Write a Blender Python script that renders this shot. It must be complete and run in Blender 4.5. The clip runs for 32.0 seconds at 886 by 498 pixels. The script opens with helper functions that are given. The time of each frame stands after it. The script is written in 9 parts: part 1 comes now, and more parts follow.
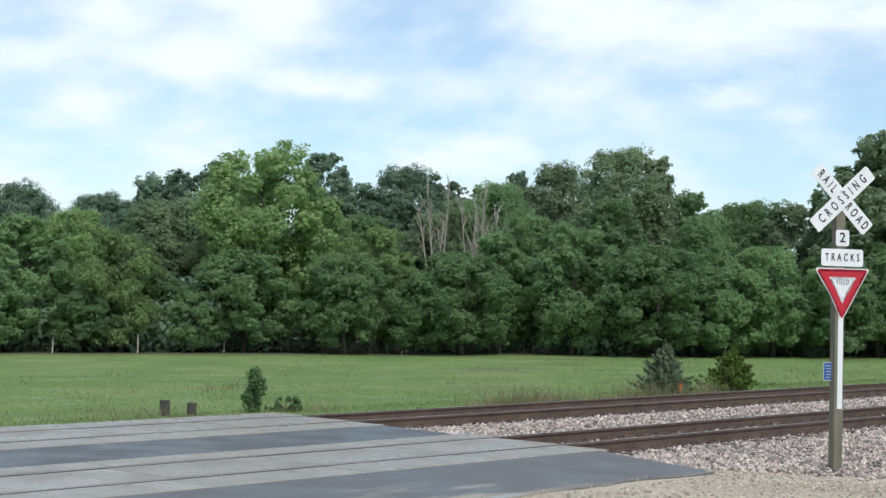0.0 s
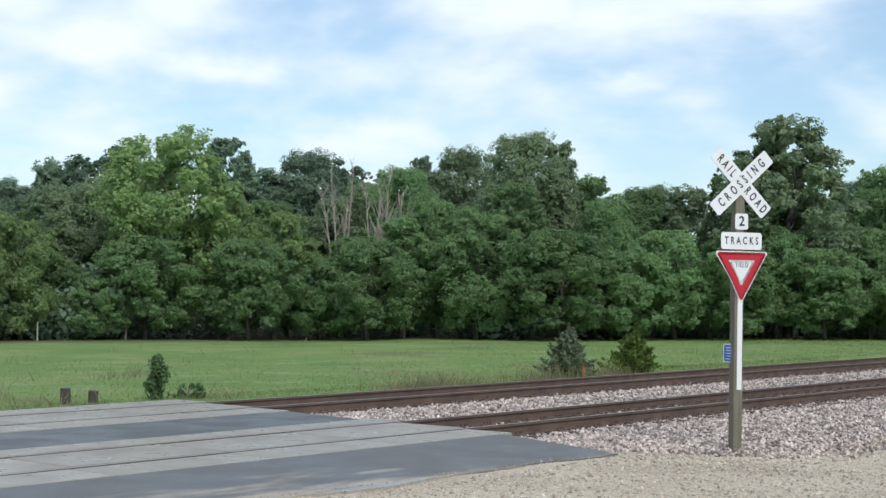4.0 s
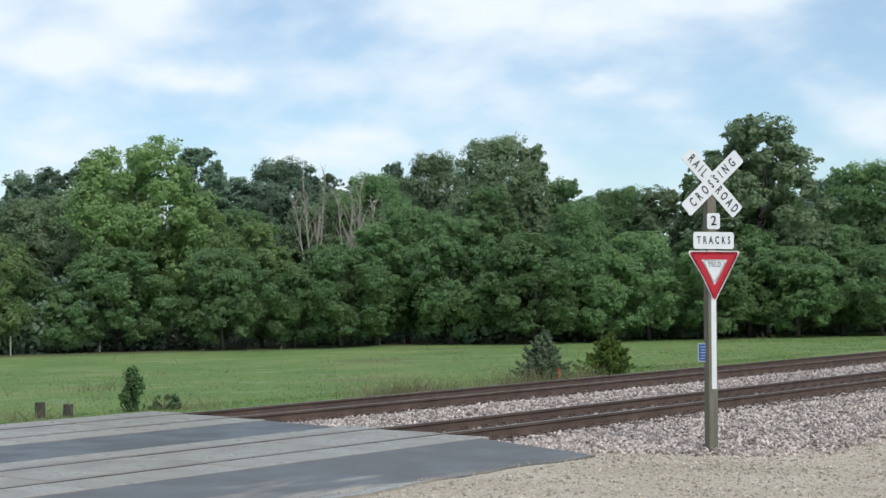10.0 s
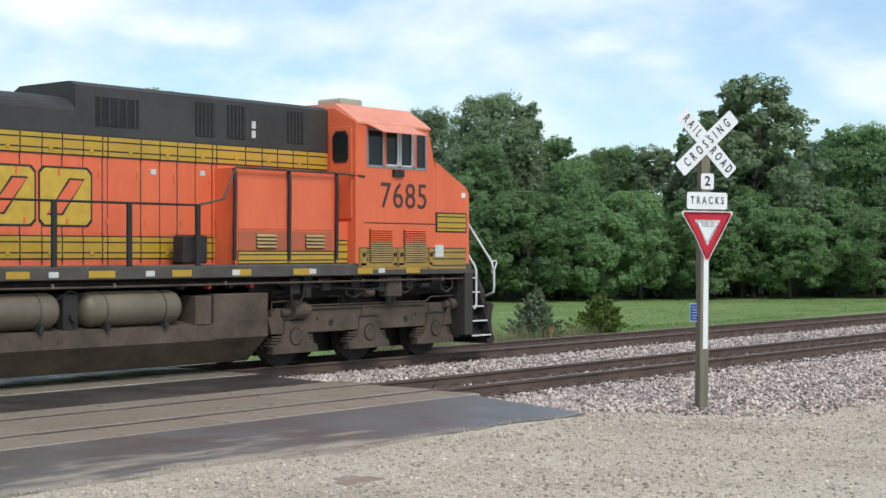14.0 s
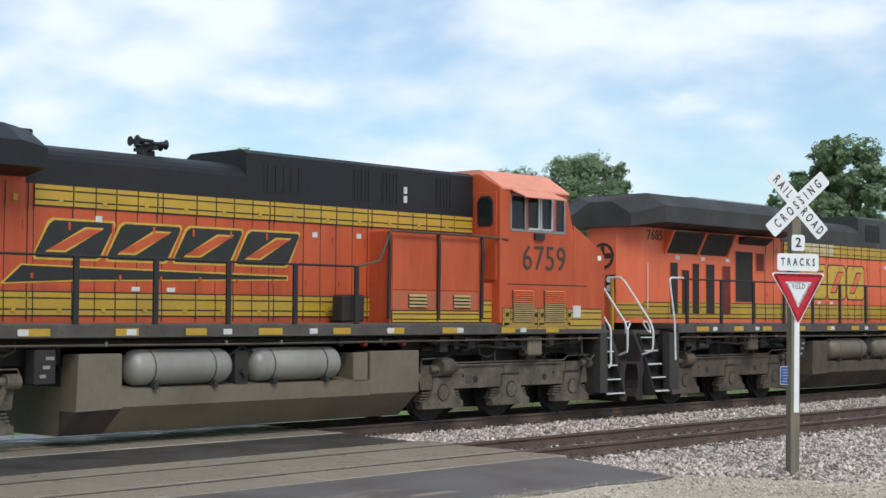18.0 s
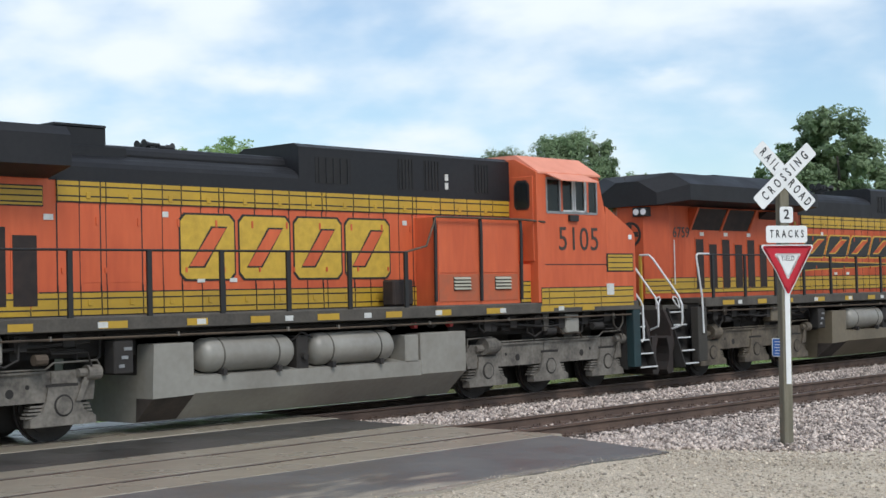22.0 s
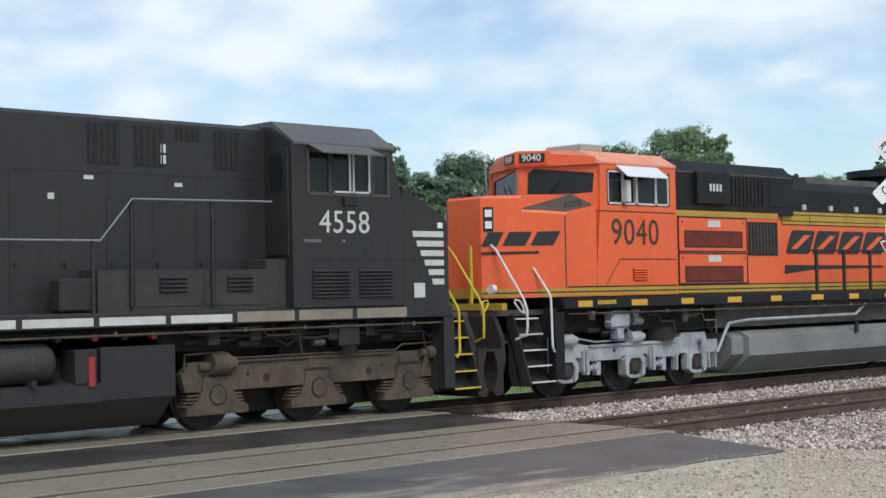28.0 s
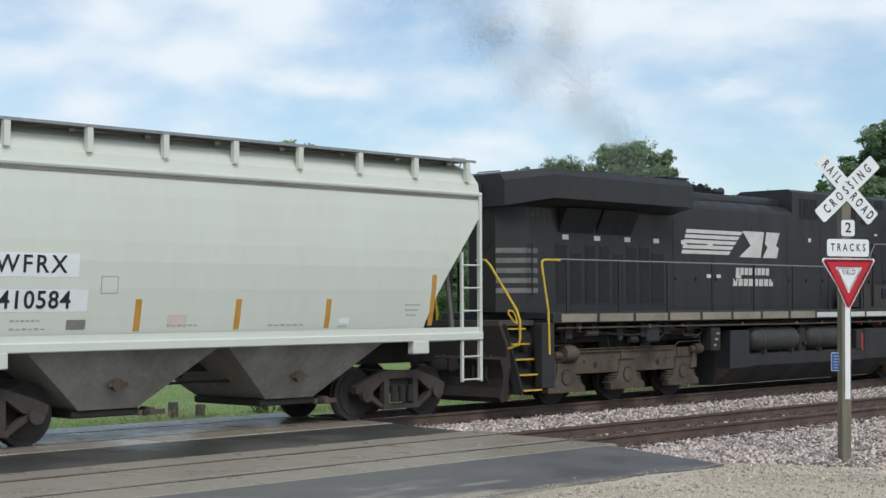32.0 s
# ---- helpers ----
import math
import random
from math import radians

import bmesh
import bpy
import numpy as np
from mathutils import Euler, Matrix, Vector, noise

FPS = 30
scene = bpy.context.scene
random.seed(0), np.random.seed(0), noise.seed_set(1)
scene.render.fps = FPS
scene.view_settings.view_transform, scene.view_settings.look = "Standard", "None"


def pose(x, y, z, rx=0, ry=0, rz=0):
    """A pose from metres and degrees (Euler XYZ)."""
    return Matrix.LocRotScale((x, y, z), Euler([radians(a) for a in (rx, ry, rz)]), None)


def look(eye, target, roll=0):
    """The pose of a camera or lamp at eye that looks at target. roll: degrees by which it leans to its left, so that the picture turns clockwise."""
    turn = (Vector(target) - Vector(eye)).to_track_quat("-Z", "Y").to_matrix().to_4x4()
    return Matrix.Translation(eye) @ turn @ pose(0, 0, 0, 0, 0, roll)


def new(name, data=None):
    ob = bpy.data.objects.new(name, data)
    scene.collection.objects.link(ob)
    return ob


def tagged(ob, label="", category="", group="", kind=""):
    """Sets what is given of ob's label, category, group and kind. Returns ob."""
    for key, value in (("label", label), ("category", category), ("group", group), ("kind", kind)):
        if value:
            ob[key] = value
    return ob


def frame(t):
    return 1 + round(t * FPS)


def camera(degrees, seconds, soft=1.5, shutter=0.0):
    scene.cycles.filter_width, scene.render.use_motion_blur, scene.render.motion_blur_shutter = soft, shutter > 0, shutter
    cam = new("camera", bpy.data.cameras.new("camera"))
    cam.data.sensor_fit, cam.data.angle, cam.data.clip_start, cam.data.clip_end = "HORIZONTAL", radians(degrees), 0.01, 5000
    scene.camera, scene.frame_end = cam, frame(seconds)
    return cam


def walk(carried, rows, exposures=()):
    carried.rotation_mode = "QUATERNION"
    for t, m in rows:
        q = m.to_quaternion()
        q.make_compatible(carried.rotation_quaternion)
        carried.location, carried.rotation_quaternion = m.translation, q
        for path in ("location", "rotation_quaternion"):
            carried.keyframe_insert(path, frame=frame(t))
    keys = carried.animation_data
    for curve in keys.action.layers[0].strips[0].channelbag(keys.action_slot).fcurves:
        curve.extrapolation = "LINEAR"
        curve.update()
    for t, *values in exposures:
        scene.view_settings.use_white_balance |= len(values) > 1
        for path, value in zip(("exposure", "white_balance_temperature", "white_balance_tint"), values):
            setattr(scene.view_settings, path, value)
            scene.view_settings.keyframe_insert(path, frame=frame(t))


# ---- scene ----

# ======================= camera and its walk =======================
EYE = Vector((0.0, 0.0, 2.04))
cam = camera(32.23, 32.0, soft=1.5)


def aim(yaw, pitch, roll):
    """The camera's pose: yaw to the left of +y, pitch upwards, degrees."""
    y, p = radians(yaw), radians(pitch)
    way = Vector((-math.sin(y) * math.cos(p), math.cos(y) * math.cos(p), math.sin(p)))
    return look(EYE, EYE + way * 10, roll)


PATH = [(0, -46.463, 2.169, 0.751), (0.5, -46.456, 2.053, 1.275), (1, -47.150, 1.604, 1.209), (1.5, -48.165, 1.292, 1.056),
        (2, -50.244, 1.122, 0.776), (2.5, -51.370, 1.054, 0.861), (4.5, -49.612, 1.920, 0.018), (5, -49.413, 2.224, -0.415),
        (5.5, -48.746, 2.574, -1.153), (6, -46.472, 3.000, -2.854), (6.5, -44.705, 3.506, -3.673), (7, -45.371, 3.433, -4.248),
        (7.5, -46.593, 2.752, -3.984), (8, -47.389, 2.283, -3.408), (8.5, -47.811, 2.115, -3.529), (9, -50.123, 2.043, -2.229),
        (9.5, -51.242, 1.945, -1.325), (10, -51.049, 1.834, -0.842), (10.5, -51.321, 1.605, 0.204), (11, -51.584, 1.520, 0.572),
        (11.5, -51.629, 1.504, -0.773), (12, -52.078, 1.364, 0.621), (12.5, -52.700, 0.947, 1.396), (13, -53.053, 0.516, 1.394),
        (13.5, -52.284, 0.243, 0.673), (15.5, -49.007, 0.940, -0.869), (16, -48.377, 1.029, -0.771), (16.5, -48.049, 1.098, 0.696),
        (17, -47.760, 1.567, 0.752), (17.5, -47.103, 2.139, 0.013), (18, -48.023, 2.449, 0.330), (18.5, -50.924, 2.658, 1.460),
        (19, -50.127, 2.623, 1.967), (19.5, -48.198, 2.116, 1.764), (20, -48.264, 1.830, 1.139), (20.5, -48.189, 1.708, 0.055),
        (21, -48.215, 1.714, -1.021), (21.5, -48.392, 1.785, -1.621), (22, -48.418, 1.790, -1.427), (22.5, -48.505, 1.752, 0.269),
        (23, -48.423, 1.757, -0.352), (23.5, -48.211, 1.817, -0.540), (24, -47.864, 1.813, -0.675), (24.5, -47.464, 1.827, -0.685),
        (26.5, -45.817, 1.758, -0.731), (27, -45.330, 1.673, -0.723), (27.5, -44.809, 1.706, -1.036), (28, -44.212, 1.706, -1.185),
        (28.5, -43.829, 1.733, -1.328), (29, -43.358, 1.711, -1.345), (29.5, -43.088, 1.705, -1.281), (30, -43.164, 1.763, -1.003),
        (30.5, -44.391, 1.793, -0.682), (31, -45.630, 1.875, -0.256), (31.5, -46.134, 1.942, -0.109), (32, -46.263, 2.069, -0.273)]
walk(cam, [(t, aim(y, p, r)) for t, y, p, r in PATH],
     exposures=[(0.0, 0.22), (5.0, 0.20), (6.0, 0.14), (7.0, -0.06), (8.0, 0.04), (10.0, 0.12), (12.0, 0.20), (13.0, 0.28), (16.0, 0.20), (17.5, 0.18), (18.3, 0.12), (19.0, -0.08), (19.7, 0.10), (21.0, 0.14), (24.0, 0.16), (27.0, 0.02), (28.0, 0.10), (29.0, 0.36), (29.5, 0.50), (30.0, 0.62), (30.6, 0.58), (31.0, 0.51), (31.5, 0.26), (32.0, 0.02)])

# ======================= world and sun =======================
SUN_AZ, SUN_EL = 205.0, 48.0          # degrees clockwise from +y, above the horizon


def build_world():
    w = bpy.data.worlds.new("sky")
    scene.world = w
    w.use_nodes = True
    nt = w.node_tree
    nt.nodes.clear()
    N, L = nt.nodes.new, nt.links.new
    out, bg = N("ShaderNodeOutputWorld"), N("ShaderNodeBackground")
    sky = N("ShaderNodeTexSky")
    sky.sky_type, sky.sun_disc = "NISHITA", False
    sky.sun_elevation, sky.sun_rotation = radians(SUN_EL), radians(SUN_AZ)
    sky.air_density, sky.dust_density, sky.ozone_density = 1.0, 0.6, 1.6
    co = N("ShaderNodeTexCoord")
    sep = N("ShaderNodeSeparateXYZ")
    L(co.outputs["Generated"], sep.inputs[0])
    # a flat cloud deck overhead: direction divided by its height
    up = N("ShaderNodeMath"); up.operation = "ADD"; up.inputs[1].default_value = 0.34
    L(sep.outputs["Z"], up.inputs[0])
    mx = N("ShaderNodeMath"); mx.operation = "MAXIMUM"; mx.inputs[1].default_value = 0.05
    L(up.outputs[0], mx.inputs[0])
    dx = N("ShaderNodeMath"); dx.operation = "DIVIDE"
    dy = N("ShaderNodeMath"); dy.operation = "DIVIDE"
    L(sep.outputs["X"], dx.inputs[0]); L(mx.outputs[0], dx.inputs[1])
    L(sep.outputs["Y"], dy.inputs[0]); L(mx.outputs[0], dy.inputs[1])
    comb = N("ShaderNodeCombineXYZ")
    L(dx.outputs[0], comb.inputs[0]); L(dy.outputs[0], comb.inputs[1])
    turn = N("ShaderNodeMapping")
    turn.inputs["Rotation"].default_value = (0, 0, radians(52))
    turn.inputs["Scale"].default_value = (1.0, 1.0, 1.0)
    turn.inputs["Location"].default_value = (CLOUD_AT[0], CLOUD_AT[1], 0.0)
    L(comb.outputs[0], turn.inputs[0])
    big = N("ShaderNodeTexNoise"); big.inputs["Scale"].default_value = 1.55
    big.inputs["Detail"].default_value = 5; big.inputs["Roughness"].default_value = 0.52
    big.inputs["Distortion"].default_value = 0.35
    L(turn.outputs[0], big.inputs["Vector"])
    fine = N("ShaderNodeTexNoise"); fine.inputs["Scale"].default_value = 6.0
    fine.inputs["Detail"].default_value = 4
    L(turn.outputs[0], fine.inputs["Vector"])
    lay = N("ShaderNodeMath"); lay.operation = "MULTIPLY_ADD"; lay.inputs[1].default_value = 0.50
    L(fine.outputs["Fac"], lay.inputs[0]); L(big.outputs["Fac"], lay.inputs[2])
    deck = lay.outputs[0]
    # brighter heaps in the deck, by bearing and height, frayed by the noise
    az = N("ShaderNodeMath"); az.operation = "ARCTAN2"
    L(sep.outputs["X"], az.inputs[0]); L(sep.outputs["Y"], az.inputs[1])
    el = N("ShaderNodeMath"); el.operation = "ARCSINE"
    L(sep.outputs["Z"], el.inputs[0])

    def calc(how, a, b, c=None):
        k = N("ShaderNodeMath"); k.operation = how
        for i, v in enumerate((a, b, c)):
            if isinstance(v, (int, float)):
                k.inputs[i].default_value = v
            elif v is not None:
                L(v, k.inputs[i])
        return k.outputs[0]
    fray = N("ShaderNodeTexNoise"); fray.inputs["Scale"].default_value = 9.0; fray.inputs["Detail"].default_value = 5
    L(turn.outputs[0], fray.inputs["Vector"])
    shift = calc("MULTIPLY_ADD", fray.outputs["Fac"], 0.05, -0.025)
    azw, elw = calc("ADD", az.outputs[0], shift), calc("MULTIPLY_ADD", shift, -0.45, el.outputs[0])
    heap = None
    for bearing, high, wide, tall, much in CLOUD_HEAPS:
        dx2 = calc("MULTIPLY_ADD", azw, 1 / radians(wide), -bearing / wide)
        dy2 = calc("MULTIPLY_ADD", elw, 1 / radians(tall), -high / tall)
        d2 = calc("MULTIPLY_ADD", dx2, dx2, calc("MULTIPLY", dy2, dy2))
        g = calc("MULTIPLY", calc("EXPONENT", calc("MULTIPLY", d2, -1.0), 0.0), much)
        heap = g if heap is None else calc("ADD", heap, g)
    frayed = calc("MULTIPLY", heap, calc("MULTIPLY_ADD", fray.outputs["Fac"], 1.6, 0.2))
    mixn = N("ShaderNodeMath"); mixn.operation = "ADD"; mixn.use_clamp = False
    L(deck, mixn.inputs[0]); L(frayed, mixn.inputs[1])
    ramp = N("ShaderNodeValToRGB")
    ramp.color_ramp.interpolation = "EASE"
    ramp.color_ramp.elements[0].position, ramp.color_ramp.elements[1].position = 0.62, 0.98
    ramp.color_ramp.elements[0].color = (0.15, 0.15, 0.15, 1)
    ramp.color_ramp.elements[1].color = (1, 1, 1, 1)
    L(mixn.outputs[0], ramp.inputs[0])
    blue = N("ShaderNodeMix"); blue.data_type = "RGBA"; blue.blend_type = "MULTIPLY"
    blue.inputs["Factor"].default_value = 1.0
    blue.inputs["B"].default_value = SKY_TINT
    L(sky.outputs[0], blue.inputs["A"])
    mix = N("ShaderNodeMix"); mix.data_type = "RGBA"
    mix.inputs["B"].default_value = CLOUD
    L(ramp.outputs["Color"], mix.inputs["Factor"])
    L(blue.outputs["Result"], mix.inputs["A"])
    L(mix.outputs["Result"], bg.inputs["Color"])
    bg.inputs["Strength"].default_value = 0.1
    L(bg.outputs[0], out.inputs["Surface"])


CLOUD_AT = (0.0, 0.0)
# bearing clockwise from +y, height, half width and half height in degrees, thickness
CLOUD_HEAPS = ((37.2, 8.9, 1.3, 0.75, 0.22), (42.0, 8.2, 2.2, 0.40, 0.17), (57.0, 7.9, 1.4, 0.42, 0.20), (53.0, 10.6, 4.0, 1.1, 0.17), (33.6, 7.2, 1.0, 0.6, 0.15),
               (34.0, 10.6, 2.0, 0.9, 0.14), (40.0, 11.3, 3.0, 0.9, 0.22), (47.6, 6.0, 3.5, 0.35, 0.08), (50.5, 11.6, 2.0, 0.5, 0.12), (31.0, 9.0, 2.2, 0.7, 0.12),
               (62.0, 10.8, 3.0, 0.5, 0.10), (59.5, 7.0, 2.0, 0.4, 0.07), (45.0, 5.4, 8.0, 0.5, 0.05))
SKY_TINT = (0.98, 1.13, 1.22, 1)
CLOUD = (8.1, 8.9, 9.6, 1)
build_world()
sun = new("sun", bpy.data.lights.new("sun", "SUN"))
sun.data.energy, sun.data.angle, sun.data.color = 1.75, radians(25), (1.0, 0.985, 0.96)
_a, _e = radians(SUN_AZ), radians(SUN_EL)
sun.matrix_world = look(Vector((math.sin(_a) * math.cos(_e), math.cos(_a) * math.cos(_e), math.sin(_e))) * 60, (0, 0, 0))

# ======================= materials =======================


def material(name, colour, colour2=None, rough=0.7, metal=0.0, scale=6.0, fine=60.0, bump=0.0, bump_scale=None,
             spread=0.5, vary=0.0, rough2=None, coat=0.0, detail=6, island=0.0, stretch=(1, 1, 1), bump_dist=0.02):
    """Two tones mixed by noise at two scales, with fine relief; vary: change from object to object; island: from piece to piece."""
    m = bpy.data.materials.new(name)
    m.use_nodes = True
    nt = m.node_tree
    N, L = nt.nodes.new, nt.links.new
    p = nt.nodes["Principled BSDF"]
    c2 = colour2 or tuple(c * 0.72 for c in colour)
    co = N("ShaderNodeTexCoord")
    mp = N("ShaderNodeMapping"); mp.inputs["Scale"].default_value = stretch
    L(co.outputs["Object"], mp.inputs[0])
    n1 = N("ShaderNodeTexNoise"); n1.inputs["Scale"].default_value = scale; n1.inputs["Detail"].default_value = detail
    n2 = N("ShaderNodeTexNoise"); n2.inputs["Scale"].default_value = fine; n2.inputs["Detail"].default_value = 3
    L(mp.outputs[0], n1.inputs["Vector"]); L(mp.outputs[0], n2.inputs["Vector"])
    add = N("ShaderNodeMath"); add.operation = "MULTIPLY_ADD"; add.inputs[1].default_value = 0.45
    L(n2.outputs["Fac"], add.inputs[0]); L(n1.outputs["Fac"], add.inputs[2])
    rng = N("ShaderNodeMapRange"); rng.clamp = True
    rng.inputs["From Min"].default_value = 0.725 - spread * 0.5
    rng.inputs["From Max"].default_value = 0.725 + spread * 0.5
    L(add.outputs[0], rng.inputs["Value"])
    mix = N("ShaderNodeMix"); mix.data_type = "RGBA"
    mix.inputs["A"].default_value, mix.inputs["B"].default_value = (*colour, 1), (*c2, 1)
    L(rng.outputs[0], mix.inputs["Factor"])
    last = mix.outputs["Result"]
    for amount, node, socket in ((vary, "ShaderNodeObjectInfo", "Random"), (island, "ShaderNodeNewGeometry", "Random Per Island")):
        if amount:
            src = N(node)
            r2 = N("ShaderNodeMapRange")
            r2.inputs["To Min"].default_value, r2.inputs["To Max"].default_value = 1 - amount, 1 + amount
            L(src.outputs[socket], r2.inputs["Value"])
            hs = N("ShaderNodeHueSaturation")
            L(r2.outputs[0], hs.inputs["Value"]); L(last, hs.inputs["Color"])
            last = hs.outputs["Color"]
    L(last, p.inputs["Base Color"])
    p.inputs["Metallic"].default_value, p.inputs["Roughness"].default_value = metal, rough
    p.inputs["Coat Weight"].default_value = coat
    if rough2 is not None:
        rr = N("ShaderNodeMapRange"); rr.clamp = True
        rr.inputs["From Min"].default_value, rr.inputs["From Max"].default_value = 0.40, 0.60
        rr.inputs["To Min"].default_value, rr.inputs["To Max"].default_value = rough, rough2
        L(n1.outputs["Fac"], rr.inputs["Value"]); L(rr.outputs[0], p.inputs["Roughness"])
    if bump:
        b = N("ShaderNodeBump"); b.inputs["Strength"].default_value = bump; b.inputs["Distance"].default_value = bump_dist
        if bump_scale:
            n3 = N("ShaderNodeTexNoise"); n3.inputs["Scale"].default_value = bump_scale; n3.inputs["Detail"].default_value = 4
            L(mp.outputs[0], n3.inputs["Vector"]); L(n3.outputs["Fac"], b.inputs["Height"])
        else:
            L(add.outputs[0], b.inputs["Height"])
        L(b.outputs[0], p.inputs["Normal"])
    return m


def leaf_material(name, c1, c2, vary=0.22, island=0.16, through_light=0.35):
    m = material(name, c1, c2, rough=0.6, scale=0.45, fine=1.6, vary=vary * 0.8, island=island, spread=0.3)
    nt = m.node_tree
    p = nt.nodes["Principled BSDF"]
    p.inputs["Specular IOR Level"].default_value = 0.25
    t = nt.nodes.new("ShaderNodeBsdfTranslucent")
    mix = nt.nodes.new("ShaderNodeMixShader")
    mix.inputs[0].default_value = through_light
    src = p.inputs["Base Color"].links[0].from_socket
    nt.links.new(src, t.inputs["Color"])
    nt.links.new(p.outputs[0], mix.inputs[1]); nt.links.new(t.outputs[0], mix.inputs[2])
    nt.links.new(mix.outputs[0], nt.nodes["Material Output"].inputs["Surface"])
    return m


# the bed's dark tone paints shadowed gaps between the stones
BALLAST = material("ballast bed with gap shade", (0.29, 0.245, 0.225), (0.042, 0.036, 0.033), rough=0.9, scale=16, fine=38, spread=0.35, bump=1.0, bump_scale=16, bump_dist=0.05)
STONE = material("ballast stone", (0.70, 0.595, 0.52), (0.25, 0.195, 0.165), rough=0.85, scale=5, fine=50, spread=0.6, island=0.65, bump=0.2)
ASPHALT = material("asphalt", (0.040, 0.037, 0.034), (0.074, 0.067, 0.059), rough=0.30, rough2=0.46, scale=0.8, fine=50, spread=0.6, bump=0.3, bump_scale=120, bump_dist=0.006)
CONCRETE = material("concrete panel", (0.410, 0.358, 0.278), (0.205, 0.168, 0.122), rough=0.26, rough2=0.42, scale=0.9, fine=22, spread=0.7, vary=0.07, bump=0.12, bump_scale=60, bump_dist=0.006)
for wet in (ASPHALT, CONCRETE):
    wet.node_tree.nodes["Principled BSDF"].inputs["Specular IOR Level"].default_value = 0.8
RUBBER = material("flangeway rubber", (0.035, 0.035, 0.036), rough=0.7)
RUST = material("rusty rail steel", (0.165, 0.108, 0.080), (0.085, 0.058, 0.046), rough=0.8, metal=0.1, scale=3, fine=40, bump=0.2)
RAILTOP = material("worn rail head", (0.42, 0.38, 0.35), (0.30, 0.25, 0.22), rough=0.32, metal=0.9, scale=2, fine=30)
TIE = material("creosoted tie", (0.075, 0.055, 0.042), (0.13, 0.10, 0.08), rough=0.9, scale=3, fine=30, vary=0.25, bump=0.5, stretch=(4, 1, 4))
POST_WOOD = material("weathered post wood", (0.23, 0.205, 0.15), (0.13, 0.12, 0.085), rough=0.85, scale=4, fine=40, bump=0.4, stretch=(4, 4, 0.4))
OLD_WOOD = material("dark old wood", (0.045, 0.04, 0.033), (0.09, 0.08, 0.065), rough=0.9, scale=6, fine=40, bump=0.4, stretch=(3, 3, 0.6))
SIGN_WHITE = material("sign white", (0.82, 0.83, 0.82), (0.74, 0.75, 0.74), rough=0.35, scale=3, fine=30)
SIGN_RED = material("sign red", (0.52, 0.012, 0.03), (0.44, 0.014, 0.03), rough=0.35, scale=3, fine=30)
SIGN_BLUE = material("sign blue", (0.06, 0.17, 0.48), (0.05, 0.14, 0.40), rough=0.4, scale=8)
INK = material("sign black", (0.02, 0.02, 0.022), rough=0.5)
STEEL = material("galvanised steel", (0.42, 0.42, 0.42), (0.30, 0.30, 0.30), rough=0.45, metal=0.8, scale=8)
BARK = material("tree bark", (0.10, 0.085, 0.068), (0.05, 0.043, 0.035), rough=0.95, scale=2, fine=20, bump=0.5, stretch=(3, 3, 0.5))
BARE = material("bare grey branch", (0.44, 0.40, 0.33), (0.30, 0.27, 0.22), rough=0.9, scale=2)
# distance haze is mixed into the tree leaf colours, most in LEAF_C
LEAF_A = leaf_material("leaves mid green", (0.285, 0.415, 0.190), (0.220, 0.350, 0.165), island=0.16, through_light=0.58)
LEAF_B = leaf_material("leaves light green", (0.355, 0.475, 0.200), (0.275, 0.400, 0.175), island=0.20, through_light=0.55)
LEAF_C = leaf_material("leaves dark green with haze", (0.270, 0.365, 0.245), (0.212, 0.312, 0.212), island=0.16, through_light=0.50)
LEAF_D = leaf_material("leaves grey olive", (0.320, 0.405, 0.230), (0.255, 0.345, 0.200), island=0.18, through_light=0.50)
VINE = leaf_material("dark vine leaves", (0.130, 0.215, 0.085), (0.095, 0.165, 0.065), island=0.3, through_light=0.35)
CONIFER = leaf_material("cedar needles", (0.224, 0.304, 0.073), (0.152, 0.231, 0.056), through_light=0.5)
CONIFER_GREY = leaf_material("grey cedar needles", (0.264, 0.317, 0.198), (0.191, 0.244, 0.145), through_light=0.5)
WEED = leaf_material("dry weeds", (0.34, 0.28, 0.17), (0.22, 0.23, 0.11), island=0.3, through_light=0.4)
BLADE = leaf_material("grass blades", (0.145, 0.235, 0.065), (0.19, 0.265, 0.09), vary=0.0, island=0.18, through_light=0.35)
ORANGE_PLASTIC = material("orange marker", (0.75, 0.16, 0.03), rough=0.5)

# ======================= mesh helpers =======================


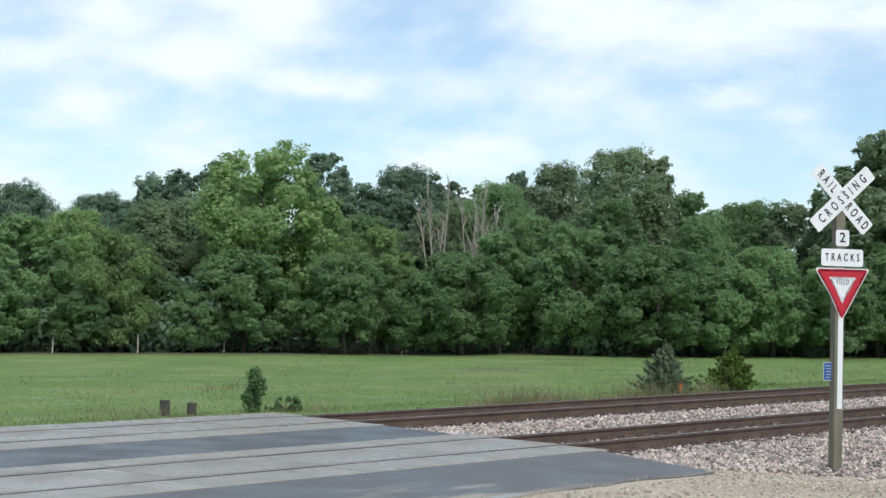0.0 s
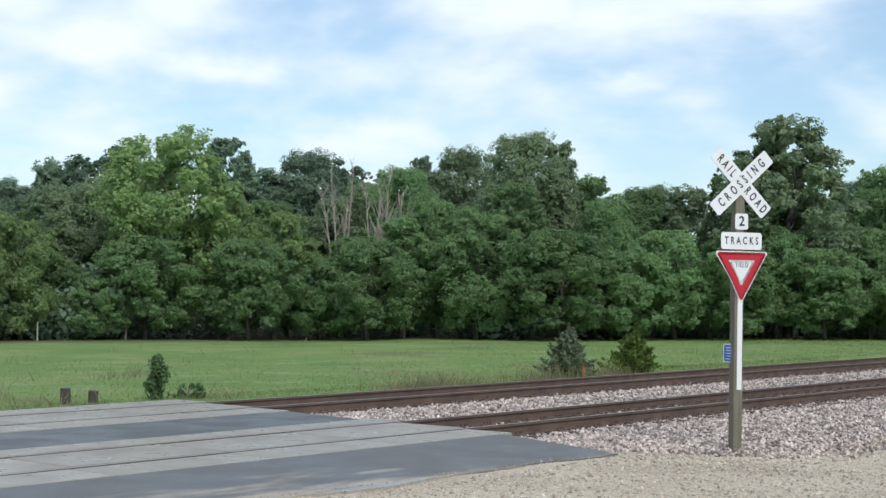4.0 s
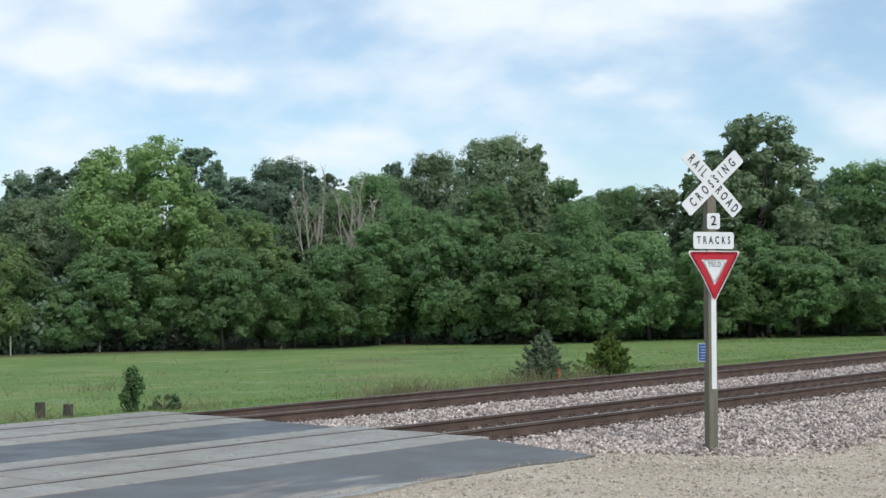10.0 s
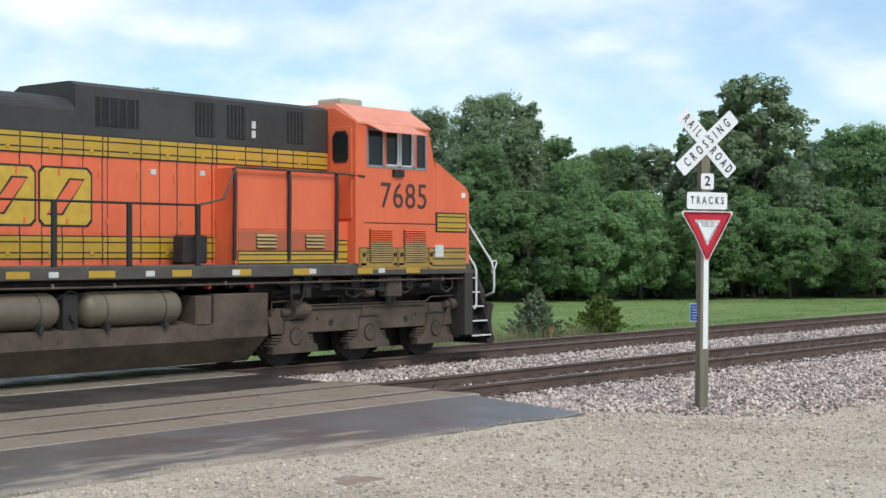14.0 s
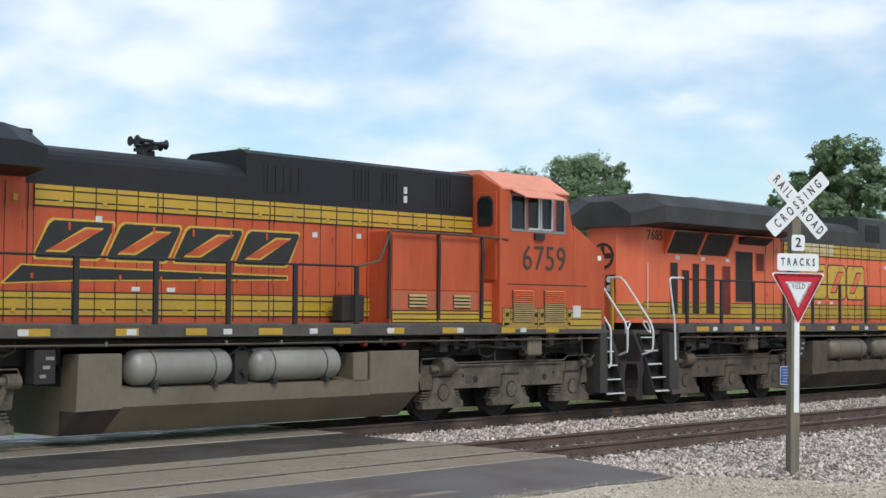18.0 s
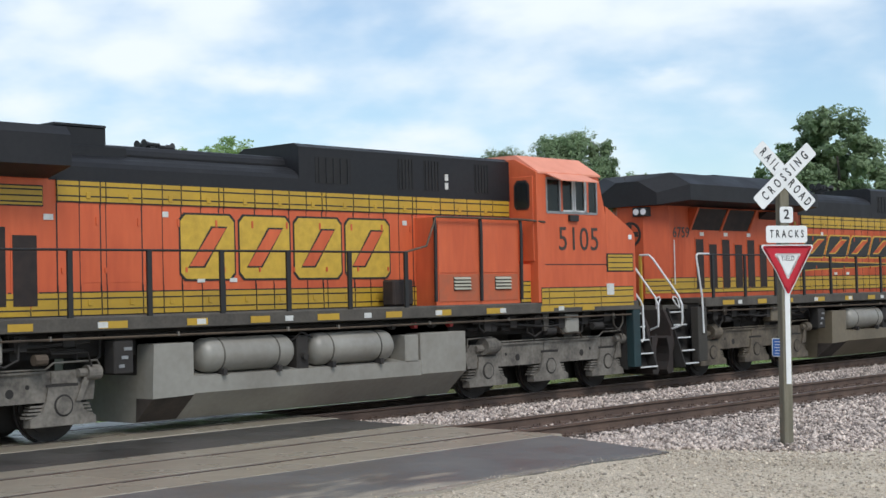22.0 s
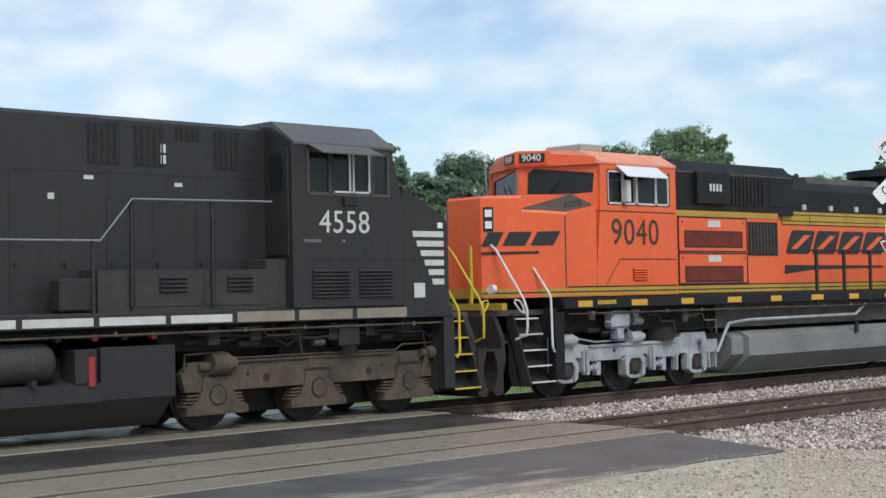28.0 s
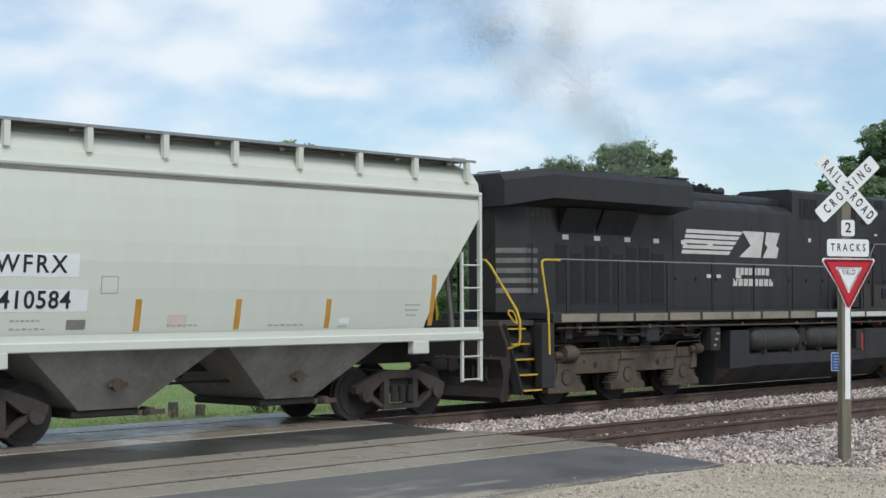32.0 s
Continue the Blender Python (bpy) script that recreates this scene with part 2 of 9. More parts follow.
class Geo:
    """Collects simple solids into one mesh."""

    def __init__(self):
        self.v, self.f = [], []

    def add(self, verts, faces):
        k = len(self.v)
        self.v += [tuple(p) for p in verts]
        self.f += [tuple(i + k for i in f) for f in faces]
        return self

    def box(self, x0, x1, y0, y1, z0, z1, b=0.0):
        """A box; b: width of its chamfered edges."""
        if b <= 0:
            v = [(x, y, z) for x in (x0, x1) for y in (y0, y1) for z in (z0, z1)]
            return self.add(v, [(0, 1, 3, 2), (4, 6, 7, 5), (0, 4, 5, 1), (2, 3, 7, 6), (0, 2, 6, 4), (1, 5, 7, 3)])
        bm = bmesh.new()
        bmesh.ops.create_cube(bm, size=1.0)
        for q in bm.verts:
            q.co = Vector(((x0 + x1) / 2 + q.co.x * (x1 - x0), (y0 + y1) / 2 + q.co.y * (y1 - y0), (z0 + z1) / 2 + q.co.z * (z1 - z0)))
        bmesh.ops.bevel(bm, geom=list(bm.edges), offset=b, segments=1, affect="EDGES")
        bm.verts.index_update()
        self.add([q.co[:] for q in bm.verts], [[q.index for q in f.verts] for f in bm.faces])
        bm.free()
        return self

    def prism(self, pts, axis, lo, hi):
        """A closed outline swept along an axis. axis x: outline (y, z); y: (x, z); z: (x, y)."""
        def at(a, b, c):
            return (c, a, b) if axis == "x" else (a, c, b) if axis == "y" else (a, b, c)
        n = len(pts)
        v = [at(a, b, lo) for a, b in pts] + [at(a, b, hi) for a, b in pts]
        return self.add(v, [tuple(range(n))[::-1], tuple(range(n, 2 * n))] + [(i, (i + 1) % n, n + (i + 1) % n, n + i) for i in range(n)])

    def cyl(self, axis, x, y, z, r, length, n=14, r2=None):
        r2 = r if r2 is None else r2
        def at(a, b, c):
            return (x + c, y + a, z + b) if axis == "x" else (x + a, y + c, z + b) if axis == "y" else (x + a, y + b, z + c)
        v = []
        for rr, c in ((r, -length / 2), (r2, length / 2)):
            v += [at(rr * math.cos(2 * math.pi * i / n), rr * math.sin(2 * math.pi * i / n), c) for i in range(n)]
        return self.add(v, [tuple(range(n))[::-1], tuple(range(n, 2 * n))] + [(i, (i + 1) % n, n + (i + 1) % n, n + i) for i in range(n)])

    def tube(self, pts, r, n=6):
        """A round bar along a line of points."""
        pts = [Vector(p) for p in pts]
        rings = []
        side = None
        for i, p in enumerate(pts):
            d = (pts[min(i + 1, len(pts) - 1)] - pts[max(i - 1, 0)]).normalized()
            if side is None:
                side = d.cross(Vector((0, 0, 1)) if abs(d.z) < 0.9 else Vector((1, 0, 0))).normalized()
            else:
                side = (side - d * side.dot(d)).normalized()
            up = d.cross(side)
            rr = r[i] if isinstance(r, (list, tuple)) else r
            rings.append([p + (side * math.cos(2 * math.pi * k / n) + up * math.sin(2 * math.pi * k / n)) * rr for k in range(n)])
        v = [q for ring in rings for q in ring]
        f = [tuple(range(n))[::-1], tuple(range((len(pts) - 1) * n, len(pts) * n))]
        for i in range(len(pts) - 1):
            f += [(i * n + k, i * n + (k + 1) % n, (i + 1) * n + (k + 1) % n, (i + 1) * n + k) for k in range(n)]
        return self.add(v, f)

    def mesh(self, name, smooth=False):
        me = bpy.data.meshes.new(name)
        me.from_pydata(self.v, [], self.f)
        bm = bmesh.new()
        bm.from_mesh(me)
        bmesh.ops.recalc_face_normals(bm, faces=list(bm.faces))
        bm.to_mesh(me)
        bm.free()
        if smooth:
            me.shade_smooth()
        return me


def part(name, geo, mat, parent=None, label="", smooth=False):
    me = geo if isinstance(geo, bpy.types.Mesh) else geo.mesh(name, smooth)
    if mat and not me.materials:
        me.materials.append(mat)
    ob = new(name, me)
    ob.parent = parent
    if label:
        tagged(ob, label)
    return ob


def empty(name, m=None):
    ob = new(name)
    ob.empty_display_size = 0.3
    if m is not None:
        ob.matrix_basis = m
    return ob


def lettering(text, size, depth=0.004, bold=0.0, space=1.0):
    """A mesh of letters in the built-in font, centred, upright in the xz plane, read from -y."""
    c = bpy.data.curves.new("letters", "FONT")
    c.body, c.size, c.extrude, c.offset = text, size, depth / 2, bold
    c.align_x, c.align_y = "CENTER", "CENTER"
    c.space_character = space
    c.resolution_u = 3
    ob = bpy.data.objects.new("letters", c)
    scene.collection.objects.link(ob)
    bpy.context.view_layer.update()
    me = bpy.data.meshes.new_from_object(ob.evaluated_get(bpy.context.evaluated_depsgraph_get()))
    bpy.data.objects.remove(ob)
    me.transform(Matrix.Rotation(radians(90), 4, "X"))
    return me


def characters(me):
    """The characters of a lettering mesh, each as a mesh of its own, in reading order."""
    co = [tuple(v.co) for v in me.vertices]
    faces = sorted((tuple(p.vertices) for p in me.polygons), key=lambda f: min(co[i][0] for i in f))
    runs = []
    for f in faces:
        lo, hi = min(co[i][0] for i in f), max(co[i][0] for i in f)
        if runs and lo <= runs[-1][0]:
            runs[-1][0] = max(runs[-1][0], hi)
            runs[-1][1].append(f)
        else:
            runs.append([hi, [f]])
    out = []
    for _, fs in runs:
        used = sorted({i for f in fs for i in f})
        at = {i: k for k, i in enumerate(used)}
        m = bpy.data.meshes.new("character")
        m.from_pydata([co[i] for i in used], [], [tuple(at[i] for i in f) for f in fs])
        out.append(m)
    return out


def mesh_from(name, verts, faces, mat):
    me = bpy.data.meshes.new(name)
    me.from_pydata(verts, [], faces)
    me.materials.append(mat)
    return me


def quads_mesh(name, q, mat):
    """q: (n, 4, 3) corners."""
    n = len(q)
    me = bpy.data.meshes.new(name)
    me.vertices.add(n * 4)
    me.vertices.foreach_set("co", q.reshape(-1).astype(np.float32))
    me.loops.add(n * 4)
    me.loops.foreach_set("vertex_index", np.arange(n * 4, dtype=np.int32))
    me.polygons.add(n)
    me.polygons.foreach_set("loop_start", np.arange(0, n * 4, 4, dtype=np.int32))
    me.update(calc_edges=True)
    me.materials.append(mat)
    return me

# ======================= ground, road and tracks =======================
YN, YF = 15.38, 20.72                 # centre lines of the near and the far track
GAUGE = 0.755                         # track centre to middle of a rail head
rng = np.random.default_rng(7)


def smooth01(a, b, x):
    t = np.clip((x - a) / (b - a), 0, 1)
    return t * t * (3 - 2 * t)


def ground_height(x, y):
    z = -0.13 - 0.13 * smooth01(17.0, 19.5, x) - 0.13 * smooth01(4.0, 0.0, x)
    z = z + (-0.45 - z) * smooth01(12.2, 14.5, y)
    z = z + (-0.98 - z) * smooth01(23.0, 30.0, y)
    z = z + 0.05 * np.sin(x * 0.21 + 1.0) * np.sin(y * 0.17) * smooth01(30.0, 40.0, y)
    deep = (x * 0.458 + y * 0.889) - 94.0
    return z + 3.0 * smooth01(14.0, 90.0, deep)


def build_ground():
    def steps(near_lo, near_hi, d, far):
        mid = np.arange(near_lo, near_hi + d / 2, d)
        out, s, v = [], d, near_hi
        while v < far:
            s *= 1.5
            v += s
            out.append(v)
        low, s, v = [], d, near_lo
        while v > -far:
            s *= 1.5
            v -= s
            low.append(v)
        return np.array(low[::-1] + list(mid) + out)
    xs, ys = steps(-4.0, 60.0, 0.8, 4000.0), steps(0.0, 40.0, 0.5, 4000.0)
    gx, gy = np.meshgrid(xs, ys, indexing="ij")
    gz = ground_height(gx, gy)
    nx, ny = len(xs), len(ys)
    v = np.stack([gx, gy, gz], -1).reshape(-1, 3)
    idx = np.arange(nx * ny).reshape(nx, ny)
    f = np.stack([idx[:-1, :-1], idx[1:, :-1], idx[1:, 1:], idx[:-1, 1:]], -1).reshape(-1, 4)
    me = mesh_from("ground", v.tolist(), f.tolist(), GROUND)
    me.shade_smooth()
    tagged(new("ground", me), "gravel verge and mown green pasture sheet", "ground", kind="structure")


def ground_material():
    """Gravel on the near side of the line, pasture on the far side."""
    m = bpy.data.materials.new("gravel and pasture")
    m.use_nodes = True
    nt = m.node_tree
    N, L = nt.nodes.new, nt.links.new
    p = nt.nodes["Principled BSDF"]
    co = N("ShaderNodeTexCoord")
    sep = N("ShaderNodeSeparateXYZ")
    L(co.outputs["Object"], sep.inputs[0])

    def noise_at(scale, detail=5, rough=0.55):
        n = N("ShaderNodeTexNoise")
        n.inputs["Scale"].default_value, n.inputs["Detail"].default_value, n.inputs["Roughness"].default_value = scale, detail, rough
        L(co.outputs["Object"], n.inputs["Vector"])
        return n.outputs["Fac"]

    def ramp(src, stops):
        r = N("ShaderNodeValToRGB")
        while len(r.color_ramp.elements) < len(stops):
            r.color_ramp.elements.new(0.5)
        for e, (pos, c) in zip(r.color_ramp.elements, stops):
            e.position, e.color = pos, (*c, 1)
        L(src, r.inputs[0])
        return r.outputs["Color"]

    def mix(fac, a, b, how="MIX"):
        k = N("ShaderNodeMix"); k.data_type = "RGBA"; k.blend_type = how
        if isinstance(fac, float):
            k.inputs["Factor"].default_value = fac
        else:
            L(fac, k.inputs["Factor"])
        L(a, k.inputs["A"]); L(b, k.inputs["B"])
        return k.outputs["Result"]
    stones = N("ShaderNodeTexVoronoi"); stones.inputs["Scale"].default_value = 34
    L(co.outputs["Object"], stones.inputs["Vector"])
    gravel = mix(0.55, ramp(noise_at(0.55), [(0.3, (0.68, 0.585, 0.45)), (0.48, (0.58, 0.48, 0.35)), (0.66, (0.38, 0.30, 0.205))]),
                 ramp(stones.outputs["Color"], [(0.1, (0.20, 0.165, 0.125)), (0.5, (0.56, 0.47, 0.36)), (0.95, (0.80, 0.71, 0.59))]))
    green = mix(0.5, ramp(noise_at(0.22), [(0.3, (0.10, 0.20, 0.045)), (0.5, (0.185, 0.275, 0.07)), (0.68, (0.31, 0.33, 0.135))]),
                ramp(noise_at(1.7, 8, 0.75), [(0.25, (0.085, 0.165, 0.038)), (0.5, (0.155, 0.24, 0.06)), (0.75, (0.23, 0.295, 0.10))]))
    brown = ramp(noise_at(0.13), [(0.60, (0, 0, 0)), (0.72, (0.55, 0.55, 0.55))])
    dry = N("ShaderNodeRGB"); dry.outputs[0].default_value = (0.16, 0.125, 0.07, 1)
    green = mix(brown, green, dry.outputs[0])
    # leaf litter under the wood
    deep = N("ShaderNodeVectorMath"); deep.operation = "DOT_PRODUCT"; deep.inputs[1].default_value = (0.458, 0.889, 0.0)
    L(co.outputs["Object"], deep.inputs[0])
    wood = N("ShaderNodeMapRange")
    wood.inputs["From Min"].default_value, wood.inputs["From Max"].default_value = 88.5, 95.0
    L(deep.outputs["Value"], wood.inputs["Value"])
    litter = ramp(noise_at(0.9, 6), [(0.3, (0.055, 0.045, 0.028)), (0.7, (0.10, 0.082, 0.05))])
    green = mix(wood.outputs[0], green, litter)
    side = N("ShaderNodeMapRange")
    side.inputs["From Min"].default_value, side.inputs["From Max"].default_value = 22.5, 25.0
    L(sep.outputs["Y"], side.inputs["Value"])
    L(mix(side.outputs[0], gravel, green), p.inputs["Base Color"])
    wet = N("ShaderNodeMapRange")
    wet.inputs["From Min"].default_value, wet.inputs["From Max"].default_value = 0.56, 0.66
    wet.inputs["To Min"].default_value, wet.inputs["To Max"].default_value = 0.9, 0.55
    L(noise_at(0.5), wet.inputs["Value"]); L(wet.outputs[0], p.inputs["Roughness"])
    b = N("ShaderNodeBump"); b.inputs["Strength"].default_value, b.inputs["Distance"].default_value = 0.8, 0.03
    hgt = N("ShaderNodeMath"); hgt.operation = "MULTIPLY_ADD"; hgt.inputs[1].default_value = 0.7
    L(stones.outputs["Distance"], hgt.inputs[0]); L(noise_at(7.0, 6), hgt.inputs[2])
    L(hgt.outputs[0], b.inputs["Height"]); L(b.outputs[0], p.inputs["Normal"])
    return m


GROUND = ground_material()
build_ground()


def sanded_asphalt():
    """The approach's asphalt, with sand washed over it in streaks from the verge."""
    m = material("sandy asphalt", (0.062, 0.059, 0.056), (0.135, 0.125, 0.110), rough=0.36, rough2=0.52, scale=0.8, fine=50, spread=0.6, bump=0.3, bump_scale=120, bump_dist=0.006)
    nt = m.node_tree
    N, L = nt.nodes.new, nt.links.new
    p = nt.nodes["Principled BSDF"]
    p.inputs["Specular IOR Level"].default_value = 0.8
    co, sep = N("ShaderNodeTexCoord"), N("ShaderNodeSeparateXYZ")
    L(co.outputs["Object"], sep.inputs[0])
    mp = N("ShaderNodeMapping"); mp.inputs["Scale"].default_value = (0.7, 2.6, 1.0)
    L(co.outputs["Object"], mp.inputs[0])
    n = N("ShaderNodeTexNoise"); n.inputs["Scale"].default_value = 1.1; n.inputs["Detail"].default_value = 7; n.inputs["Roughness"].default_value = 0.62
    L(mp.outputs[0], n.inputs["Vector"])
    across = N("ShaderNodeMapRange"); across.clamp = False
    across.inputs["From Min"].default_value, across.inputs["From Max"].default_value = 11.5, 13.4
    across.inputs["To Min"].default_value, across.inputs["To Max"].default_value = 0.26, -0.10
    L(sep.outputs["Y"], across.inputs["Value"])
    along = N("ShaderNodeMapRange")
    along.inputs["From Min"].default_value, along.inputs["From Max"].default_value = 12.5, 15.5
    along.inputs["To Min"].default_value, along.inputs["To Max"].default_value = 0.0, -0.26
    L(sep.outputs["X"], along.inputs["Value"])
    a1 = N("ShaderNodeMath"); a1.operation = "ADD"; L(n.outputs["Fac"], a1.inputs[0]); L(across.outputs[0], a1.inputs[1])
    a2 = N("ShaderNodeMath"); a2.operation = "ADD"; L(a1.outputs[0], a2.inputs[0]); L(along.outputs[0], a2.inputs[1])
    fac = N("ShaderNodeMapRange"); fac.interpolation_type = "SMOOTHSTEP"
    fac.inputs["From Min"].default_value, fac.inputs["From Max"].default_value = 0.52, 0.80
    fac.inputs["To Max"].default_value = 0.9
    L(a2.outputs[0], fac.inputs["Value"])
    mix = N("ShaderNodeMix"); mix.data_type = "RGBA"
    mix.inputs["B"].default_value = (0.42, 0.355, 0.265, 1)
    L(p.inputs["Base Color"].links[0].from_socket, mix.inputs["A"]); L(fac.outputs[0], mix.inputs["Factor"])
    L(mix.outputs["Result"], p.inputs["Base Color"])
    return m


def build_roadway():
    # asphalt approach, between the tracks and beyond, each a slab with a ragged end
    def slab(name, y0, z0, y1, z1, x_end0, x_end1, label, ragged=False, mat=ASPHALT):
        xs0, n = 1.5, 34
        g = Geo()
        e0 = [(xs0 + (x_end0 - xs0) * i / n, y0 + (0.05 * math.sin(i * 1.7) + 0.05 * math.sin(i * 0.61 + 2) if ragged else 0.0)
               + (0.32 * (1 - i / n) if ragged else 0), z0) for i in range(n + 1)]
        e1 = [(xs0 + (x_end1 - xs0) * i / n, y1, z1) for i in range(n + 1)]
        v = e0 + e1 + [(x, y, z - 0.3) for x, y, z in e0 + e1]
        m = n + 1
        f = []
        for i in range(n):
            f += [(i, i + 1, m + i + 1, m + i), (i, i + 1, 2 * m + i + 1, 2 * m + i), (m + i, m + i + 1, 3 * m + i + 1, 3 * m + i)]
        f += [(n, m + n, 3 * m + n, 2 * m + n), (0, m, 3 * m, 2 * m)]
        g.add(v, f)
        tagged(part(name, g, mat), label, "road", kind="structure")
    slab("road_approach", 11.5, -0.115, 13.68, -0.006, 17.45, 17.72, "worn wet black asphalt crossing approach", True, sanded_asphalt())
    slab("road_between_tracks", 16.90, -0.006, 18.98, -0.006, 18.15, 18.50, "wet black asphalt strip between the tracks")
    slab("road_far_side", 22.44, -0.006, 26.5, -0.55, 18.85, 17.4, "asphalt ramp behind the far track")


build_roadway()


def toe(x):
    """Where the near shoulder's loose stones end: they spill past the sign post."""
    return np.interp(x, [18.0, 18.6, 19.4, 20.2, 23.2, 27.0, 35.0, 60.0], [12.25, 12.2, 11.0, 9.85, 9.65, 10.2, 10.8, 11.4])


def build_ballast():
    # one bed on each side of the crossing; the near shoulder falls to the gravel, the far one to the pasture
    for lo, hi, skew in ((-400.0, 1.5, 0.0), (17.7, 900.0, 0.17)):
        prof = [(11.75, -0.30), (12.0, -0.25), (12.4, -0.23), (13.1, -0.20), (14.2, -0.225), (16.6, -0.225), (17.6, -0.13), (18.5, -0.13), (19.5, -0.225), (22.0, -0.225), (22.9, -0.25), (25.0, -0.95), (25.0, -1.2), (11.75, -1.2)]
        xs = [lo, hi] if skew == 0 else [lo, 19.5, 21, 23, 26, 30, 36, 44, 60, 100, hi]
        v, f, n = [], [], len(prof)
        for k, x in enumerate(xs):
            for y, z in prof:
                xx = x + (skew * (y - 13.7) if k == 0 else 0.0)
                if skew and k > 0 and y < 12.2:
                    y, z = (toe(xx), -0.285 if z > -1 else -1.2) if y < 11.9 else (toe(xx) + 0.9, -0.252)
                v.append((xx, y, z - (0.10 if (k == 0 and skew) else 0.0)))
        for k in range(len(xs) - 1):
            f += [(k * n + i, k * n + (i + 1) % n, (k + 1) * n + (i + 1) % n, (k + 1) * n + i) for i in range(n)]
        f += [tuple(range(n)), tuple(range((len(xs) - 1) * n, len(xs) * n))]
        g = Geo().add(v, f)
        tagged(part("ballast_bed", g, BALLAST), "bed of pinkish grey crushed ballast stone", "ballast", kind="structure")


build_ballast()


def bed_height(y):
    return np.interp(y, [9.5, 11.5, 12.4, 13.1, 14.2, 16.6, 17.6, 18.5, 19.5, 22.0, 22.9, 25.0],
                     [-0.265, -0.25, -0.23, -0.20, -0.225, -0.225, -0.13, -0.13, -0.225, -0.225, -0.25, -0.95])


def stones(name, x, y, z, size, mat, label, category):
    """Many small angular stones in one mesh."""
    n = len(x)
    base = np.array([(1, 0, 0), (-1, 0, 0), (0, 1, 0), (0, -1, 0), (0, 0, 1), (0, 0, -1)], float)
    tri = np.array([(0, 2, 4), (2, 1, 4), (1, 3, 4), (3, 0, 4), (2, 0, 5), (1, 2, 5), (3, 1, 5), (0, 3, 5)])
    v = base[None] * (0.75 + 0.5 * rng.random((n, 6, 1))) * size[:, None, None] * np.array([1.0, 0.85, 0.7])
    v += rng.normal(0, 0.16, (n, 6, 3)) * size[:, None, None]
    a, b = rng.random(n) * 6.28, rng.random(n) * 6.28
    ca, sa, cb, sb = np.cos(a)[:, None], np.sin(a)[:, None], np.cos(b)[:, None], np.sin(b)[:, None]
    X, Y, Z = v[..., 0], v[..., 1], v[..., 2]
    Y, Z = Y * cb - Z * sb, Y * sb + Z * cb
    X, Y = X * ca - Y * sa, X * sa + Y * ca
    v = np.stack([X + x[:, None], Y + y[:, None], Z + z[:, None]], -1)
    f = (np.arange(n)[:, None, None] * 6 + tri[None]).reshape(-1, 3)
    me = bpy.data.meshes.new(name)
    me.vertices.add(n * 6)
    me.vertices.foreach_set("co", v.reshape(-1).astype(np.float32))
    me.loops.add(len(f) * 3)
    me.loops.foreach_set("vertex_index", f.reshape(-1).astype(np.int32))
    me.polygons.add(len(f))
    me.polygons.foreach_set("loop_start", np.arange(0, len(f) * 3, 3, dtype=np.int32))
    me.update(calc_edges=True)
    me.materials.append(mat)
    return tagged(new(name, me), label, category, kind="stuff")


PUDDLES = ((12.75, 11.50, 1.9, 0.20, 2), (11.0, 9.9, 0.55, 0.42, 20))


def scatter_stones():
    def band(n, y0, y1, x0, x1, power=2.2):
        y = y0 + (y1 - y0) * rng.random(n)
        x = x0 + 0.17 * (y - 13.7).clip(0) + (x1 - x0) * rng.random(n) ** power
        return x, y
    xs, ys = zip(band(52000, 11.75, 14.5, 17.75, 75), band(30000, 9.4, 11.9, 18.3, 60, 1.9), band(42000, 16.35, 19.75, 17.8, 80), band(16000, 14.3, 16.5, 18.0, 70), band(9000, 19.7, 21.9, 18.4, 70))
    x, y = np.concatenate(xs), np.concatenate(ys)
    keep = ~((x < 17.95) & (y < 13.6)) & (y > toe(x) + 0.55 * rng.normal(0, 1, len(y)) * (x > 19) + 0.4 * rng.random(len(y)) ** 3)
    x, y = x[keep], y[keep]
    stones("ballast_stones", x, y, bed_height(y) + 0.05 * rng.random(len(x)) ** 2 - 0.01, 0.020 + 0.035 * rng.random(len(x)) ** 1.8, STONE,
           "loose pinkish grey crushed ballast stones", "ballast")
    # gravel that has spilled over the asphalt's edge
    n = 2200
    x = 4.0 + 13.6 * rng.random(n)
    i = (x - 1.5) / 16 * 34
    edge = 11.5 + 0.05 * np.sin(i * 1.7) + 0.05 * np.sin(i * 0.61 + 2) + 0.32 * (1 - i / 34)
    y = edge - 0.06 + np.abs(rng.normal(0, 0.07, n)) * rng.choice([1.0, 1.0, 2.0], n)
    stones("spilled_gravel", x, y, np.where(y > edge, -0.115 + (y - 11.5) * 0.05, ground_height(x, y)) + 0.002, 0.005 + 0.012 * rng.random(n) ** 4, GRAVEL_STONE, "tan gravel spilled over the asphalt edge", "gravel")
    # finer gravel of the verge, with a few larger stones
    n = 46000
    y = 5.5 + 6.4 * rng.random(n) ** 0.7
    x = y * (0.55 + 2.9 * rng.random(n))
    keep = ~((x < 17.7) & (y > 11.35))
    x, y = x[keep], y[keep]
    dry = np.ones(len(x), bool)
    for cx, cy, w, d, turn in PUDDLES:
        dry &= ((x - cx) / (0.56 * w)) ** 2 + ((y - cy) / (0.6 * d)) ** 2 > 1
    x, y = x[dry], y[dry]
    stones("verge_gravel", x, y, ground_height(x, y) + 0.003, 0.007 + 0.026 * rng.random(len(x)) ** 4.5, GRAVEL_STONE, "fine tan gravel of the road verge", "gravel")


GRAVEL_STONE = material("verge stone", (0.60, 0.525, 0.42), (0.36, 0.30, 0.23), rough=0.85, scale=5, island=0.5)
scatter_stones()

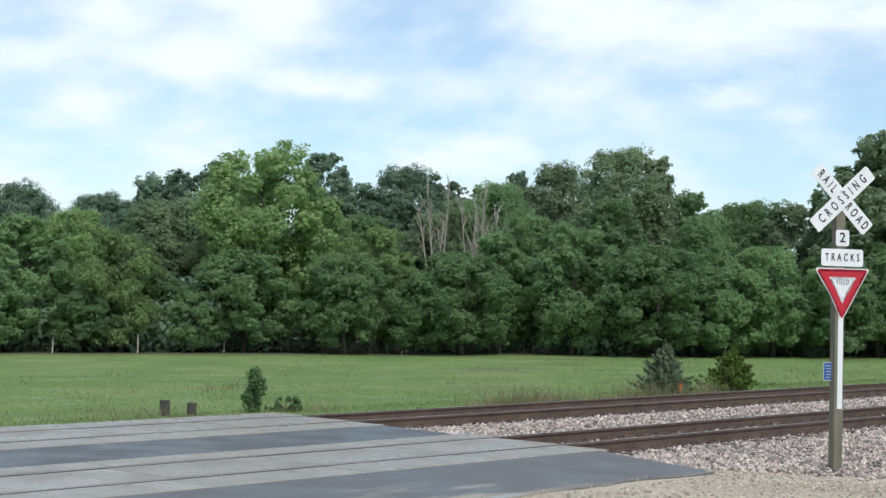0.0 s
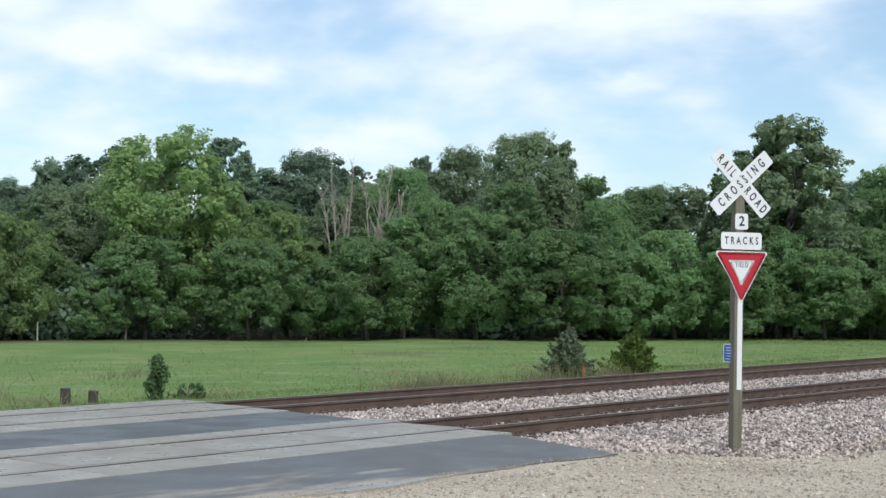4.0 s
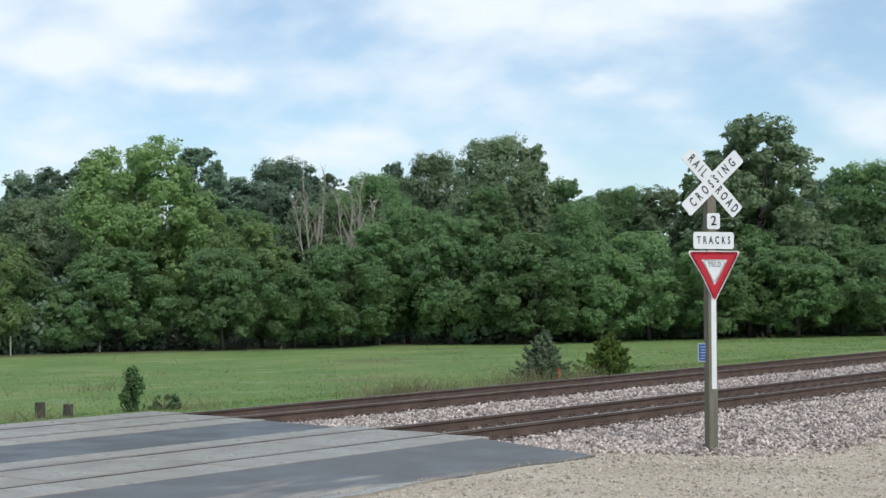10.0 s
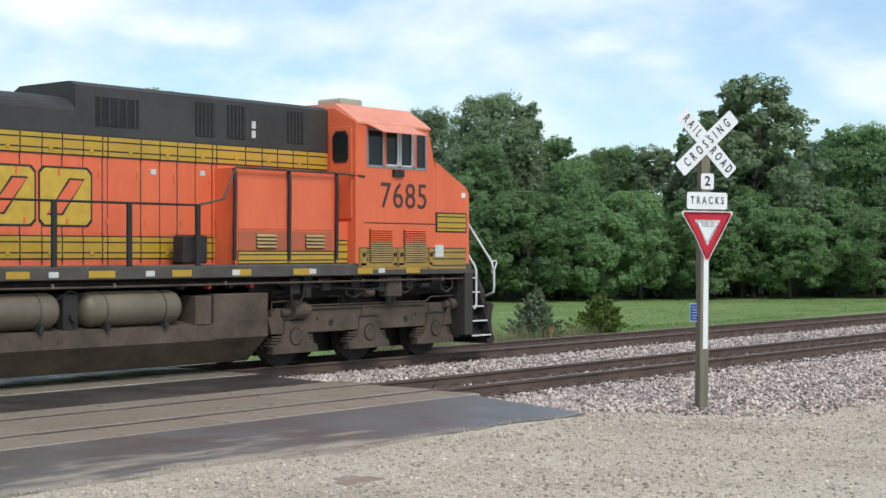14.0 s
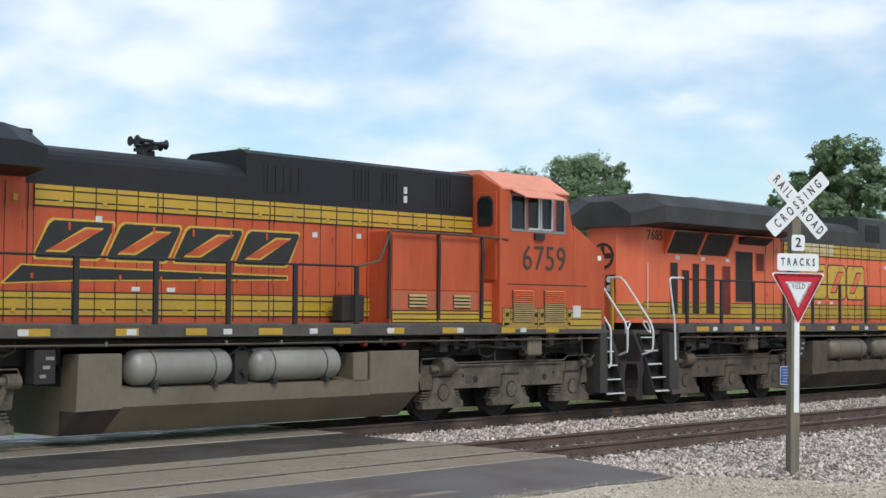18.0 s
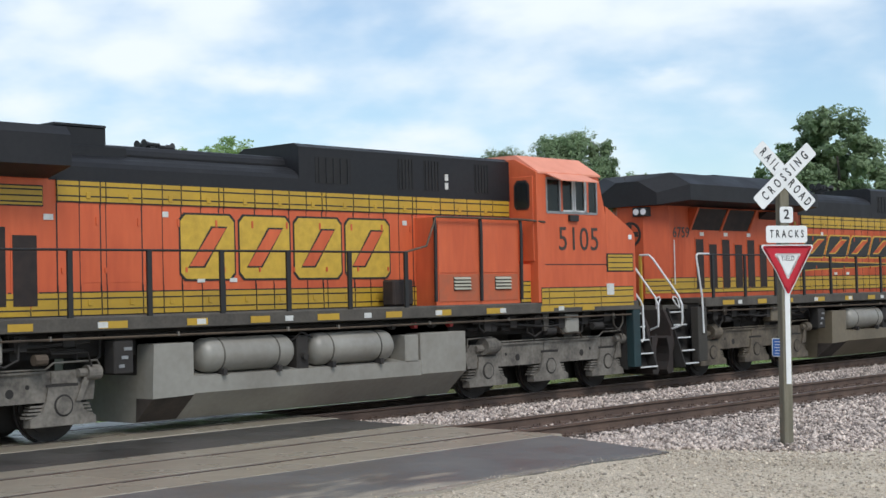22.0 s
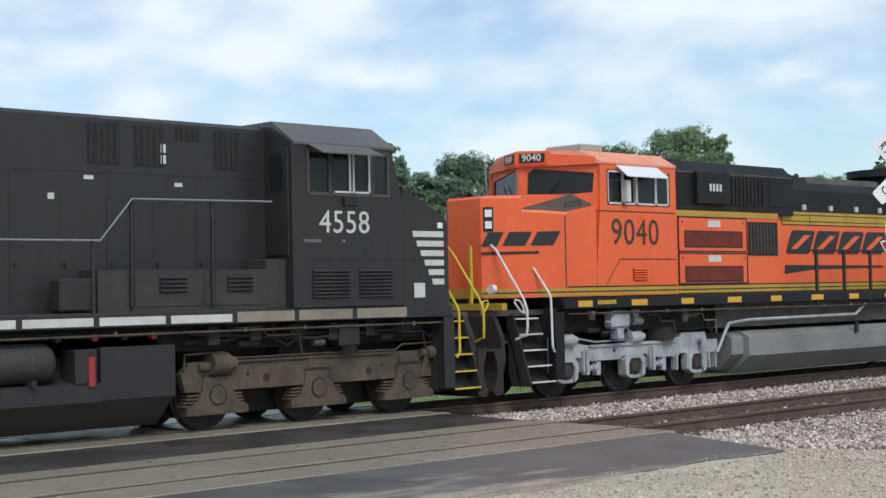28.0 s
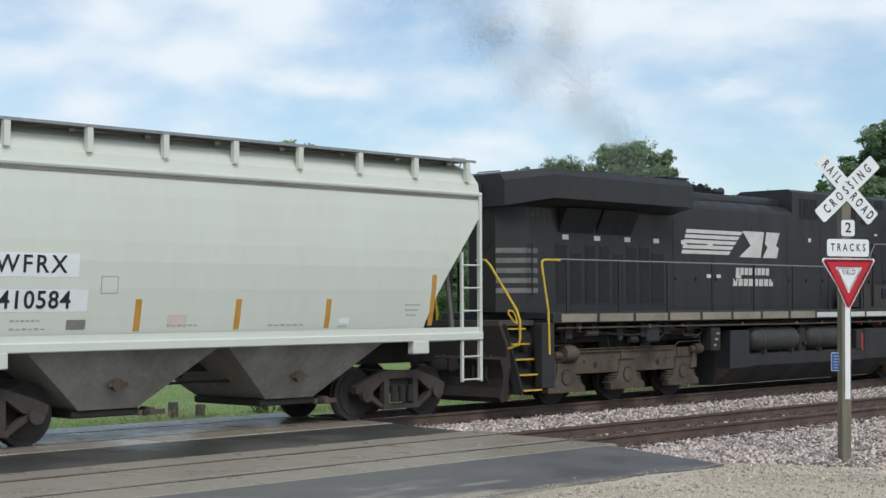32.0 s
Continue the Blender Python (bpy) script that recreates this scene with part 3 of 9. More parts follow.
RAIL_PROFILE = [(-0.036, 0.0), (0.036, 0.0), (0.036, -0.036), (0.009, -0.05), (0.009, -0.15), (0.07, -0.165), (0.07, -0.18), (-0.07, -0.18), (-0.07, -0.165), (-0.009, -0.15), (-0.009, -0.05), (-0.036, -0.036)]


def build_track(name, yc, label):
    t = empty(name, pose(0, yc, 0))
    tagged(t, label, "railway track", group="railway tracks", kind="structure")
    for s in (-1, 1):
        r = part("rail", Geo().prism([(y + s * GAUGE, z) for y, z in RAIL_PROFILE], "x", -400, 1200), RUST, t)
        part("running_surface", Geo().prism([(s * GAUGE - 0.031, 0.0025), (s * GAUGE + 0.031, 0.0025), (s * GAUGE + 0.031, -0.004), (s * GAUGE - 0.031, -0.004)], "x", -400, 1200), RAILTOP, r, "polished rail head")
    tie = Geo().box(-0.115, 0.115, -1.3, 1.3, -0.36, -0.176, 0.012).mesh("tie")
    tie.materials.append(TIE)
    plate = Geo()
    for s in (-1, 1):
        plate.box(-0.09, 0.09, s * GAUGE - 0.17, s * GAUGE + 0.17, -0.1765, -0.165)
        for k in (-1, 1):
            plate.cyl("z", 0.05, s * GAUGE + k * 0.085, -0.150, 0.016, 0.05, 6)
            plate.cyl("z", -0.05, s * GAUGE + k * 0.085, -0.150, 0.016, 0.05, 6)
            plate.box(0.115, 0.14, s * GAUGE + k * 0.075 - 0.015, s * GAUGE + k * 0.075 + 0.015, -0.185, -0.13)
    plate = plate.mesh("tie_plate")
    plate.materials.append(RUST)
    far_tie = Geo()
    for i in range(330):
        x = 18.7 + 0.535 * i + 0.03 * math.sin(i * 2.3)
        if i < 110:
            k = part("tie", tie, TIE, t)
            k.location = (x, 0.03 * math.sin(i * 1.1), 0)
            part("tie_plates", plate, RUST, k)
        else:
            far_tie.box(x - 0.115, x + 0.115, -1.3, 1.3, -0.36, -0.176)
    tagged(part("distant_ties", far_tie, TIE, t), kind="stuff")
    return t


build_track("track_near", YN, "near railway track with rusty rails on wooden ties")
build_track("track_far", YF, "far railway track with rusty rails on wooden ties")


def build_crossing():
    for name, yc, x_end in (("crossing_near", YN, 17.95), ("crossing_far", YF, 18.62)):
        t = empty(name, pose(0, yc, 0))
        tagged(t, "wet light grey concrete level crossing panels", "level crossing", group="level crossings", kind="structure")
        for y0, y1 in ((-1.70, -0.84), (-0.66, 0.66), (0.84, 1.50 if yc == YN else 1.70)):
            x = x_end + 0.15 * (y0 + 1.7)
            for i in range(7):
                L = 2.40
                g = Geo().box(-L + 0.008, -0.008, y0, y1, -0.2, 0.0, 0.014)
                for k in (0.28, 0.72):
                    g.cyl("z", -L * k, (y0 + y1) / 2 + (y1 - y0) * 0.3, -0.001, 0.03, 0.012, 8)
                p = part("concrete_panel", g, CONCRETE, t)
                p.location = (x - L * i, 0, 0.002 * math.sin(i * 3.7 + y0 * 9))
        for s in (-1, 1):
            for k in (-1, 1):
                y = s * GAUGE + k * 0.075
                part("flangeway_filler", Geo().box(1.5, x_end - 0.1, y - 0.018, y + 0.018, -0.2, -0.02 if k == -s else -0.004), RUBBER, t)


build_crossing()


def build_puddles():
    """Shallow rain water lying at the edge of the asphalt."""
    for cx, cy, w, d, turn in PUDDLES:
        n, out = 30, []
        for k in range(n):
            a = 2 * math.pi * k / n
            r = 0.5 * (1 + 0.22 * math.sin(3 * a + cx) + 0.13 * math.sin(7 * a + 2 * cx))
            x, y = math.cos(a) * r * w, math.sin(a) * r * d
            c, s = math.cos(radians(turn)), math.sin(radians(turn))
            out.append((cx + x * c - y * s, cy + x * s + y * c))
        z = float(ground_height(np.array(cx), np.array(cy)))
        p = part("puddle", Geo().prism(out, "z", z - 0.05, z + (0.030 if cy > 11 else 0.008)), WATER)
        tagged(p, "shallow muddy rain puddle on the gravel", "puddle", group="rain puddles", kind="structure")


WATER = material("muddy puddle water", (0.40, 0.36, 0.30), (0.30, 0.27, 0.22), rough=0.16, rough2=0.34, scale=3)
build_puddles()

# ======================= trees =======================


def leaf_quads(pts, nrm, size, rg, loose=0.38):
    """Little pointed leaves at the given places, facing about along nrm."""
    n = len(pts)
    nn = nrm + rg.normal(0, loose, (n, 3))
    nn /= np.linalg.norm(nn, axis=1, keepdims=True) + 1e-9
    a = np.cross(nn, rg.normal(0, 1, (n, 3)))
    a /= np.linalg.norm(a, axis=1, keepdims=True) + 1e-9
    b = np.cross(nn, a)
    s = size[:, None]
    return np.stack([pts - a * s, pts - b * s * 0.6 + a * s * 0.1, pts + a * s - nn * s * 0.25, pts + b * s * 0.6 + a * s * 0.1], 1)


def unit(v):
    return v / (np.linalg.norm(v, axis=-1, keepdims=True) + 1e-9)


def crown(seed, width, height, low, lobes, leaves, leaf, widest=0.42, blunt=0.55, open_top=0.0):
    """A crown of boughs: each bough is a lump of leafy tufts over a shell of larger leaves; the outline follows a rounded profile.
    widest: height of the widest part, as a share of the crown; blunt: small for a full crown, near 1 for a pointed one; open_top: gaps towards the top."""
    rg = np.random.default_rng(seed)
    half, tall = width / 2, height - low
    g = math.log(0.5) / math.log(widest)

    def profile(h):
        return np.sin(math.pi * np.clip(h, 0.005, 0.995) ** g) ** blunt
    P, Q, S = [], [], []
    k = np.arange(lobes)
    h = np.clip((k + 0.5 + rg.normal(0, 0.35, lobes)) / lobes, 0.03, 0.96)
    h = 0.03 + 0.93 * np.interp(h, np.linspace(0, 1, 40), np.interp(np.linspace(0, 1, 40), np.cumsum(0.25 + profile(np.linspace(0, 1, 40))) / np.sum(0.25 + profile(np.linspace(0, 1, 40))), np.linspace(0, 1, 40)))
    ang = k * 2.39996 + rg.normal(0, 0.35, lobes)
    env = half * profile(h) * (0.90 + 0.10 * np.sin(ang * 2 + seed) + 0.07 * np.sin(h * 17 + ang * 3))
    r = np.minimum((0.085 + 0.125 * rg.random(lobes) ** 1.4) * width, 0.20 * tall) * (0.6 + 0.4 * profile(h))
    out = np.maximum(env - r * 0.85, 0.0) * (0.74 + 0.38 * rg.random(lobes))
    inner = rg.random(lobes) < 0.12
    out[inner] *= 0.4
    C = np.stack([np.cos(ang) * out, np.sin(ang) * out, low + np.clip(h * tall, r * 0.5, tall - r * 0.62)], -1)
    away = unit(np.stack([np.cos(ang) * (out + 0.2), np.sin(ang) * (out + 0.2), (h - 0.35) * tall * 0.8], -1))
    share = r ** 2 * (1 - open_top * h)
    share = share / share.sum()
    for c, rr, d0, w in zip(C, r, away, share):
        # shell of larger leaves
        m = int(34 + 40 * rr)
        d = unit(rg.normal(0, 1, (m, 3)) + d0 * 0.35)
        P.append(c + d * rr * (0.45 + 0.25 * rg.random((m, 1))) * np.array([1.0, 1.0, 0.7])); Q.append(d + np.array([0, 0, 0.35])); S.append(np.full(m, leaf * 2.6))
        # tufts
        tufts = max(8, int(22 * rr))
        per = max(6, int(leaves * w / tufts))
        td = unit(rg.normal(0, 1, (tufts, 3)) + d0 * 0.8 + np.array([0, 0, 0.65]))
        tr = rr * (0.18 + 0.26 * rg.random((tufts, 1)) ** 1.5)
        tc = c + td * rr * (0.66 + 0.46 * rg.random((tufts, 1)) ** 1.4) * np.array([1.0, 1.0, 0.78])
        q = rg.normal(0, 1, (tufts, per, 3))
        q = unit(q + td[:, None] * 0.55) * (0.35 + 0.65 * rg.random((tufts, per, 1)) ** 0.5)
        P.append((tc[:, None] + q * tr[:, None] * np.array([1.0, 1.0, 0.8])).reshape(-1, 3))
        Q.append((q * 0.7 + td[:, None] * 0.5 + np.array([0, 0, 0.45])).reshape(-1, 3))
        S.append(leaf * (0.6 + 0.75 * rg.random(tufts * per)))
    P, Q, S = np.concatenate(P), np.concatenate(Q), np.concatenate(S)
    P[:, 2] = np.clip(P[:, 2], low * 0.6 + 0.5 * rg.random(len(P)), height + 0.1)
    return quads_mesh("crown", leaf_quads(P, Q, S, rg, 0.5), LEAF_A)


def trunk_mesh(seed, height, radius, spread, low):
    rg = random.Random(seed)
    g = Geo()
    pts = [(rg.uniform(-0.1, 0.1) * k, rg.uniform(-0.1, 0.1) * k, height * 0.82 * k / 5) for k in range(6)]
    g.tube(pts, [radius * (1.25 - 0.22 * k) for k in range(6)], 8)
    for i in range(13):
        a, z = rg.uniform(0, 6.28), low + (height * 0.7 - low) * rg.random()
        L = spread * rg.uniform(0.5, 0.95) * (1 - 0.4 * z / height)
        g.tube([(0, 0, z), (math.cos(a) * L * 0.5, math.sin(a) * L * 0.5, z + L * 0.25), (math.cos(a) * L, math.sin(a) * L, z + L * 0.62)], [radius * 0.35, radius * 0.22, radius * 0.07], 5)
    return g.mesh("trunk", True)


TREE_KINDS = []


def tree_kinds():
    # width, height, lowest leaves, boughs, leaves, height of the widest part, bluntness, gaps
    rows = ((6.0, 7.0, 0.7, 46, 22000, 0.42, 0.46, 0.0), (6.6, 6.4, 0.6, 50, 22000, 0.48, 0.42, 0.0), (5.6, 9.5, 0.8, 58, 25000, 0.42, 0.52, 0.0),
            (5.5, 7.2, 0.9, 48, 20000, 0.34, 0.80, 0.0), (8.6, 13.2, 1.0, 132, 42000, 0.46, 0.44, 0.0), (7.6, 15.2, 1.4, 136, 40000, 0.58, 0.42, 0.1),
            (4.6, 13.5, 2.0, 66, 20000, 0.64, 0.55, 0.4), (7.0, 9.8, 0.8, 72, 27000, 0.50, 0.42, 0.0))
    for i, (w, hgt, low, lobes, n, widest, blunt, gaps) in enumerate(rows):
        TREE_KINDS.append((w, hgt, crown(300 + i * 7, w, hgt, low, lobes, int(n * 1.3), 0.074, widest, blunt, gaps), trunk_mesh(40 + i, hgt, 0.07 + 0.009 * hgt, w * 0.40, low * 0.8)))


tree_kinds()
TREE_NO = [0]


def plant_tree(x, y, height, width, leaf, label):
    ratio = height / width
    i = TREE_NO[0]
    TREE_NO[0] += 1
    kind = min(range(len(TREE_KINDS)), key=lambda k: abs(math.log(ratio / (TREE_KINDS[k][1] / TREE_KINDS[k][0]))) + 0.07 * ((k * 5 + i * 3) % 4) + 0.22 * abs(math.log(height / TREE_KINDS[k][1])))
    w, hgt, me, trunk = TREE_KINDS[kind]
    t = empty("tree", pose(x, y, float(ground_height(np.array(x), np.array(y))) - 0.05, 0, 0, (i * 137.5) % 360))
    for name, data in (("trunk", trunk), ("crown", me)):
        o = part(name, data, BARK, t)
        o.scale = (width * 1.13 / w, width * 1.13 / w, height * 1.04 / hgt)
    o.material_slots[0].link = "OBJECT"
    o.material_slots[0].material = leaf
    tagged(t, label, "tree", group="trees at the wood's edge")


# x, y, height, width of the trees, by the tone of their leaves
MID_TREES = [(58.1, 76.4, 3.8, 3.5), (57.5, 79.4, 4.6, 4.7), (61.2, 75.3, 6.1, 6.8), (65.3, 70.4, 6.0, 5.8), (69.2, 68.0, 4.8, 4.3),
             (71.2, 65.9, 6.2, 7.1), (74.9, 66.3, 7.8, 4.8), (77.8, 66.0, 9.1, 5.6), (77.3, 61.9, 8.4, 6.9), (81.2, 61.7, 10.3, 5.6),
             (79.8, 57.0, 6.7, 7.9), (86.4, 58.0, 9.4, 5.7), (83.8, 54.6, 5.9, 5.2), (88.0, 53.6, 6.9, 6.5), (90.8, 50.7, 6.8, 6.5),
             (94.8, 49.7, 7.9, 5.9), (95.3, 46.4, 5.8, 6.6), (100.2, 45.4, 7.9, 6.1), (100.3, 42.6, 5.9, 6.8), (104.4, 40.7, 7.2, 7.0),
             (74.5, 78.2, 9.4, 5.2), (82.4, 72.9, 12.1, 5.7), (89.1, 61.0, 11.2, 5.2), (96.3, 60.9, 11.1, 5.5),
             (101.2, 56.6, 13.1, 4.7), (98.5, 53.3, 13.8, 4.5), (107.7, 48.2, 12.4, 5.7), (107.8, 45.4, 12.6, 6.0),
             (108.9, 40.0, 10.6, 7.3), (48.4, 87.5, 9.7, 5.5), (50.6, 83.9, 8.7, 7.2), (46.4, 81.7, 4.9, 6.2), (52.0, 79.5, 3.5, 3.9),
             (55.9, 101.7, 12.7, 6.4), (62.5, 88.1, 9.5, 5.2), (44.5, 87.3, 10.4, 6.5), (40.6, 82.6, 6.4, 6.8), (40.4, 89.3, 10.9, 7.9),
             (36.5, 88.8, 9.8, 7.8), (103.5, 52.3, 11.4, 6.4)]
LIGHT_TREES = [(54.6, 79.0, 7.2, 5.3), (69.8, 71.6, 8.1, 4.4), (64.7, 77.5, 13.1, 9.3), (68.6, 76.9, 9.7, 5.7), (55.5, 85.6, 9.2, 5.6)]
DARK_TREES = [(70.2, 102.2, 11.0, 5.9), (73.9, 102.0, 12.9, 7.0), (75.0, 98.7, 13.7, 5.0), (78.0, 98.9, 14.7, 5.1), (83.0, 92.1, 15.5, 5.5),
              (83.1, 89.3, 13.2, 4.9), (87.9, 87.5, 14.2, 7.8), (91.4, 86.7, 13.5, 4.6), (93.9, 81.0, 14.2, 3.2), (106.0, 68.1, 11.4, 4.6),
              (114.2, 53.2, 12.2, 6.0), (61.5, 103.0, 12.0, 7.5), (67.9, 101.4, 11.4, 5.4)]
OLIVE_TREES = [(63.6, 86.0, 10.2, 7.5), (82.1, 76.2, 11.1, 6.2), (78.9, 76.7, 9.6, 5.3), (86.1, 61.8, 13.8, 3.0), (96.2, 57.3, 10.7, 5.4),
               (107.9, 42.5, 11.4, 6.4), (94.6, 77.0, 14.5, 6.7), (84.8, 63.6, 14.2, 6.3), (97.5, 50.3, 15.3, 9.4)]
for rows, leaf, words in ((MID_TREES, LEAF_A, "leafy green summer tree at the pasture's edge"), (LIGHT_TREES, LEAF_B, "broad light green summer tree at the pasture's edge"),
                          (DARK_TREES, LEAF_C, "dark green tree standing back in the wood"), (OLIVE_TREES, LEAF_D, "grey-green open-crowned tree in the wood")):
    for tx, ty, th, tw in rows:
        plant_tree(tx, ty, th, tw, leaf, "tall " + words if th > 12.5 and leaf is LEAF_A else words)


def build_undergrowth():
    """Shrubs and deep wood behind the first row, which nobody could count."""
    rg = np.random.default_rng(5)
    P, Q = [], []
    for k in range(270):
        s = -20 + 125 * rg.random()
        back = 2.2 + 22 * rg.random() ** 1.7
        c = np.array([50 + 0.889 * s + 0.458 * back, 80 - 0.458 * s + 0.889 * back, 0])
        r = 1.5 + 1.6 * rg.random()
        zc = -1.0 + r * 0.7 + (0 if back < 8 else 2.6 * rg.random())
        m = 440
        d = rg.normal(0, 1, (m, 3))
        d /= np.linalg.norm(d, axis=1, keepdims=True)
        P.append(c + np.array([0, 0, zc]) + d * r * (0.6 + 0.45 * rg.random((m, 1))))
        Q.append(d)
    # low brush between the stems where the wood comes forward
    for k in range(90):
        s = 34 + 50 * rg.random()
        back = -4.5 + 7 * rg.random()
        c = np.array([50 + 0.889 * s + 0.458 * back, 80 - 0.458 * s + 0.889 * back, 0])
        r = 0.8 + 0.8 * rg.random()
        d = rg.normal(0, 1, (260, 3))
        d /= np.linalg.norm(d, axis=1, keepdims=True)
        P.append(c + np.array([0, 0, -0.95 + r * 0.6]) + d * r * (0.5 + 0.5 * rg.random((260, 1))) * np.array([1.3, 1.3, 0.9]))
        Q.append(d)
    P, Q = np.concatenate(P), np.concatenate(Q)
    me = quads_mesh("undergrowth", leaf_quads(P, Q, 0.20 * (0.6 + 0.8 * rg.random(len(P))), rg), LEAF_C)
    tagged(new("undergrowth", me), "dark shady undergrowth inside the wood", "undergrowth", kind="stuff")
    # far woods close the view behind and to both sides
    P, Q = [], []
    for k in range(420):
        a = radians(rg.uniform(-70, 110))
        R = rg.uniform(150, 210)
        c = np.array([math.sin(a) * R + 20, math.cos(a) * R, 0])
        if c[1] < 50 and c[0] < 60:
            c[1] += 90
        r = rg.uniform(3.5, 6.0)
        m = 170
        d = rg.normal(0, 1, (m, 3))
        d /= np.linalg.norm(d, axis=1, keepdims=True)
        P.append(c + np.array([0, 0, rg.uniform(1, 10)]) + d * r * (0.6 + 0.45 * rg.random((m, 1))))
        Q.append(d)
    P, Q = np.concatenate(P), np.concatenate(Q)
    me = quads_mesh("far_woods", leaf_quads(P, Q, 0.9 * (0.6 + 0.8 * rg.random(len(P))), rg), LEAF_C)
    tagged(new("far_woods", me), "dark green far woods behind the pasture", "woods", kind="stuff")


build_undergrowth()
# ======================= crossing sign =======================


def build_sign():
    az = 211.0
    # the post leans a little to the road's far side
    s = empty("crossing_sign", Matrix.Translation((20.052, 11.188, -0.28)) @ Matrix.Rotation(radians(0.62), 4, Vector((0.873, 0.488, 0.0))) @ pose(0, 0, 0, 0, 0, 180 - az))
    tagged(s, "white crossbuck and red yield sign on a weathered wooden post", "traffic sign")
    # local frame: the signs face -y, x to the reader's right
    g = Geo()
    g.prism([(-0.073, -0.065), (-0.065, -0.073), (0.065, -0.073), (0.073, -0.065), (0.073, 0.065), (0.065, 0.073), (-0.065, 0.073), (-0.073, 0.065)], "z", -0.5, 4.12)
    part("post", g, POST_WOOD, s)

    def plate(name, outline, y, thick, mat, parent=s, label=""):
        return part(name, Geo().prism(outline, "y", y, y + thick), mat, parent, label)

    def rounded(w, h, r, cx=0.0, cz=0.0, n=4):
        out = []
        for sx, sz, a0 in ((1, 1, 0), (-1, 1, 90), (-1, -1, 180), (1, -1, 270)):
            for k in range(n + 1):
                a = radians(a0 + 90 * k / n)
                out.append((cx + sx * (w / 2 - r) + r * math.cos(a), cz + sz * (h / 2 - r) + r * math.sin(a)))
        return out

    def word(text, size, x, y, z, turn, parent, bold=0.004, space=1.0, mat=INK):
        o = part("lettering", lettering(text, size, 0.003, bold, space), mat, parent)
        o.matrix_basis = pose(x, y, z, 0, -turn, 0)
        return o
    top = 3.69 + 0.27
    for name, turn, y, words in (("crossbuck_blade", 42.5, -0.100, (("CROSSING", 0.0),)), ("crossbuck_blade", -45.5, -0.084, (("RAIL", -0.345), ("ROAD", 0.345)))):
        b = part(name, Geo().prism(rounded(1.22, 0.235, 0.03), "y", -0.004, 0.004), SIGN_WHITE, s)
        b.matrix_basis = pose(0, y, top, 0, -turn, 0)
        for text, dx in words:
            word(text, 0.19, dx, -0.0065, 0.0, 0, b, 0.003, 2.05 if text == "CROSSING" else 1.75).scale = (0.60, 1, 1)
        part("bolt", Geo().cyl("y", 0.05, -0.01, 0.09, 0.012, 0.012, 8), STEEL, b)
    p2 = plate("track_count_plate", rounded(0.215, 0.235, 0.035), -0.084, 0.006, SIGN_WHITE)
    p2.location = (0.02, 0, 3.115 + 0.28)
    word("2", 0.20, 0, -0.087, 0, 0, p2, 0.003)
    p3 = plate("tracks_plate", rounded(0.675, 0.25, 0.04), -0.084, 0.006, SIGN_WHITE)
    p3.location = (0.02, 0, 2.83 + 0.28)
    word("TRACKS", 0.155, 0, -0.087, 0, 0, p3, 0.002, 1.70).scale = (0.66, 1, 1)

    def triangle(w, r, dz=0.0):
        h = w * 0.866
        cs = [Vector((-w / 2, h / 3 + dz)), Vector((w / 2, h / 3 + dz)), Vector((0, -2 * h / 3 + dz))]
        out = []
        for i, c in enumerate(cs):
            mid = sum(cs, Vector((0, 0))) / 3
            inn = c + (mid - c).normalized() * 2 * r
            a0 = math.atan2(*(c - mid).yx)
            for k in (-60, -30, 0, 30, 60):
                a = a0 + radians(k)
                out.append((inn.x + r * math.cos(a), inn.y + r * math.sin(a)))
        return out
    zy = 2.44 + 0.28
    yb = plate("yield_plate", triangle(0.90, 0.035), -0.084, 0.006, SIGN_WHITE)
    yb.location = (0.025, 0, zy - 0.02)
    plate("red_face", triangle(0.835, 0.025), -0.087, 0.003, SIGN_RED, yb)
    plate("white_centre", triangle(0.45, 0.02), -0.090, 0.003, SIGN_WHITE, yb)
    word("YIELD", 0.105, 0, -0.092, 0.055, 0, yb, 0.0, 1.15).scale = (0.72, 1, 1)
    part("reflective_strip", Geo().box(-0.028, 0.052, -0.079, -0.073, 0.93, 2.31), SIGN_WHITE, s, "white reflective strip")
    # blue emergency notice on the side of the post
    e = part("notice_plate", Geo().prism(rounded(0.225, 0.27, 0.02), "y", -0.003, 0.003), SIGN_WHITE, s, "small blue emergency notice")
    e.matrix_basis = pose(-0.078, 0.04, 1.18 + 0.28, 0, 0, -62)
    part("blue_face", Geo().prism(rounded(0.20, 0.245, 0.015), "y", -0.0055, -0.003), SIGN_BLUE, e)
    for k in range(5):
        part("notice_line", Geo().box(-0.07 + 0.01 * (k % 2), 0.06 - 0.014 * k, -0.0075, -0.0055, 0.078 - 0.042 * k, 0.087 - 0.042 * k), SIGN_WHITE, e)


build_sign()

# ======================= pasture things =======================


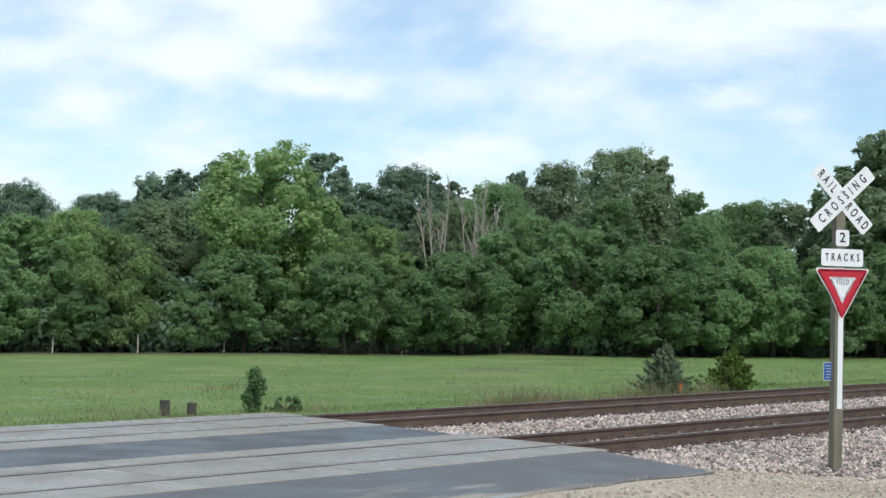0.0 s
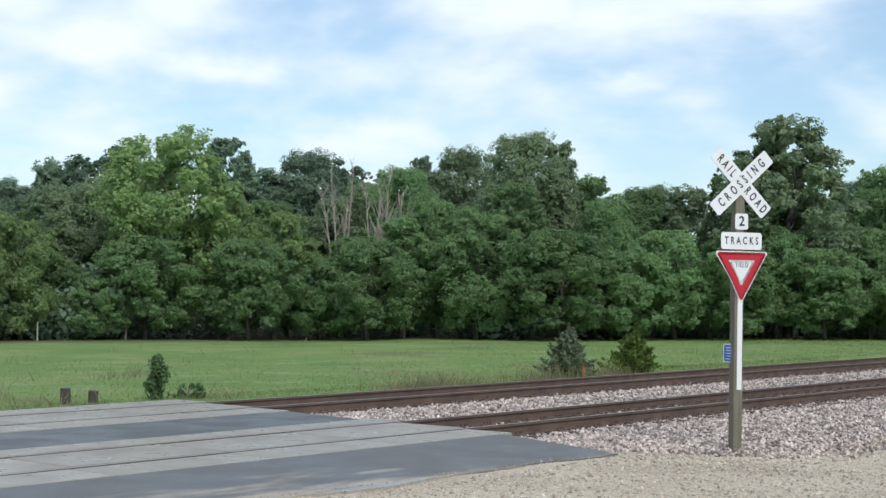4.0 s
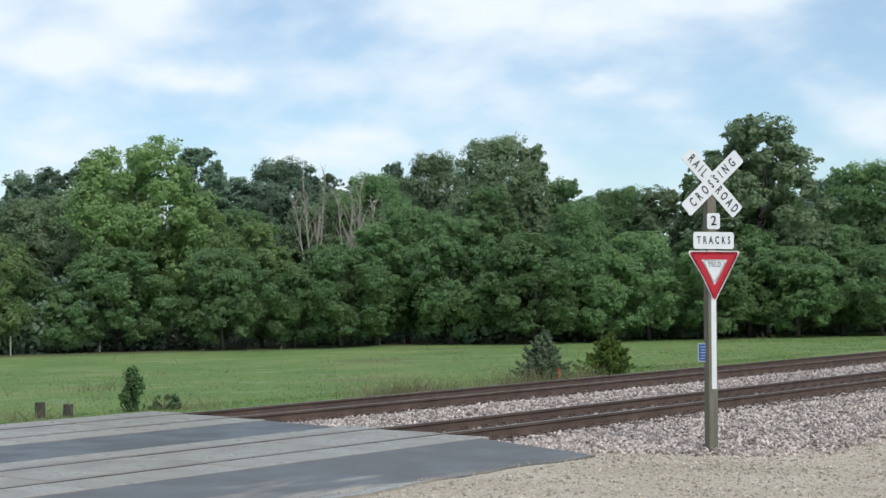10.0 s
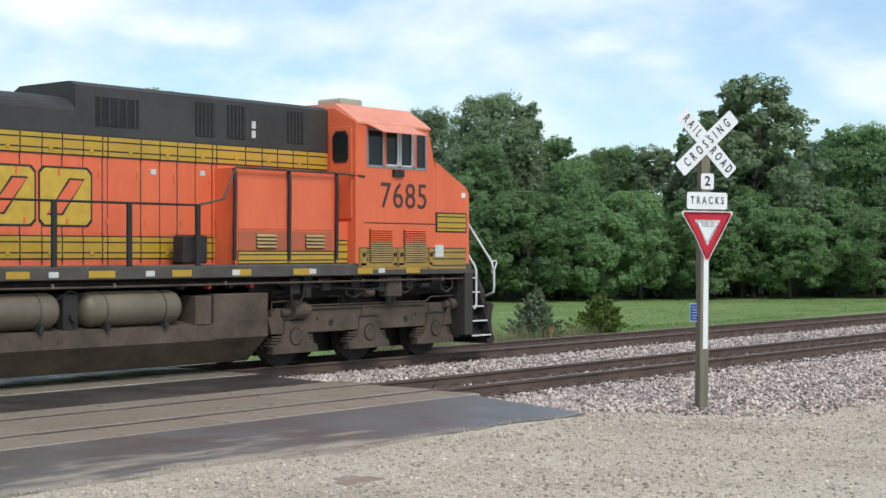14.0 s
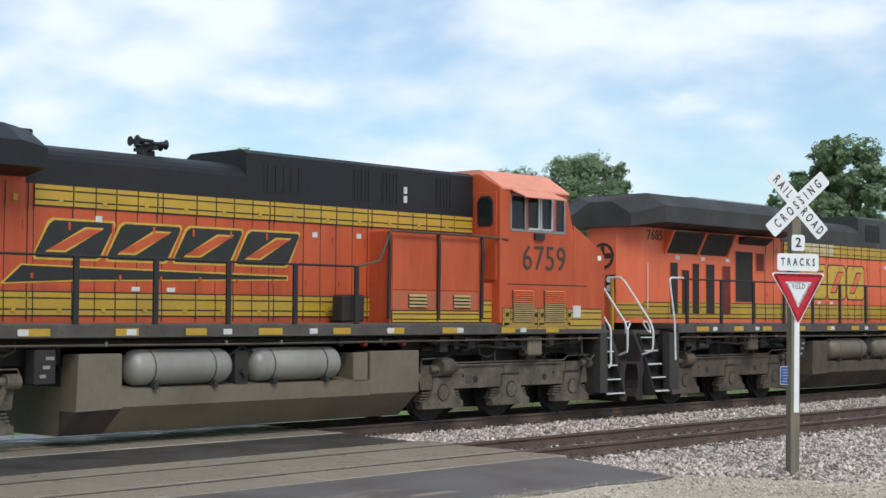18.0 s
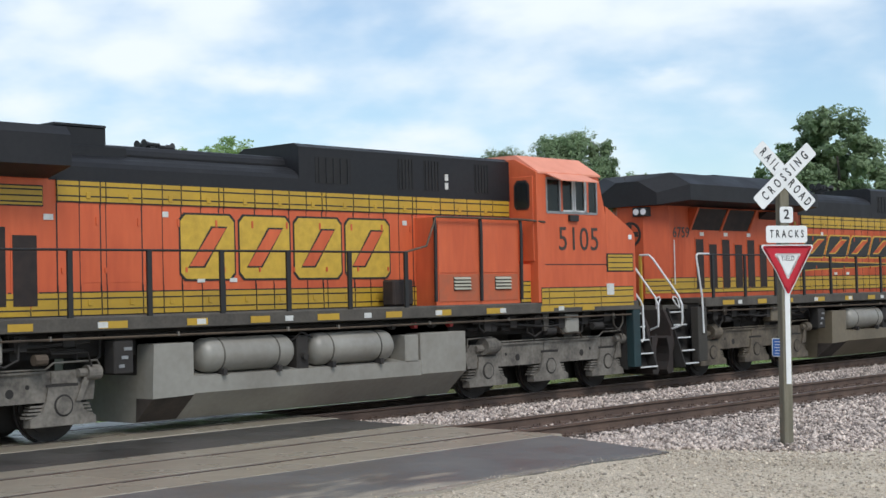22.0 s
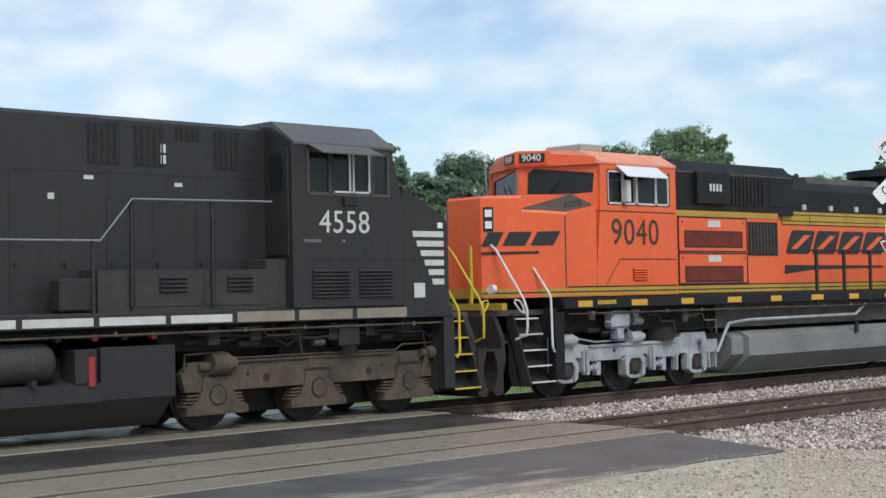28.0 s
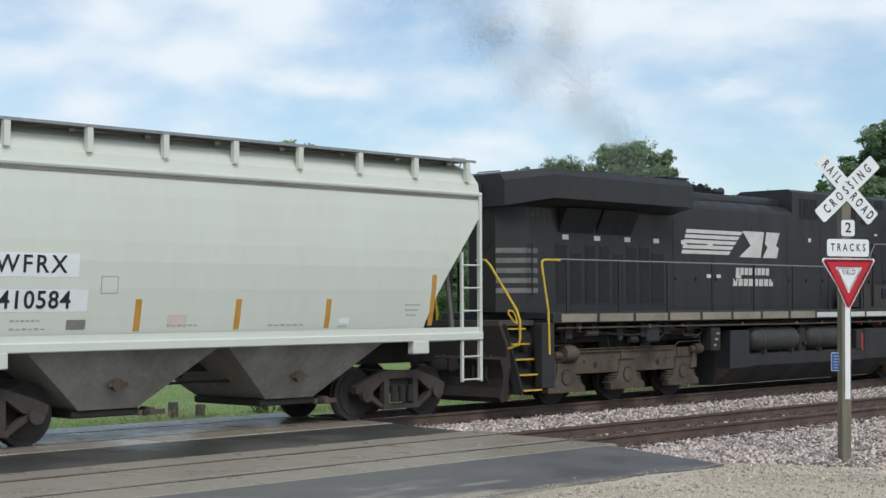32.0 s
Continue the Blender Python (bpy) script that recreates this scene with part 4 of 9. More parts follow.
def build_cedar(x, y, height, width, mat, label, seed):
    rg = np.random.default_rng(seed)
    P, Q = [], []
    for k in range(96):
        u = (k + 0.5) / 96
        z0, reach = height * (0.02 + 0.66 * (1 - u) ** 1.2), width / 2 * (0.12 + 0.88 * u ** 0.8) * rg.uniform(0.6, 1.12)
        a = k * 2.4 + rg.normal(0, 0.3)
        rise = height * rg.uniform(0.12, 0.30)
        s = rg.random((90, 1)) ** 0.8
        bow = np.array([math.cos(a) * reach, math.sin(a) * reach, 0]) * s ** 0.8 + np.array([0, 0, rise]) * s ** 1.6
        P.append(np.array([0, 0, z0]) + bow + rg.normal(0, 1, (90, 3)) * (0.11 * (1.08 - s)))
        Q.append(np.tile(np.array([math.cos(a) * 0.5, math.sin(a) * 0.5, 0.8]), (90, 1)))
    s = rg.random((200, 1))
    P.append(np.array([0, 0, height * 0.6]) + s * np.array([0.03, 0, height * 0.44]) + rg.normal(0, 1, (200, 3)) * 0.10 * (1.05 - s)); Q.append(np.tile(np.array([0, 0, 1.0]), (200, 1)))
    P, Q = np.concatenate(P), np.concatenate(Q)
    P[:, 2] = np.maximum(P[:, 2], 0.02)
    me = quads_mesh("foliage", leaf_quads(P, Q, 0.056 * (0.5 + 0.9 * rg.random(len(P))), rg), mat)
    t = empty("cedar_bush", pose(x, y, float(ground_height(np.array(x), np.array(y))) - 0.03))
    part("trunk", Geo().tube([(0, 0, -0.1), (0.02, 0, height * 0.5), (0, 0, height * 0.9)], [0.05, 0.035, 0.01], 6), BARK, t)
    part("foliage", me, None, t)
    tagged(t, label, "bush")


build_cedar(49.6, 32.0, 1.75, 3.0, CONIFER, "young green cedar bush beside the ballast", 3)
build_cedar(45.1, 31.9, 1.90, 2.7, CONIFER_GREY, "pale grey-green young cedar beside the ballast", 4)


def build_shrub(x, y, height, width, label, seed, n=1500, mat=None):
    rg = np.random.default_rng(seed)
    t = empty("shrub", pose(x, y, float(ground_height(np.array(x), np.array(y))) - 0.03))
    g = Geo()
    for k in range(7):
        a = k * 2.4
        g.tube([(0, 0, -0.05), (math.cos(a) * width * 0.12, math.sin(a) * width * 0.12, height * 0.45), (math.cos(a) * width * 0.3, math.sin(a) * width * 0.3, height * 0.9)], [0.02, 0.014, 0.005], 5)
    part("stems", g, BARK, t)
    # loose tufts round the stems
    k = 26
    up = rg.random(k)
    far = width / 2 * (0.25 + 0.75 * rg.random(k)) * (1.05 - 0.5 * up ** 2)
    turn = rg.random(k) * 6.283
    c = np.stack([np.cos(turn) * far, np.sin(turn) * far, height * (0.06 + 0.92 * up)], -1)
    pick = rg.integers(0, k, n)
    Q = unit(rg.normal(0, 1, (n, 3)) + np.array([0, 0, 0.3]))
    P = c[pick] + Q * np.array([1, 1, 1.3]) * min(width, height) * (0.06 + 0.22 * rg.random((n, 1)) ** 0.7)
    P[:, 2] = np.maximum(P[:, 2], 0.02)
    part("foliage", quads_mesh("foliage", leaf_quads(P, Q, 0.05 * (0.5 + 0.9 * rg.random(n)), rg), mat or LEAF_A), None, t)
    tagged(t, label, "shrub")


build_shrub(27.8, 33.7, 1.15, 0.62, "vine-covered green shrub on the pasture's rim", 11, 1900, VINE)
build_shrub(28.9, 33.6, 0.35, 1.2, "low weedy shrub at the pasture's rim", 12, 420, VINE)


def build_stumps():
    for x, y, w, h in ((24.9, 33.9, 0.27, 0.42), (25.75, 33.85, 0.27, 0.32)):
        g = Geo()
        g.prism([(w / 2 * math.cos(a) * (1 + 0.1 * math.sin(3 * a)), w / 2 * math.sin(a)) for a in [k * 0.5236 for k in range(12)]], "z", -0.3, h)
        p = part("body", g, OLD_WOOD)
        p.name = "post_stump"
        p.location = (x, y, float(ground_height(np.array(x), np.array(y))))
        p.rotation_euler = (0.03, -0.02, x)
        tagged(p, "short dark sawn-off wooden post in the grass", "post", group="sawn-off posts")


build_stumps()


def build_marker():
    t = empty("track_marker", pose(45.25, 31.35, -0.97))
    part("stake", Geo().cyl("z", 0, 0, 0.2, 0.018, 0.5, 8), OLD_WOOD, t)
    part("cap", Geo().cyl("z", 0, 0, 0.26, 0.06, 0.36, 10), ORANGE_PLASTIC, t, "orange cap")
    tagged(t, "small orange marker stake in the grass", "marker")


build_marker()


def build_fence():
    spots = [(50.2, 79.6), (54.6, 77.2), (60.3, 78.5), (59.9, 75.6), (65.4, 76.6), (69.9, 69.6), (75.4, 66.4), (80.6, 63.6), (90.0, 57.4), (97.0, 53.0)]
    for i, (x, y) in enumerate(spots):
        p = part("fence_post", Geo().cyl("z", 0, 0, 0.5, 0.055, 1.3, 7, 0.045), BARE)
        p.location = (x, y, float(ground_height(np.array(x), np.array(y))))
        p.rotation_euler = (0.04 * math.sin(i), 0.05 * math.cos(i * 2), 0)
        tagged(p, "pale weathered fence post at the wood's edge", "fence post", group="fence posts")


build_fence()


def build_bare_tree(x, y, height, seed):
    rg = random.Random(seed)
    t = empty("bare_tree", pose(x, y, float(ground_height(np.array(x), np.array(y)))))
    # a few thin leaning stems, forked high up, with fine twigs near their ends
    h = Geo()
    for k in range(4):
        a, tall = rg.uniform(0, 6.28), height * rg.uniform(0.72, 1.0)
        lean = rg.uniform(0.05, 0.22) * tall
        way = Vector((math.cos(a) * lean, math.sin(a) * lean, tall))
        mid = way * 0.55 + Vector((rg.uniform(-0.2, 0.2), rg.uniform(-0.2, 0.2), 0))
        part("stem", Geo().tube([(0.3 * math.cos(a), 0.3 * math.sin(a), 0), mid * 0.5, mid, way], [0.13, 0.10, 0.07, 0.02], 6), BARE, t)
        for j in range(9):
            f = rg.uniform(0.0, 0.95)
            base = mid.lerp(way, f)
            b, L = rg.uniform(0, 6.28), rg.uniform(0.7, 2.2) * (1.1 - 0.6 * f)
            tip = base + Vector((math.cos(b) * L * 0.42, math.sin(b) * L * 0.42, L))
            h.tube([base, base.lerp(tip, 0.5) + Vector((0.06, 0.05, 0)), tip], [0.035, 0.024, 0.008], 4)
            for q in range(2):
                c = rg.uniform(0, 6.28)
                h.tube([base.lerp(tip, 0.5), base.lerp(tip, 0.5) + Vector((math.cos(c) * 0.3, math.sin(c) * 0.3, 0.7))], [0.015, 0.006], 4)
    tagged(part("branch_tangle", h, BARE, t), kind="stuff")
    tagged(t, "bare grey dead tree among the green crowns", "tree")


build_bare_tree(76.0, 69.5, 11.2, 3)
build_bare_tree(76.4, 73.5, 11.7, 8)
build_bare_tree(77.8, 69.0, 10.0, 5)
build_bare_tree(102.9, 41.7, 10.8, 9)


def build_grass():
    """Blades of the pasture, thick and tall along the embankment, short in the field."""
    rg = np.random.default_rng(21)

    def blades(name, x, y, hgt, wid, mat, label):
        n = len(x)
        z = ground_height(x, y)
        a = rg.random(n) * 6.283
        lean = rg.normal(0, 0.55, (n, 2)) * hgt[:, None]
        dx, dy = np.cos(a) * wid, np.sin(a) * wid
        q = np.stack([np.stack([x - dx, y - dy, z - 0.02], -1), np.stack([x + dx, y + dy, z - 0.02], -1),
                      np.stack([x + dx * 0.3 + lean[:, 0], y + dy * 0.3 + lean[:, 1], z + hgt], -1),
                      np.stack([x - dx * 0.3 + lean[:, 0], y - dy * 0.3 + lean[:, 1], z + hgt], -1)], 1)
        tagged(new(name, quads_mesh(name, q, mat)), label, "grass", kind="stuff")
    n = 50000
    y = 25.2 + 9.0 * rg.random(n) ** 1.3
    x = y * (0.5 + 1.6 * rg.random(n))
    blades("rough_grass", x, y, 0.02 + 0.06 * rg.random(n) ** 4, 0.008 + 0.010 * rg.random(n), BLADE, "rough green grass along the embankment")
    n = 45000
    y = 33 + 22 * rg.random(n) ** 1.4
    x = y * (0.5 + 1.9 * rg.random(n))
    blades("pasture_grass", x, y, 0.012 + 0.03 * rg.random(n) ** 2, 0.012 + 0.014 * rg.random(n), BLADE, "short green pasture grass")
    xs, ys = [], []
    for cx, cy, r, m in ((37.4, 31.6, 1.3, 420), (42.8, 31.2, 1.2, 300), (47.5, 31.8, 0.8, 160), (29.2, 33.0, 0.9, 60), (24.0, 33.4, 1.2, 36), (20.5, 33.5, 2.0, 70), (33.5, 42.0, 0.7, 40), (54.0, 31.0, 1.5, 50)):
        xs.append(rg.normal(cx, r, m * 3)); ys.append(rg.normal(cy, 0.5, m * 3))
    for k in range(90):
        cy = 34 + 34 * rg.random()
        cx, m = cy * (0.55 + 1.5 * rg.random()), 14
        xs.append(rg.normal(cx, 0.25, m)); ys.append(rg.normal(cy, 0.25, m))
    x, y = np.concatenate(xs), np.concatenate(ys)
    blades("tall_weeds", x, y, 0.08 + 0.55 * rg.random(len(x)) ** 2.4, 0.006 + 0.008 * rg.random(len(x)), WEED, "tall dry weeds beside the track")


build_grass()
# ======================= the train =======================
ORANGE = material("orange locomotive paint", (0.86, 0.190, 0.072), (0.66, 0.115, 0.045), rough=0.42, scale=1.1, fine=9, spread=0.75, rough2=0.58, stretch=(1, 1, 0.22), detail=8)
ORANGE_BRIGHT = material("fresh orange paint", (0.92, 0.148, 0.040), (0.76, 0.112, 0.030), rough=0.36, scale=0.9, fine=8, spread=0.85, rough2=0.5, stretch=(1, 1, 0.3), detail=8)
YELLOW_DUSTY = material("dust-dulled yellow paint", (0.44, 0.275, 0.055), (0.29, 0.185, 0.05), rough=0.6, scale=1.2, fine=14, spread=0.7)
AMBER_YELLOW = material("bright yellow strip", (0.74, 0.40, 0.03), (0.66, 0.35, 0.03), rough=0.45, scale=3)
YELLOW = material("yellow stripe paint", (0.56, 0.345, 0.030), (0.40, 0.245, 0.030), rough=0.5, scale=1.2, fine=14, spread=0.7)
ROOF_DARK = material("dark olive roof paint", (0.055, 0.053, 0.047), (0.032, 0.031, 0.029), rough=0.5, scale=0.8, fine=12, rough2=0.7)
ROOF_BLACK = material("black roof paint", (0.013, 0.013, 0.015), (0.024, 0.024, 0.026), rough=0.42, scale=0.8, fine=12, rough2=0.6)
ROOF_GLOSS = material("fresh black roof paint", (0.009, 0.009, 0.010), (0.015, 0.015, 0.016), rough=0.45, scale=0.8, fine=12, rough2=0.6)
for dull in (ROOF_GLOSS, ROOF_BLACK):
    dull.node_tree.nodes["Principled BSDF"].inputs["Specular IOR Level"].default_value = 0.30
NS_BLACK = material("sooty black paint", (0.0152, 0.0158, 0.0190), (0.034, 0.0310, 0.0285), rough=0.42, scale=1.0, fine=9, spread=0.7, rough2=0.65, stretch=(1, 1, 0.2), detail=8)
VENT_BLACK = material("black vent mesh", (0.010, 0.010, 0.011), (0.022, 0.021, 0.02), rough=0.8, scale=5, fine=60)
LINE = material("black stripe line", (0.02, 0.02, 0.02), rough=0.6)
GRILLE = material("dark radiator grille", (0.040, 0.026, 0.021), (0.018, 0.014, 0.013), rough=0.8, scale=5, fine=60)
GRILLE_RED = material("dirty red grille", (0.20, 0.03, 0.015), (0.11, 0.02, 0.012), rough=0.8, scale=4)
SILL = material("grimy frame sill", (0.105, 0.092, 0.075), (0.05, 0.044, 0.037), rough=0.75, scale=2, fine=20)
ORANGE_OLD = material("weathered orange paint", (0.62, 0.108, 0.030), (0.38, 0.060, 0.020), rough=0.5, scale=1.2, fine=9, spread=0.6, rough2=0.68, stretch=(1, 1, 0.2), detail=8)
ORANGE_SUN = material("sun-faded orange paint", (0.72, 0.148, 0.050), (0.50, 0.088, 0.034), rough=0.5, scale=1.2, fine=9, spread=0.6, rough2=0.68, stretch=(1, 1, 0.2), detail=8)
BLACK_DUST = material("dust-browned black paint", (0.056, 0.049, 0.038), (0.028, 0.025, 0.022), rough=0.7, scale=1.3, fine=10, spread=0.7)
RAIL_GREY = material("grey handrail", (0.26, 0.27, 0.28), rough=0.5)
GRIME = material("brown road grime", (0.132, 0.096, 0.066), (0.046, 0.034, 0.025), rough=0.85, scale=1.8, fine=12, spread=0.5, bump=0.25)
GRIME_GREY = material("pale grey road dust", (0.25, 0.225, 0.19), (0.060, 0.052, 0.044), rough=0.8, scale=2.6, fine=16, spread=0.55)
DUSTY_ORANGE = material("dust-covered orange paint", (0.54, 0.115, 0.045), (0.36, 0.115, 0.06), rough=0.75, scale=1.5, fine=10)
TANK_PALE = material("pale dusty tank paint", (0.33, 0.315, 0.275), (0.205, 0.188, 0.16), rough=0.40, scale=1.2, fine=9, spread=0.7)
TANK_TAN = material("tan dusty tank paint", (0.205, 0.168, 0.115), (0.115, 0.092, 0.062), rough=0.5, scale=1.2, fine=9, spread=0.7)
TRUCK_TAN = material("tan dusty truck casting", (0.17, 0.137, 0.098), (0.048, 0.039, 0.030), rough=0.8, scale=2.6, fine=14, spread=0.5, bump=0.2)
SILVER = material("silver truck paint", (0.53, 0.545, 0.56), (0.22, 0.222, 0.225), rough=0.45, scale=2.6, fine=14, spread=0.6)
GREY_TANK = material("grey fuel tank paint", (0.27, 0.275, 0.27), (0.17, 0.17, 0.16), rough=0.5, scale=1, fine=14)
# near black: the shade below the frame is put into this colour
UNDER = material("shade-darkened underframe", (0.019, 0.0165, 0.015), (0.036, 0.031, 0.027), rough=0.85, scale=3)
WHEEL = material("wheel steel", (0.050, 0.042, 0.037), (0.028, 0.024, 0.022), rough=0.75, metal=0.2, scale=4)
TREAD = material("polished tread", (0.45, 0.43, 0.41), rough=0.3, metal=1.0)
RAIL_WHITE = material("white handrail", (0.76, 0.76, 0.74), rough=0.45)
RAIL_YELLOW = material("yellow handrail", (0.72, 0.48, 0.04), rough=0.45)
STICKER = material("pale notice sticker", (0.70, 0.70, 0.66), rough=0.6)
LETTER_YELLOW = material("yellow lettering", (0.66, 0.42, 0.05), rough=0.5)
LETTER_DARK = material("black lettering", (0.022, 0.022, 0.02), rough=0.5)
NUMBER_DARK = material("dark brown number paint", (0.055, 0.04, 0.03), rough=0.5)
LETTER_WHITE = material("white lettering", (0.66, 0.65, 0.60), (0.52, 0.51, 0.46), rough=0.5, scale=4)
# bleached paint, made paler still for the light on the roof slopes
PALE_ROOF = material("bleached, sky-lit pink roof", (0.88, 0.35, 0.23), (0.74, 0.26, 0.16), rough=0.55, scale=2)
NS_ROOF = material("grey cab roof", (0.13, 0.13, 0.125), (0.09, 0.09, 0.088), rough=0.6, scale=2)
HOPPER_WHITE = material("cream white car paint", (0.68, 0.70, 0.61), (0.60, 0.61, 0.52), rough=0.45, scale=0.8, fine=6, spread=0.9, rough2=0.6, stretch=(1, 1, 0.3), detail=8)
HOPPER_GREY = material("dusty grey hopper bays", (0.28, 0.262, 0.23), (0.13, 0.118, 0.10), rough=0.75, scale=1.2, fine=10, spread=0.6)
SMALL_PRINT = material("faded small print", (0.40, 0.41, 0.38), (0.30, 0.31, 0.29), rough=0.6, scale=6)
RUST_WASH = material("rust wash on cream paint", (0.66, 0.60, 0.52), (0.62, 0.48, 0.42), rough=0.6, scale=5)
AMBER = material("amber reflective strip", (0.62, 0.31, 0.05), rough=0.45)
RED_PAINT = material("red valve paint", (0.42, 0.03, 0.03), rough=0.5)
LOUVRE_PALE = material("dusty yellow louvre paint", (0.46, 0.32, 0.13), (0.32, 0.22, 0.10), rough=0.6, scale=4)
DIRTY_WHITE = material("dirt-brown white paint", (0.34, 0.29, 0.22), (0.20, 0.165, 0.12), rough=0.6, scale=1.6, fine=14, spread=0.6)
FADED_WHITE = material("faded grey stripe paint", (0.22, 0.215, 0.20), (0.11, 0.105, 0.098), rough=0.6, scale=2, fine=12)
AC_GREY = material("beige air conditioner paint", (0.44, 0.42, 0.33), (0.34, 0.32, 0.25), rough=0.6, scale=3)
PILOT_BROWN = material("soot-brown pilot plate", (0.020, 0.017, 0.015), (0.040, 0.026, 0.021), rough=0.7, scale=2.2, fine=14, spread=0.5)
PATCH_PALE = material("bleached yellow patch", (0.60, 0.52, 0.30), (0.48, 0.40, 0.21), rough=0.6, scale=3, fine=20)
FREIGHT = material("dark rusty casting and skirt shade", (0.075, 0.058, 0.047), (0.035, 0.028, 0.024), rough=0.85, scale=2, fine=14)
TEAL = material("dark teal step well paint", (0.012, 0.042, 0.046), (0.02, 0.03, 0.032), rough=0.6, scale=2)
LAMP_ON = material("headlight glass", (0.85, 0.87, 0.88), rough=0.15)


def glass_material():
    m = bpy.data.materials.new("cab window glass")
    m.use_nodes = True
    nt = m.node_tree
    p = nt.nodes["Principled BSDF"]
    p.inputs["Base Color"].default_value = (0.02, 0.025, 0.025, 1)
    p.inputs["Roughness"].default_value = 0.06
    p.inputs["Specular IOR Level"].default_value = 0.3
    t = nt.nodes.new("ShaderNodeBsdfTransparent")
    t.inputs[0].default_value = (0.55, 0.6, 0.6, 1)
    mix = nt.nodes.new("ShaderNodeMixShader")
    mix.inputs[0].default_value = 0.16
    nt.links.new(p.outputs[0], mix.inputs[1]); nt.links.new(t.outputs[0], mix.inputs[2])
    nt.links.new(mix.outputs[0], nt.nodes["Material Output"].inputs["Surface"])
    return m


GLASS = glass_material()
WHEELS = []                           # wheelset, its thing, place along it, radius


def wheelset(parent, u, r=0.53):
    g = Geo()
    for s in (-1, 1):
        g.cyl("y", 0, s * 0.735, 0, r, 0.10, 28).cyl("y", 0, s * 0.685, 0, r + 0.03, 0.025, 28)
        g.cyl("y", 0, s * 0.79, 0, r * 0.80, 0.03, 20).cyl("y", 0, s * 0.82, 0, 0.13, 0.09, 14)
        for k in range(4):
            a = k * math.pi / 2 + 0.4
            g.cyl("y", math.cos(a) * r * 0.55, s * 0.808, math.sin(a) * r * 0.55, 0.05, 0.012, 8)
    g.cyl("y", 0, 0, 0, 0.09, 1.7, 12)
    w = part("wheelset", g, WHEEL, parent, smooth=False)
    for s in (-1, 1):
        part("tread", Geo().cyl("y", 0, s * 0.745, 0, r + 0.002, 0.06, 28), TREAD, w)
    w.location = (u, 0, r)
    WHEELS.append((w, u, r))
    return w


